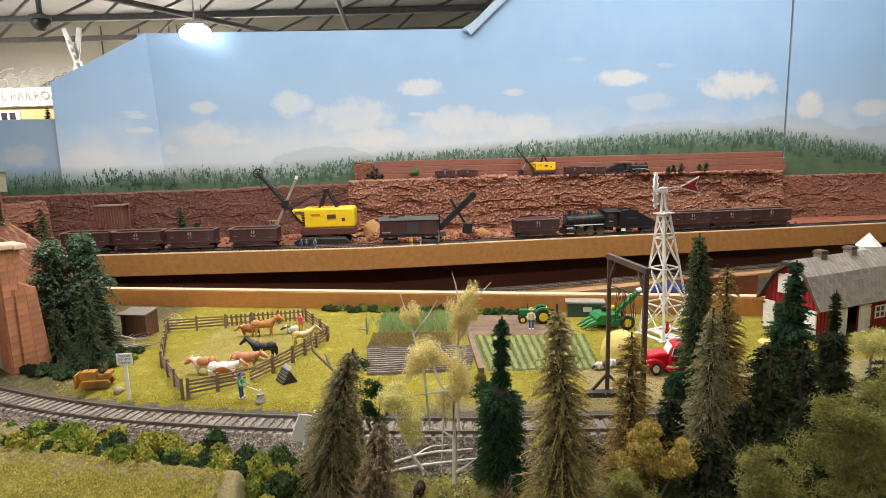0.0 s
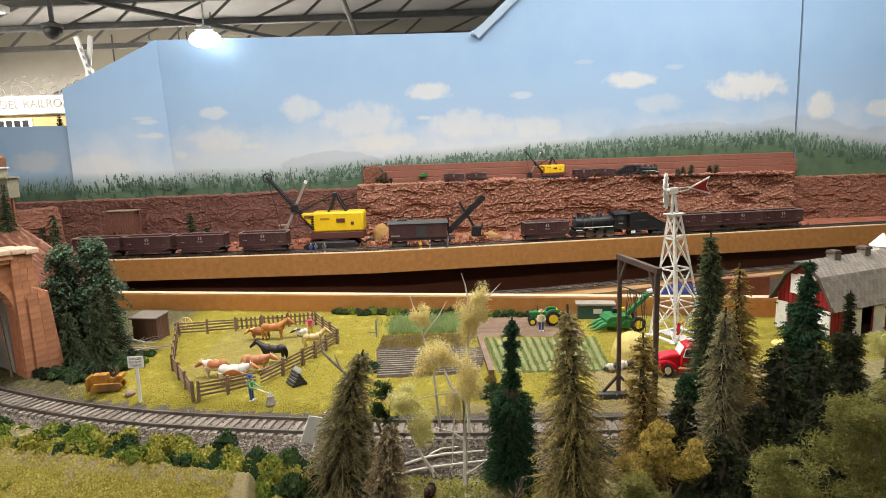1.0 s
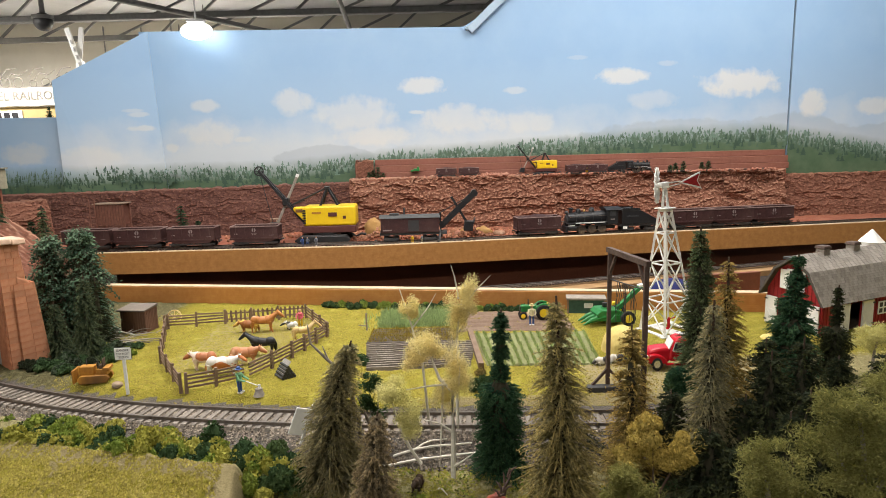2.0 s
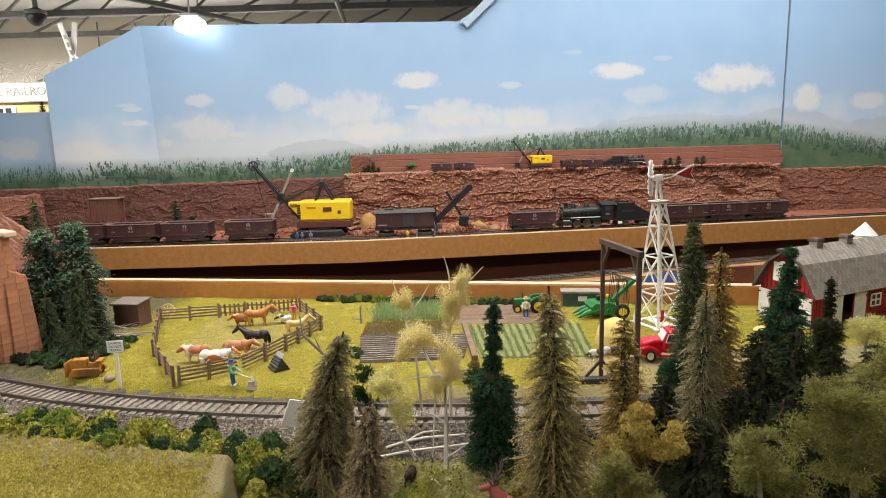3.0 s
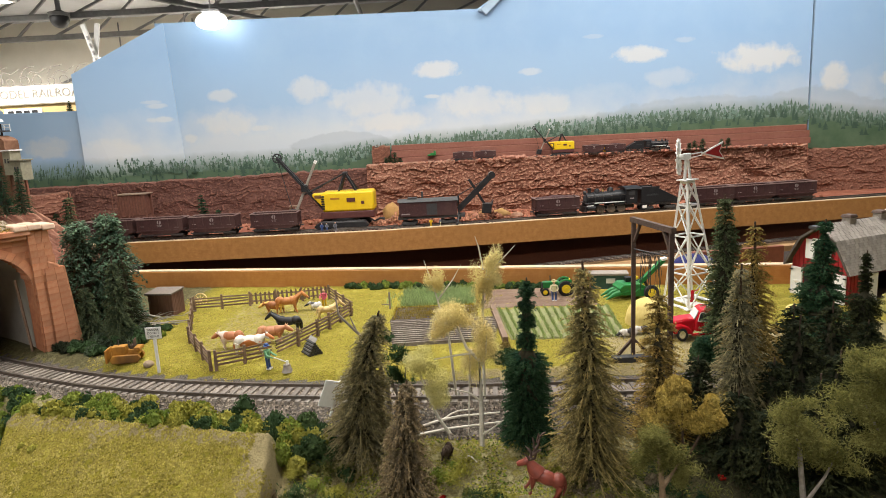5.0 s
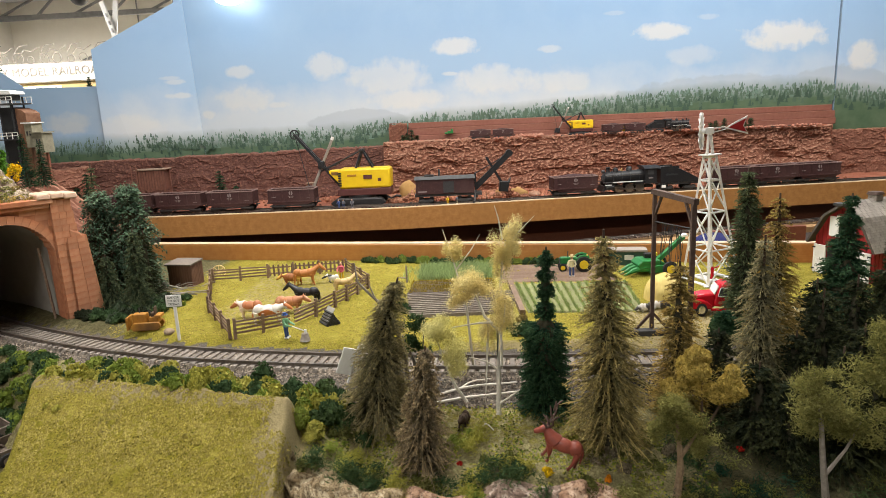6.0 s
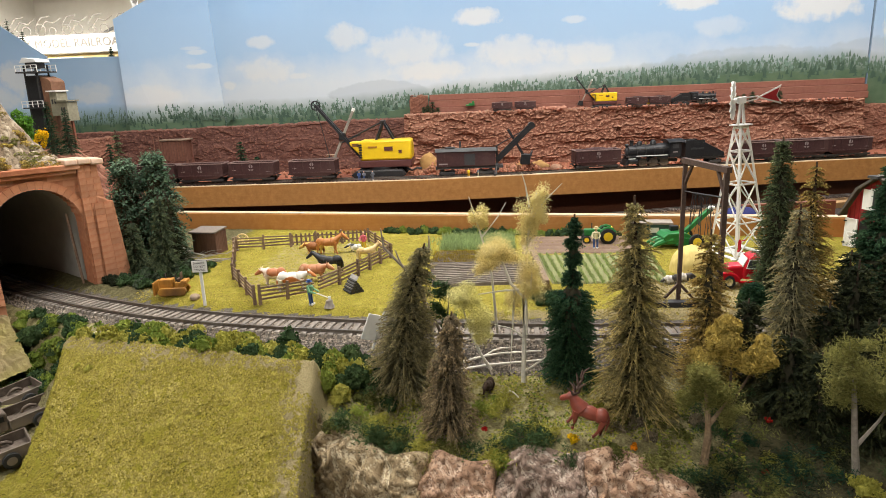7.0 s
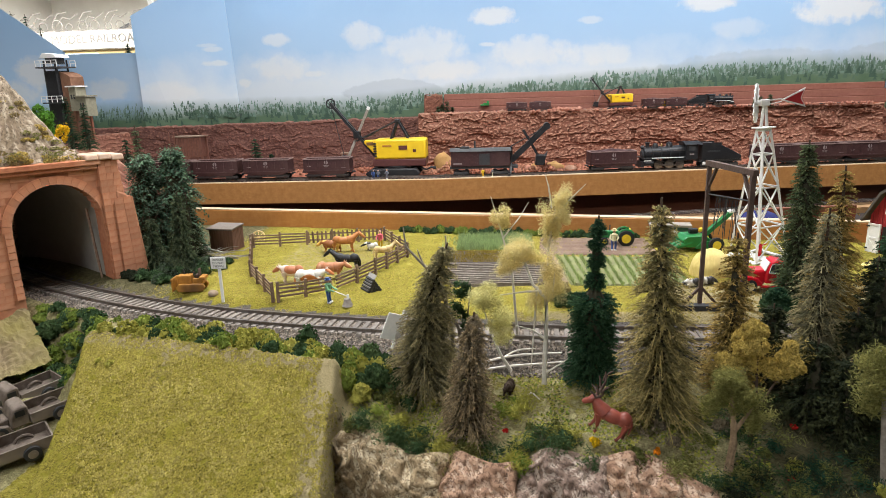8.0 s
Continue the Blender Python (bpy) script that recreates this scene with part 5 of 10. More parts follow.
    for i in range(8):
        for j in range(n - 1):
            m.f.append((i * n + j, i * n + j + 1, (i + 1) * n + j + 1, (i + 1) * n + j))
            m.m.append(0)
    m.f.append(tuple(8 * n + j for j in range(n)))
    m.m.append(0)
    part("bore_lining", m, TUNNEL, po, "smooth grey lining of the tunnel bore")
    part("edge_strip", M().beam((ARC_U + ARC_R - 0.006, 0.028, -0.012), (ARC_U + ARC_R - 0.012, 0.032, 0.112), 0.003), FENCEW, po, "thin bare wood strip inside the arch")
    return po


build_portal()


def tunnel_hill():
    """Rocky mound over and behind the portal."""
    m = M()

    def fn(u, v):
        s = -0.20 + 0.30 * u
        back = 0.012 + 0.30 * v
        p = PC + PU * s - PN * back
        rise = 0.187 + min(0.16, 1.85 * max(0.0, 0.065 - s)) * sm(-0.01, 0.13, back)
        rise -= 0.35 * max(0.0, s - 0.06)
        rise += 0.016 * noise.noise((p.x * 30, p.y * 30, 2)) * sm(0.0, 0.04, back) + 0.009 * noise.noise((p.x * 80, p.y * 80, 5)) + 0.005 * noise.noise((p.x * 190, p.y * 190, 5))
        if u == 0 or u == 1 or v == 1:
            rise = -0.02
        elif v == 0:
            rise = 0.18
        return (p.x, p.y, rise)

    m.grid(fn, 130, 130)
    structure("hill_tunnel", m, mottled("weathered_hill_rock", (0.15, 0.105, 0.062), (0.27, 0.205, 0.13), (0.40, 0.33, 0.235)), "tan plaster rock mound over the tunnel", "hill", smooth=0).data.shade_smooth()




def mottled(name, dark, mid, light):
    """Gritty plaster rock, mottled at two scales, with worn high edges."""
    ma = rock_mat(name, dark, mid, light)
    nt = ma.node_tree
    bsdf = nt.nodes["Principled BSDF"]
    tc = nt.nodes.new("ShaderNodeTexCoord")
    grit = node(nt, "ShaderNodeTexNoise", Scale=330.0, Detail=5.0, Roughness=0.7)
    blot = node(nt, "ShaderNodeTexNoise", Scale=75.0, Detail=4.0, Roughness=0.65)
    for n in (grit, blot):
        nt.links.new(tc.outputs["Object"], n.inputs["Vector"])
    old = bsdf.inputs["Base Color"].links[0].from_socket
    col = mix_colour(nt, ramped(nt, blot.outputs[0], 0.56, 0.68), old, light)
    col = mix_colour(nt, ramped(nt, blot.outputs[0], 0.46, 0.36), col, dark)
    col = mix_colour(nt, ramped(nt, grit.outputs[0], 0.50, 0.40), col, tuple(0.6 * v for v in dark))
    nt.links.new(col, bsdf.inputs["Base Color"])
    return ma


TANROCK_F = mottled("tan_rock_face", (0.20, 0.14, 0.072), (0.36, 0.275, 0.155), (0.50, 0.42, 0.28))
PINKROCK_F = mottled("pink_tan_rock_face", (0.23, 0.13, 0.08), (0.42, 0.265, 0.165), (0.54, 0.40, 0.29))
GREYROCK_F = mottled("mauve_grey_rock_face", (0.17, 0.115, 0.085), (0.32, 0.225, 0.17), (0.50, 0.41, 0.33))
tunnel_hill()

# Plaster bank between the bore's left jamb and the dip.
m = M()
A, B, C, D = Vector((-0.93, 0.86, 0.05)), Vector((-0.765, 0.84, 0.008)), Vector((-0.638, 0.728, -0.060)), Vector((-0.80, 0.62, -0.105))
m.grid(lambda u, v: (A.lerp(B, u)).lerp(D.lerp(C, u), v) + Vector((0.004 * noise.noise((u * 14, v * 14, 6)), 0, 0.007 * noise.noise((u * 9, v * 9, 1)) + 0.003 * noise.noise((u * 31, v * 31, 1)))), 90, 90)
structure("bank_plaster", m, mat("tan_green_plaster", (0.235, 0.175, 0.10), (0.15, 0.115, 0.06), (0.22, 0.185, 0.06), 110, 0.95, 0.7, 0.003, stain=0.6), "tan and green plaster bank beside the tunnel", "bank", smooth=0)

# ---- rock outcrops under the ledge ----
def outcrop(x0, x1, material, label, seed, top=0.0):
    """Rough cast plaster rock hung below the ledge's lip."""
    m = M()
    nu, nv = int((x1 - x0) / 0.0016), 62

    def fn(u, v):
        x = x0 + (x1 - x0) * u
        y = cliff_y(x) + 0.004 - 0.062 * v - 0.01 * math.sin(math.pi * min(1, 1.2 * v))
        z = gz(x, cliff_y(x) + 0.012) + 0.003 + top - 0.125 * v ** 1.25
        q = Vector((x * 30 + seed, y * 24, z * 30))
        big = noise.noise(q)
        ridge = 1 - 2.4 * abs(noise.noise(q * 2.1 + Vector((0.6 * big, 0, 0.8 * big))))
        cell = noise.voronoi(q * 1.6 + Vector((0.5 * big, 0, 0)))[0]
        crack = min(cell[1] - cell[0], 0.12) / 0.12
        pit = noise.noise(q * 5.7)
        fine = noise.noise(q * 12.0) + 0.7 * noise.noise(q * 26.0)
        edge = min(1.0, 5 * min(u, 1 - u))
        out = (0.012 * big + 0.007 * ridge + 0.006 * crack + 0.005 * pit + 0.0028 * fine + 0.004) * min(1.0, 0.3 + 3 * v) - 0.013 * (1 - edge) ** 2
        return (x + 0.006 * noise.noise(q * 1.7), y - 0.8 * out, z + 0.55 * out + 0.006 * big - (0.004 if v == 0 else 0) - 0.003 * (1 - edge) ** 2)

    m.grid(fn, nu, nv)
    structure("rock_outcrop", m, material, label, "rock outcrop", smooth=0).data.shade_smooth()


outcrop(-0.193, -0.082, TANROCK_F, "tan plaster rock outcrop below the wooded ledge", 3.0)
outcrop(-0.096, -0.022, PINKROCK_F, "pink tan plaster boulder below the wooded ledge", 17.0, 0.002)
outcrop(-0.026, 0.072, GREYROCK_F, "mauve grey plaster rock outcrop below the ledge", 29.0)
outcrop(0.055, 0.150, PINKROCK_F, "mottled pink tan rock outcrop below the ledge", 41.0, -0.004)
outcrop(0.132, 0.245, GREYROCK_F, "mauve grey plaster rock below the dark wood", 53.0, -0.026)

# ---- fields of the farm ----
FURROW = mat("ploughed_soil_shade_dark", (0.085, 0.066, 0.05), (0.035, 0.027, 0.021), (0.13, 0.105, 0.085), 350, 0.95, 0.6, 0.001)
DIRT = mat("brown_garden_soil", (0.19, 0.125, 0.085), (0.12, 0.075, 0.05), (0.25, 0.18, 0.13), 300, 0.95, 0.6, 0.001)
GREENSOIL = mat("green_flecked_soil", (0.22, 0.23, 0.10), (0.14, 0.14, 0.06), (0.28, 0.29, 0.13), 350, 0.95, 0.6, 0.001)
CROP_P = leaf("pale_green_crop", (0.42, 0.52, 0.24), (0.3, 0.4, 0.16), None, 0.25)
CROP_Y = leaf("golden_stubble", (0.42, 0.31, 0.03), (0.28, 0.2, 0.02), None, 0.3)
CROP_G = leaf("striped_green_crop", (0.44, 0.52, 0.22), (0.26, 0.34, 0.10), None, 0.3)


def field_bed(name, quad, material, label, rows, height, along="x", crest=0.5):
    """A soil bed with ridges across a four-cornered plot."""
    m = M()
    a, b, c, d = [Vector((*p, 0)) for p in quad]
    n = rows * 6

    def fn(u, v):
        p = a.lerp(b, u).lerp(d.lerp(c, u), v)
        k = v if along == "x" else u
        z = height * (0.35 + 0.65 * (0.5 - 0.5 * math.cos(2 * math.pi * rows * k)) ** crest) + 0.0006 * noise.noise((p.x * 220, p.y * 220, 1))
        if u in (0, 1) or v in (0, 1):
            z = -0.001
        return (p.x, p.y, gz(p.x, p.y) + z)

    m.grid(fn, 60 if along == "x" else n, n if along == "x" else 60)
    return solo(name, m, material, pose(0, 0, 0), label, "field", "farm plots", smooth=0)


RIDGE = mat("pale_ridge_soil", (0.22, 0.18, 0.145), (0.12, 0.098, 0.078), (0.30, 0.26, 0.215), 300, 0.95, 0.6, 0.001)
PLOT = [Vector((-0.114, 0.858, 0)), Vector((0.036, 0.866, 0)), Vector((0.050, 0.978, 0)), Vector((-0.128, 0.972, 0))]
# The dark bed colour stands in for shade between the ridges.
plot = field_bed("ploughed_field", [(p.x, p.y) for p in PLOT], FURROW, "ploughed field of pale ridges, furrow shade in the dark bed colour", 4, 0.0015)
for r in range(12):
    ends = [PLOT[0].lerp(PLOT[3], (r + 0.5) / 12), PLOT[1].lerp(PLOT[2], (r + 0.5) / 12)]
    m, n = M(), 40
    for i in range(n + 1):
        p = ends[0].lerp(ends[1], 0.01 + 0.98 * i / n)
        w = 0.0017 + 0.0006 * noise.noise((p.x * 60, r, 0))
        dy, up = 0.0007 * noise.noise((p.x * 40, r, 4)), 0.0052 + 0.0009 * noise.noise((p.x * 90, r, 8))
        z = gz(p.x, p.y)
        m.v += [(p.x, p.y + dy - w, z), (p.x, p.y + dy - w * 0.6, z + up * 0.9), (p.x, p.y + dy + w * 0.6, z + up), (p.x, p.y + dy + w, z)]
    for i in range(n):
        for j in range(3):
            o = i * 4 + j
            m.f.append((o, o + 4, o + 5, o + 1))
            m.m.append(0)
    part("ridge", m, RIDGE, plot)
field_bed("garden_soil", [(0.022, 1.035), (0.222, 1.03), (0.222, 1.155), (0.03, 1.165)], DIRT, "bare brown garden soil behind the crops", 5, 0.0015)
field_bed("stubble_field", [(-0.13, 0.982), (0.018, 0.984), (0.014, 1.062), (-0.124, 1.062)], FURROW, "field bed under golden stubble", 7, 0.002)
field_bed("row_crop_field", [(0.058, 0.868), (0.225, 0.862), (0.236, 1.018), (0.046, 1.024)], GREENSOIL, "soil bed under pale green crop rows", 9, 0.003, "y")
solo("field_board", M().box(0, 0, 0.004, 0.008, 0.17, 0.008), FENCEW, pose(0.046, 0.945, 0, 0, 0, 3), "weathered grey board between two plots", "board")


def blades(name, spots, material, label, hmin, hmax, width, seed, spread=0.4):
    rng = random.Random(seed)
    m = M()
    for x, y in spots:
        h = rng.uniform(hmin, hmax)
        a = rng.uniform(0, 6.28)
        dx, dy = math.cos(a) * width, math.sin(a) * width
        lx, ly = rng.gauss(0, spread) * h, rng.gauss(0, spread) * h
        z = gz(x, y)
        m.add([(x - dx, y - dy, z), (x + dx, y + dy, z), (x + lx, y + ly, z + h)], [(0, 1, 2)])
    return solo(name, m, material, pose(0, 0, 0), label, "crop", "", "stuff", smooth=0)


rng = random.Random(77)
blades("pale_grass", [(rng.uniform(-0.118, 0.014) - 0.03 * (rng.random() < 0.04), rng.uniform(1.07, 1.172)) for _ in range(5200)], CROP_P, "tall pale green grass crop", 0.006, 0.015, 0.0008, 1, 0.35)
blades("golden_stubble", [(rng.uniform(-0.126, 0.016), 0.99 + 0.0095 * rng.randrange(8) + rng.gauss(0, 0.0012)) for _ in range(3000)], CROP_Y, "golden stubble in rows", 0.003, 0.007, 0.0007, 2, 0.3)
spots = []
for k in range(15):
    for _ in range(560):
        v = rng.random()
        u = (k + 0.5) / 15
        ax, ay = 0.058 + 0.167 * u, 0.868 - 0.006 * u
        bx, by = 0.046 + 0.19 * u, 1.024 - 0.006 * u
        spots.append((ax + (bx - ax) * v + rng.gauss(0, 0.0010), ay + (by - ay) * v))
blades("green_crop_rows", spots, CROP_G, "pale green crop growing in long rows", 0.003, 0.0085, 0.0009, 3, 0.25)
blades("white_straws", [(rng.uniform(-0.11, 0.03), rng.uniform(0.87, 0.965)) for _ in range(60)], WHITE, "stray white straws on the ploughed field", 0.004, 0.007, 0.0005, 4, 0.9)

# ---- fence ----


def post_mesh():
    m = M().box(0, 0, 0.0125, 0.0042, 0.0042, 0.029, taper=0.85)
    return m.mesh("post", FENCEW, 0)


POST = post_mesh()


def fence_run(pts, label, pickets=False):
    fe = thing("fence", pose(pts[0][0], pts[0][1], 0), label, "fence", "pen fences")
    o = Vector((*pts[0], 0))
    for a, b in zip(pts, pts[1:]):
        a, b = Vector((*a, 0)) - o, Vector((*b, 0)) - o
        n = max(1, round((b - a).length / (0.042 if not pickets else 0.05)))
        turn = math.degrees(math.atan2((b - a).y, (b - a).x))
        for k in range(n + (1 if b is not None and pts[-1][0] - o.x == b.x else 0)):
            p = a.lerp(b, k / n)
            part("post", POST, None, fe, at=pose(p.x, p.y, 0, rnd(-3, 3), rnd(-3, 3), turn))
        for k in range(n):
            p, q = a.lerp(b, k / n), a.lerp(b, (k + 1) / n)
            for z in ((0.006, 0.0115, 0.017, 0.022) if not pickets else (0.008, 0.019)):
                j = rnd(-0.0008, 0.0008)
                part("rail", M().beam(p + Vector((0, 0, z + j)), q + Vector((0, 0, z - j)), 0.0013, 0.0027), FENCEW, fe)
            if pickets:
                for t in range(6):
                    r = p.lerp(q, (t + 0.5) / 6)
                    part("picket", M().prism([(-0.0018, 0.003), (0.0018, 0.003), (0.0018, 0.023), (0, 0.0255), (-0.0018, 0.023)], -0.0005, 0.0005, "y"), FENCEW, fe, at=pose(r.x, r.y, 0, 0, rnd(-2, 2), turn) @ pose(0, -0.0012, 0))
    return fe


fence_run([(-0.353, 0.800), (-0.430, 0.915), (-0.500, 1.095)], "weathered brown rail fence along the pen's side")
fence_run([(-0.498, 1.100), (-0.405, 1.121)], "weathered brown rail fence at the pen's back")
fence_run([(-0.403, 1.122), (-0.262, 1.150)], "weathered brown picket fence at the pen's back", True)
fence_run([(-0.260, 1.148), (-0.196, 1.030)], "weathered brown rail fence at the pen's corner")
fence_run([(-0.199, 1.026), (-0.234, 0.925), (-0.274, 0.842)], "weathered brown rail fence beside the woodpile")
fence_run([(-0.345, 0.799), (-0.279, 0.836)], "weathered brown rail fence across the pen's front")

# ---- figurines ----


def spotted(name, a, b, seed=0.0, scale=70):
    ma = mat(name, a, tuple(0.85 * v for v in a), None, 200, 0.4, 0.05)
    nt = ma.node_tree
    bsdf = nt.nodes["Principled BSDF"]
    tc = nt.nodes.new("ShaderNodeTexCoord")
    mp = nt.nodes.new("ShaderNodeMapping")
    mp.inputs["Location"].default_value = (seed, seed, 0)
    n = node(nt, "ShaderNodeTexNoise", Scale=scale, Detail=1.0)
    nt.links.new(tc.outputs["Object"], mp.inputs[0])
    nt.links.new(mp.outputs[0], n.inputs["Vector"])
    old = bsdf.inputs["Base Color"].links[0].from_socket
    nt.links.new(mix_colour(nt, ramped(nt, n.outputs[0], 0.50, 0.54), old, b), bsdf.inputs["Base Color"])
    return ma


def four_legs(x, y, turn, material, label, category, length=0.05, height=0.036, neck=0.018, rise=0.018, head=0.012, legs=0.018, girth=0.0075, tilt=0.0, antlers=False, horns=False, z=None, stout=1.0):
    """A plain moulded animal figure, one mesh, facing +x."""
    m = M()
    L = length * 0.36
    zb = legs + girth * 0.6
    cow = horns or rise < 0.006
    for px, rx, ry, rz, dz in ((0.62, 0.52, 0.84, 1.06, 0.0), (0.05, 0.80, 0.94 if cow else 0.84, 1.04 if cow else 0.92, -0.0006), (-0.62, 0.46, 0.86, 1.02, 0.0008)):
        m.ball((px * L, 0, zb + dz), (rx * L, ry * girth, rz * girth), 0, 16, 12)
    nb = Vector((L * 0.80, 0, zb + girth * 0.25))
    nt_ = nb + Vector((neck, 0, rise))
    m.tube([nb - Vector((neck * 0.45, 0, girth * 0.25)), nb.lerp(nt_, 0.3), nb.lerp(nt_, 0.7) + Vector((0, 0, girth * 0.08)), nt_], [girth * 0.86 * stout, girth * 0.66 * stout, girth * 0.48 * stout, girth * 0.40 * stout], 12)
    hd = nt_ + Vector((head, 0, -head * (0.55 if cow else 0.8)))
    m.tube([nt_ + Vector((-0.0025, 0, 0.0008)), nt_ + Vector((0.0, 0, 0.0010)), nt_.lerp(hd, 0.4), nt_.lerp(hd, 0.8), hd], [girth * 0.22 * stout, girth * 0.46 * stout, girth * (0.46 if cow else 0.40), girth * 0.30 * stout, girth * 0.22 * stout], 10)
    if not cow:
        m.tube([nb + Vector((-0.001, 0, girth * 0.75)), nb.lerp(nt_, 0.5) + Vector((-girth * 0.18, 0, girth * 0.5)), nt_ + Vector((-0.001, 0, girth * 0.5))], [0.0008, 0.0014, 0.0007], 6)
    for s in (-1, 1):
        m.tube([nt_ + Vector((0, s * girth * 0.25, girth * 0.2)), nt_ + Vector((-0.0005, s * girth * 0.4, girth * 0.75))], [0.0011, 0.0004], 5)
        if horns:
            m.tube([nt_ + Vector((0.001, s * girth * 0.2, girth * 0.3)), nt_ + Vector((0.002, s * girth * 0.5, girth * 0.45)), nt_ + Vector((0.003, s * girth * 0.55, girth * 0.65))], [0.0008, 0.0006, 0.0003], 5)
        if antlers:
            b = nt_ + Vector((0, s * 0.0015, girth * 0.3))
            tip = b + Vector((-0.004, s * 0.016, 0.021))
            m.tube([b, b + Vector((-0.003, s * 0.007, 0.006)), b + Vector((-0.005, s * 0.013, 0.012)), tip], [0.0015, 0.0014, 0.0013, 0.0007], 6, 1)
            for q, dx, dz in ((0.15, 0.008, 0.005), (0.4, 0.005, 0.010), (0.65, 0.001, 0.010), (0.85, -0.005, 0.008)):
                c = b.lerp(tip, q) + Vector((0, s * 0.002, 0))
                m.tube([c, c + Vector((dx * 0.5, s * 0.001, dz * 0.7)), c + Vector((dx, s * 0.002, dz))], [0.0012, 0.0010, 0.0005], 5, 1)
        for k, px in enumerate((-L * 0.82, L * 0.78)):
            f = 0.003 * (1 if (k + (s > 0)) % 2 else -1)
            m.tube([(px, s * girth * 0.5, zb - girth * 0.2), (px + f * 0.5 - 0.001, s * girth * 0.55, legs * 0.5), (px + f, s * girth * 0.5, 0.0015), (px + f + 0.001, s * girth * 0.5, 0)], [girth * 0.52, girth * 0.24, girth * 0.18, girth * 0.25], 8)
    m.tube([(-L * 1.0, 0, zb + girth * 0.3), (-L * 1.12, 0, zb - girth * 0.4), (-L * 1.14, 0, zb - girth * 1.6)], [girth * 0.22, girth * 0.2, girth * 0.1], 6)
    return solo("animal_figurine", m, material, pose(x, y, (gz(x, y) if z is None else z), 0, tilt, turn) @ Matrix.Scale(0.9, 4), label, category, "animal figurines", smooth=70)


TAN_H = mat("chestnut_plastic", (0.50, 0.20, 0.06), (0.42, 0.16, 0.045), (0.6, 0.28, 0.1), 120, 0.35, 0.05)
CREAM_H = mat("cream_plastic", (0.68, 0.50, 0.24), (0.6, 0.42, 0.18), (0.75, 0.6, 0.34), 120, 0.4, 0.05)
four_legs(-0.318, 1.065, 8, TAN_H, "glossy chestnut horse figurine in the pen", "horse figurine", 0.056, neck=0.014, rise=0.011, legs=0.019, girth=0.0084)
four_legs(-0.281, 0.940, 172, BLACK, "glossy black horse figurine in the pen", "horse figurine", 0.058, neck=0.015, rise=0.010, legs=0.020, girth=0.0080)
four_legs(-0.237, 1.012, 22, CREAM_H, "cream horse figurine by the fence", "horse figurine", 0.046, neck=0.011, rise=0.010, legs=0.016, girth=0.0068)
four_legs(-0.318, 0.860, 6, spotted("brown_white_hide", (0.80, 0.76, 0.68), (0.50, 0.17, 0.05), 1.3), "white and brown spotted cow figurine by the fence", "cow figurine", 0.060, neck=0.010, rise=0.004, legs=0.015, girth=0.0095, horns=True)
four_legs(-0.352, 0.885, 178, spotted("rust_hide", (0.46, 0.17, 0.07), (0.75, 0.6, 0.5), 4.2, 40), "rust brown cow figurine in the pen", "cow figurine", 0.050, neck=0.008, rise=0.002, legs=0.015, girth=0.009, horns=True)
four_legs(-0.300, 0.903, 2, spotted("russet_hide", (0.48, 0.20, 0.09), (0.6, 0.35, 0.2), 2.2, 40), "russet cow figurine in the pen", "cow figurine", 0.056, neck=0.010, rise=0.003, legs=0.015, girth=0.009, horns=True)
four_legs(-0.340, 1.064, 180, spotted("yellow_brown_hide", (0.70, 0.44, 0.09), (0.28, 0.1, 0.03), 3.1, 60), "yellow and brown spotted cow figurine in the pen", "cow figurine", 0.044, neck=0.007, rise=0.001, legs=0.012, girth=0.008)
four_legs(-0.269, 1.076, 170, spotted("black_white_hide", (0.75, 0.73, 0.7), (0.03, 0.03, 0.03), 1.1, 60), "black and white calf figurine in the pen", "calf figurine", 0.028, neck=0.005, rise=0.002, legs=0.007, girth=0.0055)
four_legs(0.224, 0.863, 190, spotted("belted_hide", (0.05, 0.045, 0.045), (0.6, 0.56, 0.5), 0.4, 55), "dark belted pig figurine on bare ground", "pig figurine", 0.028, neck=0.004, rise=-0.002, legs=0.004, girth=0.0058, head=0.006)
four_legs(0.246, 0.872, 10, spotted("belted_hide_two", (0.05, 0.045, 0.045), (0.6, 0.56, 0.5), 0.9, 55), "dark belted pig figurine on bare ground", "pig figurine", 0.028, neck=0.004, rise=-0.002, legs=0.004, girth=0.0058, head=0.006)
ELK = mat("red_brown_plastic", (0.30, 0.075, 0.048), (0.17, 0.045, 0.032), (0.10, 0.035, 0.03), 70, 0.4, 0.3, 0.0008, stain=0.8)
four_legs(0.058, 0.540, 166, [ELK, TIMBER], "red-brown plastic elk figurine with dark antlers on the ledge", "elk figurine", 0.050, neck=0.0095, rise=0.0075, head=0.0095, legs=0.018, girth=0.0084, tilt=-18, antlers=True, z=-0.0410, stout=1.25)
four_legs(-0.031, 0.606, 250, BARK_B, "small dark brown bear figurine among shrubs", "bear figurine", 0.024, neck=0.003, rise=0.001, legs=0.006, girth=0.0055, head=0.005)


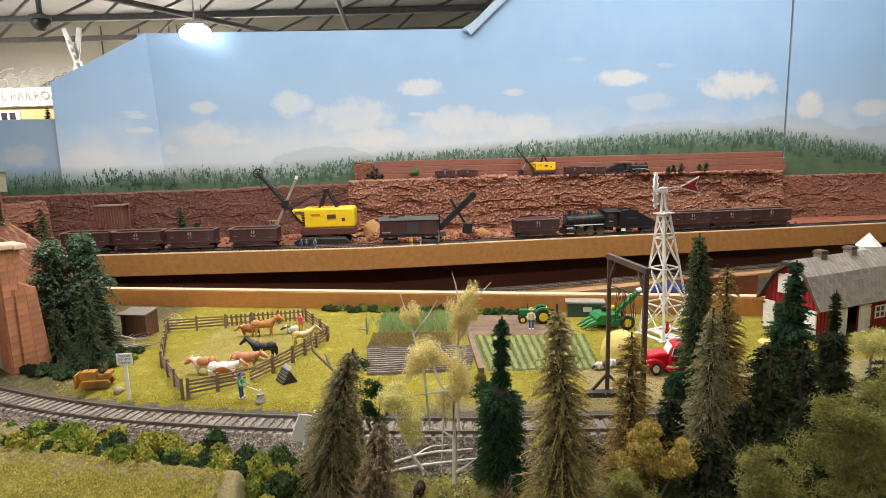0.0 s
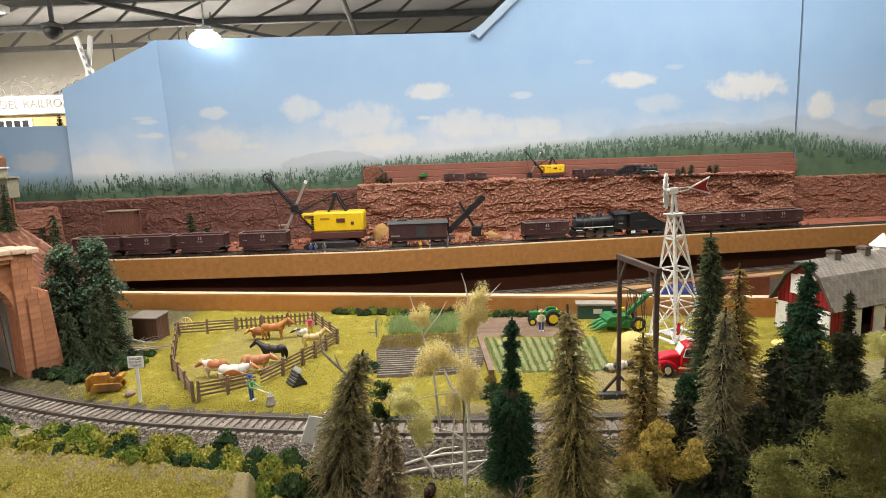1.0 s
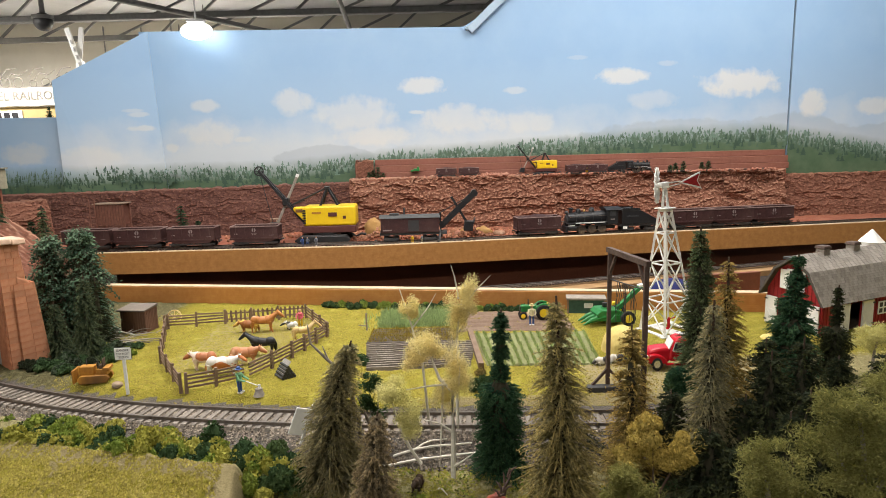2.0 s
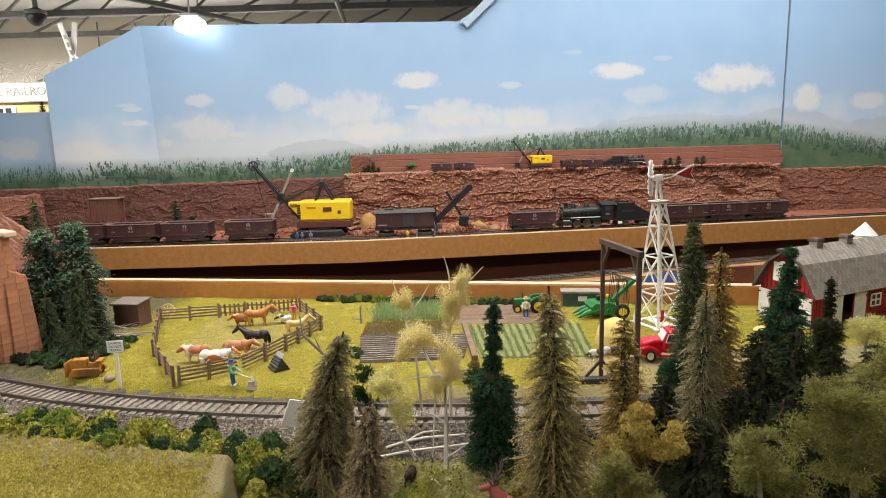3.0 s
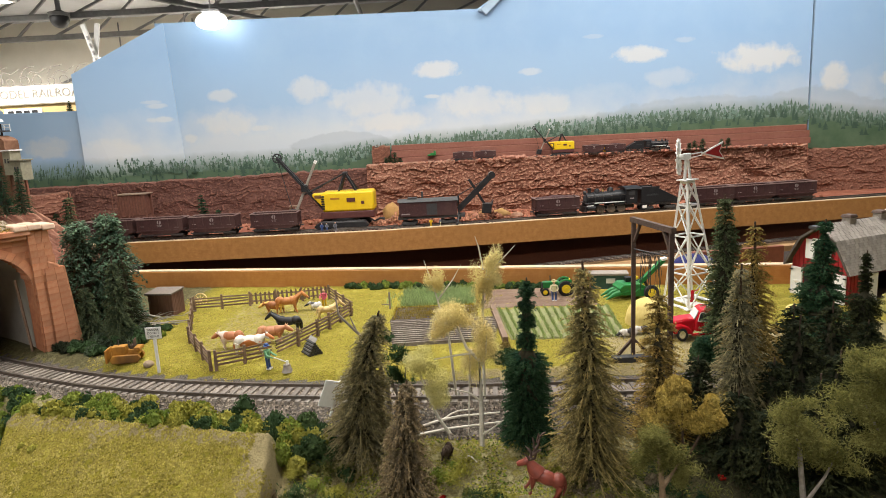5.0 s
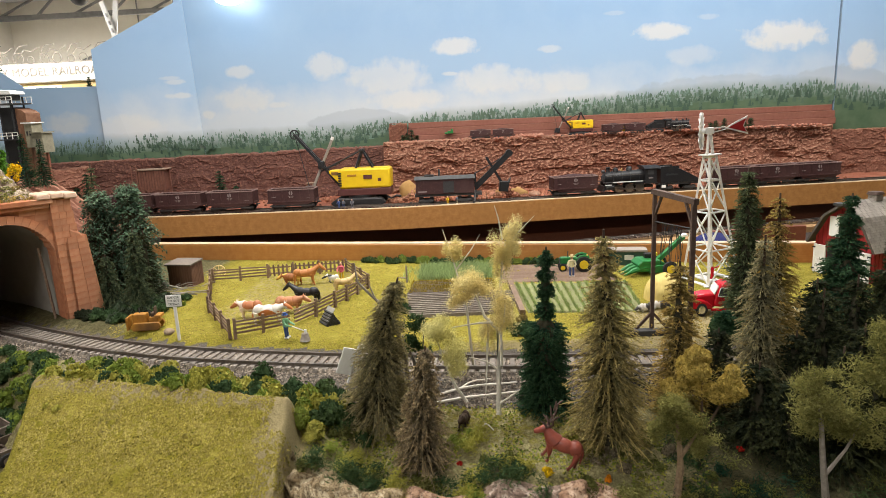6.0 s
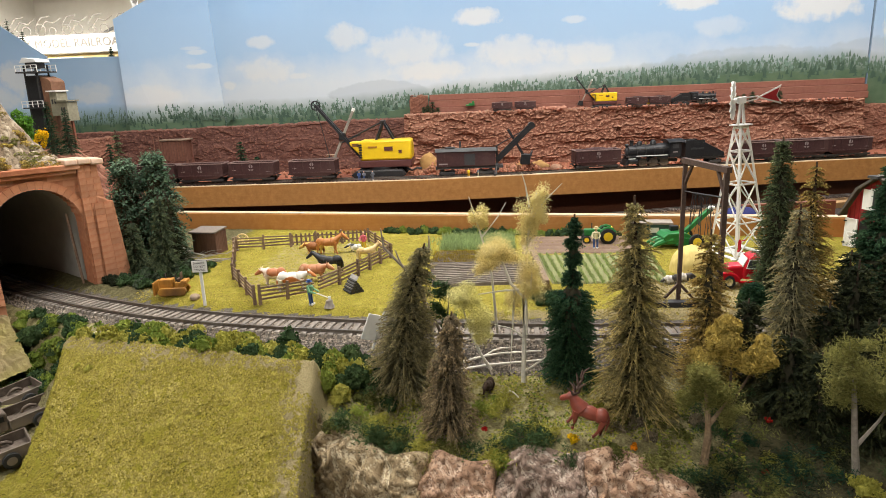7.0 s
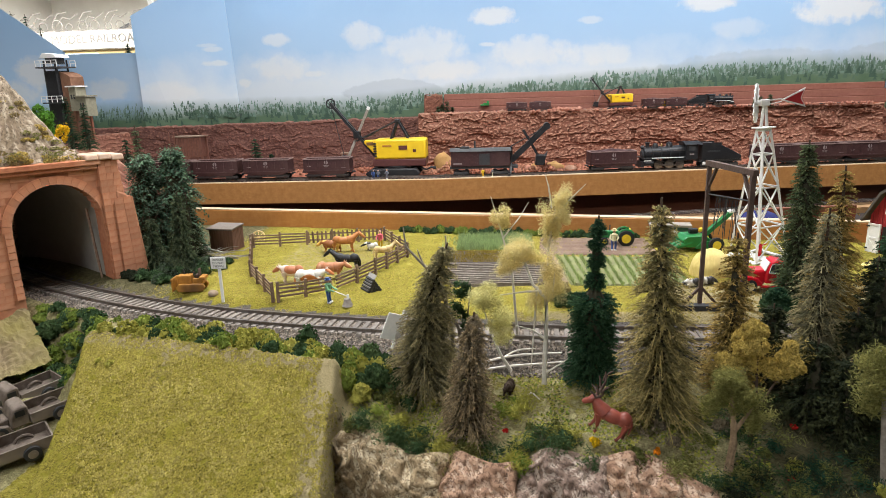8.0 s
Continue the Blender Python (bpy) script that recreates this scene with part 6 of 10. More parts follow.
def standing(x, y, turn, h, shirt, trousers, label, hat=None, reach=0.3, z=None, name="person_figurine"):
    """A plain doll: one mesh."""
    m = M()
    s = h / 0.037
    skin = mat("painted_skin_tone", (0.55, 0.32, 0.22), (0.5, 0.28, 0.19), scale=200)
    for k in (-1, 1):
        m.tube([(0.001 * s, k * 0.0026 * s, 0), (0, k * 0.0028 * s, 0.010 * s), (0, k * 0.0022 * s, 0.018 * s)], [0.0017 * s, 0.0018 * s, 0.0025 * s], 7, 1)
        m.box(0.0016 * s, k * 0.0026 * s, 0.001 * s, 0.006 * s, 0.0032 * s, 0.002 * s, 2)
        m.tube([(0, k * 0.0046 * s, 0.0275 * s), (0.003 * s, k * 0.0066 * s, 0.0215 * s), (0.003 * s + 0.008 * s * reach * 2, k * 0.0046 * s, 0.0185 * s)], [0.0017 * s, 0.0015 * s, 0.0012 * s], 6, 0)
    m.tube([(0, 0, 0.0165 * s), (0, 0, 0.022 * s), (0, 0, 0.0275 * s), (0, 0, 0.0295 * s)], [0.0042 * s, 0.004 * s, 0.0048 * s, 0.002 * s], 9, 0)
    m.ball((0.0004 * s, 0, 0.0328 * s), (0.0026 * s, 0.0024 * s, 0.0032 * s), 3, 10, 8)
    if hat:
        m.cyl((0, 0, 0.0343 * s), (0, 0, 0.0348 * s), 0.0048 * s, n=12, mi=4)
        m.cyl((0, 0, 0.0346 * s), (0, 0, 0.0375 * s), 0.003 * s, 0.0026 * s, 10, 4)
    return solo(name, m, [shirt, trousers, WHITE, skin, hat or BLACK], pose(x, y, gz(x, y) if z is None else z, 0, 0, turn), label, "figurine", "person figurines", smooth=60)


def paint(name, c):
    return mat(name, c, tuple(0.82 * v for v in c), None, 180, 0.5, 0.05)


P_GREEN, P_BLUE, P_PINK, P_YEL, P_CREAM, P_STRAW = paint("shirt_green", (0.16, 0.36, 0.19)), paint("denim_blue", (0.05, 0.10, 0.28)), paint("shirt_pink", (0.62, 0.12, 0.16)), paint("trousers_yellow", (0.78, 0.5, 0.02)), paint("shirt_cream", (0.72, 0.66, 0.42)), paint("straw_hat", (0.6, 0.48, 0.24))
standing(-0.272, 0.793, -12, 0.035, P_GREEN, P_BLUE, "farm figurine in green shirt and blue trousers by the stump", P_BLUE, 0.55)
standing(-0.257, 1.088, -100, 0.035, P_PINK, P_YEL, "figurine in pink shirt and yellow trousers in the pen")
standing(0.151, 1.066, -95, 0.038, P_CREAM, P_BLUE, "farm figurine with straw hat beside the tractor", P_STRAW, 0.1)

stump = thing("chopping_stump", pose(-0.2445, 0.785, gz(-0.2445, 0.785)), "grey chopping stump with an axe head in it", "stump")
part("log", M().tube([(0, 0, -0.001), (0, 0, 0.004), (0, 0, 0.009)], [0.0078, 0.0054, 0.0046], 12), BARK_G, stump)
part("axe", M().beam((-0.016, 0.0, 0.019), (0.001, 0, 0.012), 0.0009).box(0.001, 0, 0.0115, 0.003, 0.0012, 0.006), WHITE, stump, "pale axe")

wood = thing("woodpile", pose(-0.2245, 0.848, 0, 0, 0, -52) @ Matrix.Scale(0.70, 4), "dark split-wood pile under grey boards", "woodpile")
for i in range(5):
    for j in range(5 - i):
        part("log", M().cyl((-0.017 + rnd(-0.001, 0.001), -0.014 + 0.0062 * j + 0.0031 * i, 0.003 + 0.0052 * i), (0.017 + rnd(-0.001, 0.001), -0.014 + 0.0062 * j + 0.0031 * i, 0.003 + 0.0052 * i), 0.003, n=7), SOOT, wood)
for k in range(4):
    part("cover_board", M().box(-0.012 + 0.008 * k, -0.0125, 0.0155, 0.0076, 0.001, 0.031, T=None), mat("grey_cover_board", (0.42, 0.40, 0.37), (0.3, 0.28, 0.26), scale=260), wood, at=pose(0, -0.002, 0.001, -35, 0, 0))

# ---- shed, signs and yard things ----
shed = thing("farm_shed", pose(-0.546, 1.095, -0.001, 0, 0, -8) @ Matrix.Diagonal((0.80, 0.74, 0.92, 1)), "dark brown plank shed with a flat grey roof", "shed")
part("body", M().box(0, 0, 0.0225, 0.058, 0.05, 0.045), SHEDW, shed, bevel=0.0008)
for k in range(10):
    part("plank", M().box(-0.0263 + 0.00585 * k, -0.0253, 0.0225, 0.0053, 0.0009, 0.044), SHEDW, shed)
    if k < 8:
        part("plank", M().box(0.0293, -0.0215 + 0.0061 * k, 0.0225, 0.0009, 0.0055, 0.044), SHEDW, shed)
part("roof", M().box(0, -0.001, 0.0475, 0.066, 0.058, 0.0035), mat("grey_felt_roof", (0.20, 0.165, 0.135), (0.14, 0.115, 0.095), scale=200, rough=0.9), shed, "worn grey roof slab", bevel=0.0007, at=pose(0, 0, 0, 3, 0, 0))


def notice(x, y, turn):
    sign = thing("notice_sign", pose(x, y, gz(x, y), 0, 0, turn), "white post with a black-lettered warning board by the track", "sign")
    part("post", M().box(0, 0.0012, 0.027, 0.0042, 0.0022, 0.058), WHITE, sign, bevel=0.0004)
    part("board", M().box(0, 0, 0.058, 0.0215, 0.0018, 0.0165), WHITE, sign, bevel=0.0004)
    part("border", M().box(0, 0.0001, 0.058, 0.0222, 0.0012, 0.0172), BLACK, sign, bevel=0.0004)
    for k, word in enumerate(("DANGER", "DO NOT", "TRESPASS")):
        writing(word, 0.0044, pose(0, -0.0010, 0.0627 - 0.0048 * k), SOOT, sign, "lettering", 0.0001, 0.9 if k < 2 else 0.8)
    return sign


notice(-0.431, 0.812, 4)
ws = thing("trackside_marker", pose(-0.166, 0.664, gz(-0.166, 0.664) + 0.012, 4, 22, 34) @ Matrix.Scale(0.86, 4), "plain white trackside marker board leaning on its post", "marker")
part("board", M().box(-0.010, 0, 0.030, 0.020, 0.002, 0.036), WHITE, ws, bevel=0.0004)
part("wing", M().box(0.008, 0, 0.035, 0.016, 0.002, 0.040), WHITE, ws, bevel=0.0004, at=pose(0, 0, 0, 0, 0, 34))
part("post", M().box(0.004, 0.0036, 0.016, 0.003, 0.0022, 0.034), WHITE, ws, bevel=0.0003)
part("arm", M().beam((-0.006, -0.002, 0.036), (0.022, 0.001, 0.046), 0.0014), BARK_G, ws)

# Yellow crawler by the trees.
OCHRE = mat("worn_orange_yellow_paint", (0.46, 0.21, 0.024), (0.30, 0.13, 0.018), (0.12, 0.06, 0.022), 130, 0.6, 0.3, stain=0.75)
doz = thing("crawler_tractor", pose(-0.490, 0.845, 0.0, 0, 0, 8) @ Matrix.Diagonal((0.76, 0.9, 1.2, 1)), "worn orange-yellow toy crawler tractor in the grass", "crawler tractor")
part("body", M().box(-0.012, 0, 0.0145, 0.026, 0.014, 0.012).box(0.014, 0, 0.0125, 0.018, 0.016, 0.008), OCHRE, doz, bevel=0.001)
for s in (-1, 1):
    part("track_frame", M().prism([(-0.024, 0.001), (0.022, 0.001), (0.027, 0.006), (0.024, 0.0105), (-0.022, 0.0105), (-0.028, 0.006)], s * 0.0095 - 0.003, s * 0.0095 + 0.003, "y"), OCHRE, doz, "caked crawler track", bevel=0.0008)
part("seat", M().box(0.012, 0, 0.0185, 0.007, 0.011, 0.005).box(0.016, 0, 0.0235, 0.002, 0.011, 0.009), BARK_B, doz, "dark driver's seat", bevel=0.0007)
part("fender", M().box(0.022, 0.0, 0.0165, 0.011, 0.019, 0.004), OCHRE, doz, bevel=0.0007)
part("blade", M().box(-0.0335, 0, 0.010, 0.003, 0.026, 0.016), OCHRE, doz, bevel=0.0006)
part("lever", M().cyl((0.006, 0.003, 0.017), (0.0045, 0.003, 0.025), 0.0006, n=6).cyl((0.006, -0.003, 0.017), (0.0045, -0.003, 0.025), 0.0006, n=6), SOOT, doz)
part("exhaust", M().cyl((-0.014, 0.002, 0.02), (-0.014, 0.002, 0.027), 0.0009, n=8), SOOT, doz)
solo("field_stone", M().ball((0, 0, 0.003), (0.008, 0.006, 0.0055), 0, 10, 7), TANROCK, pose(-0.452, 0.828, -0.002), "rounded tan stone beside the sign", "stone", smooth=60)

# Yellow wagon wheel leaning behind the pen.
wh = thing("wagon_wheel", pose(-0.508, 1.150, 0.008, 72, 0, 6) @ Matrix.Scale(0.85, 4), "pale yellow wagon wheel leaning against the edge board", "wheel")
part("rim", M().tube([(0.0145 * math.cos(a * math.pi / 12), 0.0145 * math.sin(a * math.pi / 12), 0) for a in range(25)], [0.0014] * 25, 6), CREAM_H, wh)
part("hub", M().cyl((0, 0, -0.002), (0, 0, 0.002), 0.0028, n=10), CREAM_H, wh)
for k in range(8):
    part("spoke", M().cyl((0, 0, 0), (0.014 * math.cos(k * math.pi / 4), 0.014 * math.sin(k * math.pi / 4), 0), 0.0007, n=6), CREAM_H, wh)

# ---- windmill ----
mill = thing("windmill", pose(0.368, 1.015, 0, 0, -2.6, 0) @ pose(0, 0, 0, 0, 0, 22), "bare silvery farm windmill with a red tail vane", "windmill")
HB, HT, ZT = 0.030, 0.0062, 0.205
for sx in (-1, 1):
    for sy in (-1, 1):
        part("leg", M().beam((sx * HB, sy * HB, 0.0), (sx * HT, sy * HT, ZT), 0.0034), SILVER, mill)
lv = [0.055, 0.115, 0.165]
for i, z in enumerate([0.0] + lv + [ZT - 0.004]):
    w = HB + (HT - HB) * z / ZT
    if i:
        for a, b in (((-w, -w), (w, -w)), ((w, -w), (w, w)), ((w, w), (-w, w)), ((-w, w), (-w, -w))):
            part("girt", M().beam((*a, z), (*b, z), 0.0022), SILVER, mill)
zs = [0.0] + lv + [ZT - 0.006]
for z0, z1 in zip(zs, zs[1:]):
    a, b = HB + (HT - HB) * z0 / ZT, HB + (HT - HB) * z1 / ZT
    for q in range(4):
        R = pose(0, 0, 0, 0, 0, 90 * q)
        for s in (-1, 1):
            part("cross_brace", M().beam(R @ Vector((-s * a, -a, z0 + 0.002)), R @ Vector((s * b, -b, z1)), 0.0017), SILVER, mill)
part("base_frame", M().box(0, -HB, 0.0015, 0.075, 0.007, 0.003).box(0, HB, 0.0015, 0.075, 0.007, 0.003).box(-HB, 0, 0.0016, 0.007, 0.067, 0.0028).box(HB, 0, 0.0016, 0.007, 0.067, 0.0028).box(0, 0, 0.0012, 0.02, 0.06, 0.002), SILVER, mill, bevel=0.0004)
part("platform", M().box(0, 0, ZT, 0.024, 0.024, 0.0018), SILVER, mill, bevel=0.0003)
part("mast", M().prism([(-0.007, ZT), (-0.004, ZT), (-0.0015, ZT + 0.028), (0.0015, ZT + 0.028), (0.004, ZT), (0.007, ZT), (0.0025, ZT + 0.036), (-0.0025, ZT + 0.036)], -0.002, 0.002, "y"), SILVER, mill)
head = part("gearbox", M().box(0, 0, ZT + 0.037, 0.012, 0.008, 0.010), SILVER, mill, bevel=0.001, at=pose(0, 0, 0, 0, 0, -22) @ pose(0, 0, 0, 0, 0, 0))
rotor = part("rotor", M().cyl((-0.014, 0, ZT + 0.037), (-0.006, 0, ZT + 0.037), 0.004, n=12), SILVER, mill, "many-bladed silvery wheel", at=pose(0, 0, 0, 0, 0, -48))
for k in range(14):
    a = 2 * math.pi * k / 14
    m = M().box(0, 0, 0.0185, 0.0010, 0.0078, 0.021, T=None)
    part("blade", m, SILVER, rotor, at=pose(-0.012, 0, ZT + 0.037, math.degrees(a), 0, 0) @ pose(0, 0, 0, 0, 0, 24))
for r in (0.012, 0.0265):
    part("ring", M().tube([(-0.012, r * math.cos(k * math.pi / 14), ZT + 0.037 + r * math.sin(k * math.pi / 14)) for k in range(29)], [0.0007] * 29, 5), SILVER, rotor)
R = pose(0, 0, 0, 0, 0, -14)
part("tail_boom", M().beam((0.005, 0, ZT + 0.040), (0.026, 0, ZT + 0.041), 0.0016).beam((0.005, 0, ZT + 0.034), (0.026, 0, ZT + 0.037), 0.0014), SILVER, mill, at=R)
vane = [(0.024, ZT + 0.039), (0.061, ZT + 0.055), (0.055, ZT + 0.040), (0.063, ZT + 0.026)]
tail = part("tail_vane", M().prism(vane, -0.0008, 0.0008, "y"), SILVER, mill, at=R)
c = (0.0495, ZT + 0.0402)
part("vane_panel", M().prism([(c[0] + (u - c[0]) * 0.78, c[1] + (v - c[1]) * 0.74) for u, v in vane], -0.0012, 0.0012, "y"), RED, tail, "red painted vane panel")
solo("red_pump", M().cyl((0, 0, 0), (0, 0, 0.014), 0.0024, n=10).cyl((0, 0, 0.014), (0, 0, 0.020), 0.0030, 0.0016, 10).beam((0, 0, 0.017), (0.010, 0, 0.020), 0.0013).box(0, 0, 0.001, 0.008, 0.008, 0.002), CARRED, pose(0.372, 1.018, 0.002), "small red hand pump inside the windmill", "pump")

# ---- haystack, telltale frame ----
HAY = mat("pale_yellow_hay", (0.70, 0.56, 0.20), (0.58, 0.44, 0.13), (0.78, 0.66, 0.3), 300, 0.9, 0.5, 0.001, stretch=(1, 1, 0.2))
m = M()
m.grid(lambda u, v: ((0.030 * math.cos(2 * math.pi * u) * (1 - 0.55 * v ** 2.4) * (1 - v ** 9)) * (1 + 0.06 * noise.noise((u * 9, v * 4, 1))), (0.026 * math.sin(2 * math.pi * u) * (1 - 0.5 * v ** 2.4) * (1 - v ** 9)) * (1 + 0.06 * noise.noise((u * 9, v * 4, 4))), 0.041 * v), 40, 20)
solo("haystack", m, HAY, pose(0.268, 0.925, -0.001), "pale yellow rounded haystack on the farmyard grass", "haystack", smooth=60)

tell = thing("telltale_frame", pose(0, 0, 0), "dark timber telltale frame with hanging cords beside the track", "telltale")
p1, p2 = Vector((0.208, 0.775, 0)), Vector((0.2245, 0.684, 0))
part("post", M().beam(p1 + Vector((0, 0, -0.004)), p1 + Vector((0, 0, 0.18)), 0.0046), TIMBER, tell)
part("post", M().beam(p2 + Vector((0, 0, -0.02)), p2 + Vector((0, 0, 0.18)), 0.0050), TIMBER, tell)
part("crossbeam", M().beam(p1 + Vector((-0.001, 0.004, 0.182)), p2 + Vector((0.001, -0.004, 0.182)), 0.0062), TIMBER, tell)
part("tie_rod", M().cyl(p1 + Vector((0, 0, 0.145)), p2 + Vector((0, 0, 0.152)), 0.0008, n=6), SOOT, tell)
for a, b in ((p1, p2), (p2, p1)):
    part("knee_brace", M().beam(a + Vector((0, 0, 0.152)), a.lerp(b, 0.2) + Vector((0, 0, 0.18)), 0.003), TIMBER, tell)
for s in (-1, 1):
    part("foot_brace", M().beam(p1 + Vector((s * 0.024, -0.002, 0.002)), p1 + Vector((0, 0, 0.028)), 0.0032), TIMBER, tell)
part("foot_beam", M().box(p1.x - 0.003, p1.y - 0.006, 0.003, 0.05, 0.012, 0.008), SOOT, tell, bevel=0.0006)
rng = random.Random(3)
for k in range(16):
    q = p1.lerp(p2, 0.25 + 0.5 * k / 16)
    ln = rng.uniform(0.035, 0.05)
    part("cord", M().tube([q + Vector((0, 0, 0.1475)), q + Vector((rng.gauss(0, 0.002), rng.gauss(0, 0.002), 0.1475 - ln * 0.5)), q + Vector((rng.gauss(0, 0.003), rng.gauss(0, 0.003), 0.1475 - ln))], [0.0004] * 3, 4), SOOT, tell)

# ---- barn ----
barn = thing("barn", pose(0.594, 0.966, -0.001, 0, 0, 23.5), "red gambrel barn with white doors and grey shingles", "barn")
BL, BW = 0.235, 0.100
GAB = [(0, 0), (0, 0.060), (0.021, 0.097), (0.05, 0.118), (0.079, 0.097), (BW, 0.060), (BW, 0)]
part("wall", M().prism(GAB, 0.0, 0.0025, "x"), RED, barn)
part("wall", M().prism(GAB, BL - 0.0025, BL, "x"), RED, barn)
# Near side wall with a real doorway.
part("wall", M().box(0.0325, 0.00125, 0.030, 0.065 - 0.005, 0.0025, 0.060).box(0.164, 0.00125, 0.030, 0.137, 0.0025, 0.060).box(0.079, 0.00125, 0.0535, 0.033, 0.0025, 0.013), RED, barn)
part("wall", M().box(BL / 2, BW - 0.00125, 0.030, BL - 0.005, 0.0025, 0.060), RED, barn)
part("inner_floor", M().box(BL / 2, BW / 2, 0.001, BL - 0.006, BW - 0.006, 0.002), BARK_B, barn)
GROOVE = mat("dark_barn_batten", (0.24, 0.014, 0.017), (0.18, 0.01, 0.012), scale=200)
for k in range(13):
    y = 0.004 + 0.0076 * k
    top = 0.060 + min(y, BW - y) * 1.76 if min(y, BW - y) < 0.021 else 0.097 + (min(y, BW - y) - 0.021) * 0.72
    part("batten", M().box(-0.0004, y, top / 2, 0.0009, 0.0009, top - 0.004), GROOVE, barn)
for k in range(29):
    x = 0.004 + 0.008 * k
    if not 0.061 < x < 0.097:
        part("batten", M().box(x, -0.0004, 0.029, 0.0009, 0.0009, 0.056), GROOVE, barn)


def barn_door(w, h, at, flip=1):
    d = part("door", M().box(w / 2, -0.001, h / 2, w, 0.002, h), WHITE, barn, "white barn door with cross braces", bevel=0.0003, at=at)
    for x in (0.0013, w - 0.0013):
        part("stile", M().box(x, -0.0024, h / 2, 0.0026, 0.001, h), WHITE, d)
    for z in (0.0013, h / 2, h - 0.0013):
        part("rail", M().box(w / 2, -0.0026, z, w - 0.005, 0.001, 0.0026), WHITE, d)
    for s in (0, 1):
        part("brace", M().beam((0.003 if s else w - 0.003, -0.0024, 0.003), (w - 0.003 if s else 0.003, -0.0024, h / 2 - 0.002), 0.0009, 0.002), WHITE, d)
    for z in (0.006, h - 0.005):
        part("hinge", M().box(0.001 if flip > 0 else w - 0.001, -0.0036, z, 0.005, 0.0012, 0.0022), BLACK, d)
    return d


barn_door(0.026, 0.046, pose(0.037, -0.0006, 0.001))
barn_door(0.026, 0.046, pose(0.0955, -0.0006, 0.001), -1)
GE = pose(-0.0012, 0, 0, 0, 0, -90)
barn_door(0.021, 0.047, GE @ pose(-0.099, -0.0006, 0.001) @ pose(0, 0, 0))
barn_door(0.021, 0.047, GE @ pose(-0.0235, -0.0006, 0.001), -1)
# Black panel on the wall stands in for the unlit inside.
part("doorway", M().box(-0.0004, 0.0505, 0.023, 0.0012, 0.052, 0.044), BLACK, barn, "black panel for the dark inside of the open doorway")
win = part("window", M().box(0.012, -0.0005, 0.016, 0.028, 0.001, 0.034), SOOT, barn, "dark loft window with white frame", at=GE @ pose(-0.058, -0.0008, 0.066))
for b in ((0.012, 0.0005, 0.033), (0.012, 0.0325, 0.033)):
    part("frame", M().box(b[0], -0.0014, b[1], b[2], 0.0016, 0.003), WHITE, win)
for x in (-0.0015, 0.0265):
    part("frame", M().box(x, -0.0014, 0.0165, 0.003, 0.0016, 0.034), WHITE, win)
part("shutter", M().box(-0.009, -0.002, 0.016, 0.0135, 0.0016, 0.032), WHITE, win, "open white shutter", bevel=0.0003)
sw = part("window", M().box(0, 0, 0, 0.024, 0.001, 0.02), SOOT, barn, "small side window with white frame", at=pose(0.148, -0.0012, 0.03))
for x in (-0.012, 0, 0.012):
    part("frame", M().box(x, -0.001, 0, 0.002, 0.0014, 0.022), WHITE, sw)
for z in (-0.01, 0, 0.01):
    part("frame", M().box(0, -0.0011, z, 0.026, 0.0014, 0.002), WHITE, sw)
EDGE = [(-0.009, 0.051), (0.0185, 0.1005), (0.05, 0.1225), (0.0815, 0.1005), (BW + 0.009, 0.051)]
roof_mat = mat("grey_roof_boards", (0.10, 0.085, 0.072), (0.07, 0.06, 0.05), scale=160, rough=0.85)
roof = part("roof", M().prism(EDGE + [(BW + 0.006, 0.050), (0.079, 0.097), (0.05, 0.1185), (0.021, 0.097), (-0.006, 0.050)], -0.012, BL + 0.01, "x"), roof_mat, barn, "grey shingled gambrel roof")
sh = M().box(0, 0, 0, 1, 1, 1).mesh("shingle", SHINGLE, 0)
rng = random.Random(21)
for (y0, z0), (y1, z1), rows in ((EDGE[0], EDGE[1], 7), (EDGE[1], EDGE[2], 4)):
    ang = math.degrees(math.atan2(z1 - z0, y1 - y0))
    ln = math.hypot(y1 - y0, z1 - z0) / rows
    for r in range(rows):
        x = -0.012 + (r % 2) * -0.005
        while x < BL + 0.008:
            w = rng.uniform(0.0098, 0.0108)
            a, b = max(x, -0.0125), min(x + w, BL + 0.0105)
            if b - a > 0.002:
                t = (r + 0.5) / rows
                part("shingle", sh, None, roof, at=pose((a + b) / 2, y0 + (y1 - y0) * t, z0 + (z1 - z0) * t, ang, 0, 0) @ pose(0, 0, 0.0012, 3.2, 0, 0) @ Matrix.Diagonal((b - a - 0.0009, ln * 1.08, 0.0014, 1)))
            x += w
for x in (0.062, 0.137):
    v = part("roof_vent", M().box(x, 0.05, 0.1245, 0.015, 0.015, 0.012), BARK_G, barn, "brown wooden roof vent", bevel=0.0008)
    part("vent_cap", M().box(x, 0.05, 0.132, 0.019, 0.019, 0.005, taper=0.8), TIMBER, v, bevel=0.0008)
part("hay_hood", M().box(-0.014, 0.05, 0.1205, 0.014, 0.016, 0.004), SOOT, barn)
solo("barnyard_straw", M().ball((0, 0, 0), (0.016, 0.013, 0.006), 0, 12, 6), HAY, pose(0.515, 0.965, 0.0), "heap of yellow straw by the barn door", "straw heap", smooth=60)

silo = thing("silo", pose(0.822, 1.2, -0.004), "white octagonal silo behind the barn", "silo")
part("wall", M().cyl((0, 0, 0), (0, 0, 0.114), 0.0215, n=8), WHITE, silo)
part("roof", M().cyl((0, 0, 0.113), (0, 0, 0.137), 0.0228, 0.001, 8), WHITE, silo)

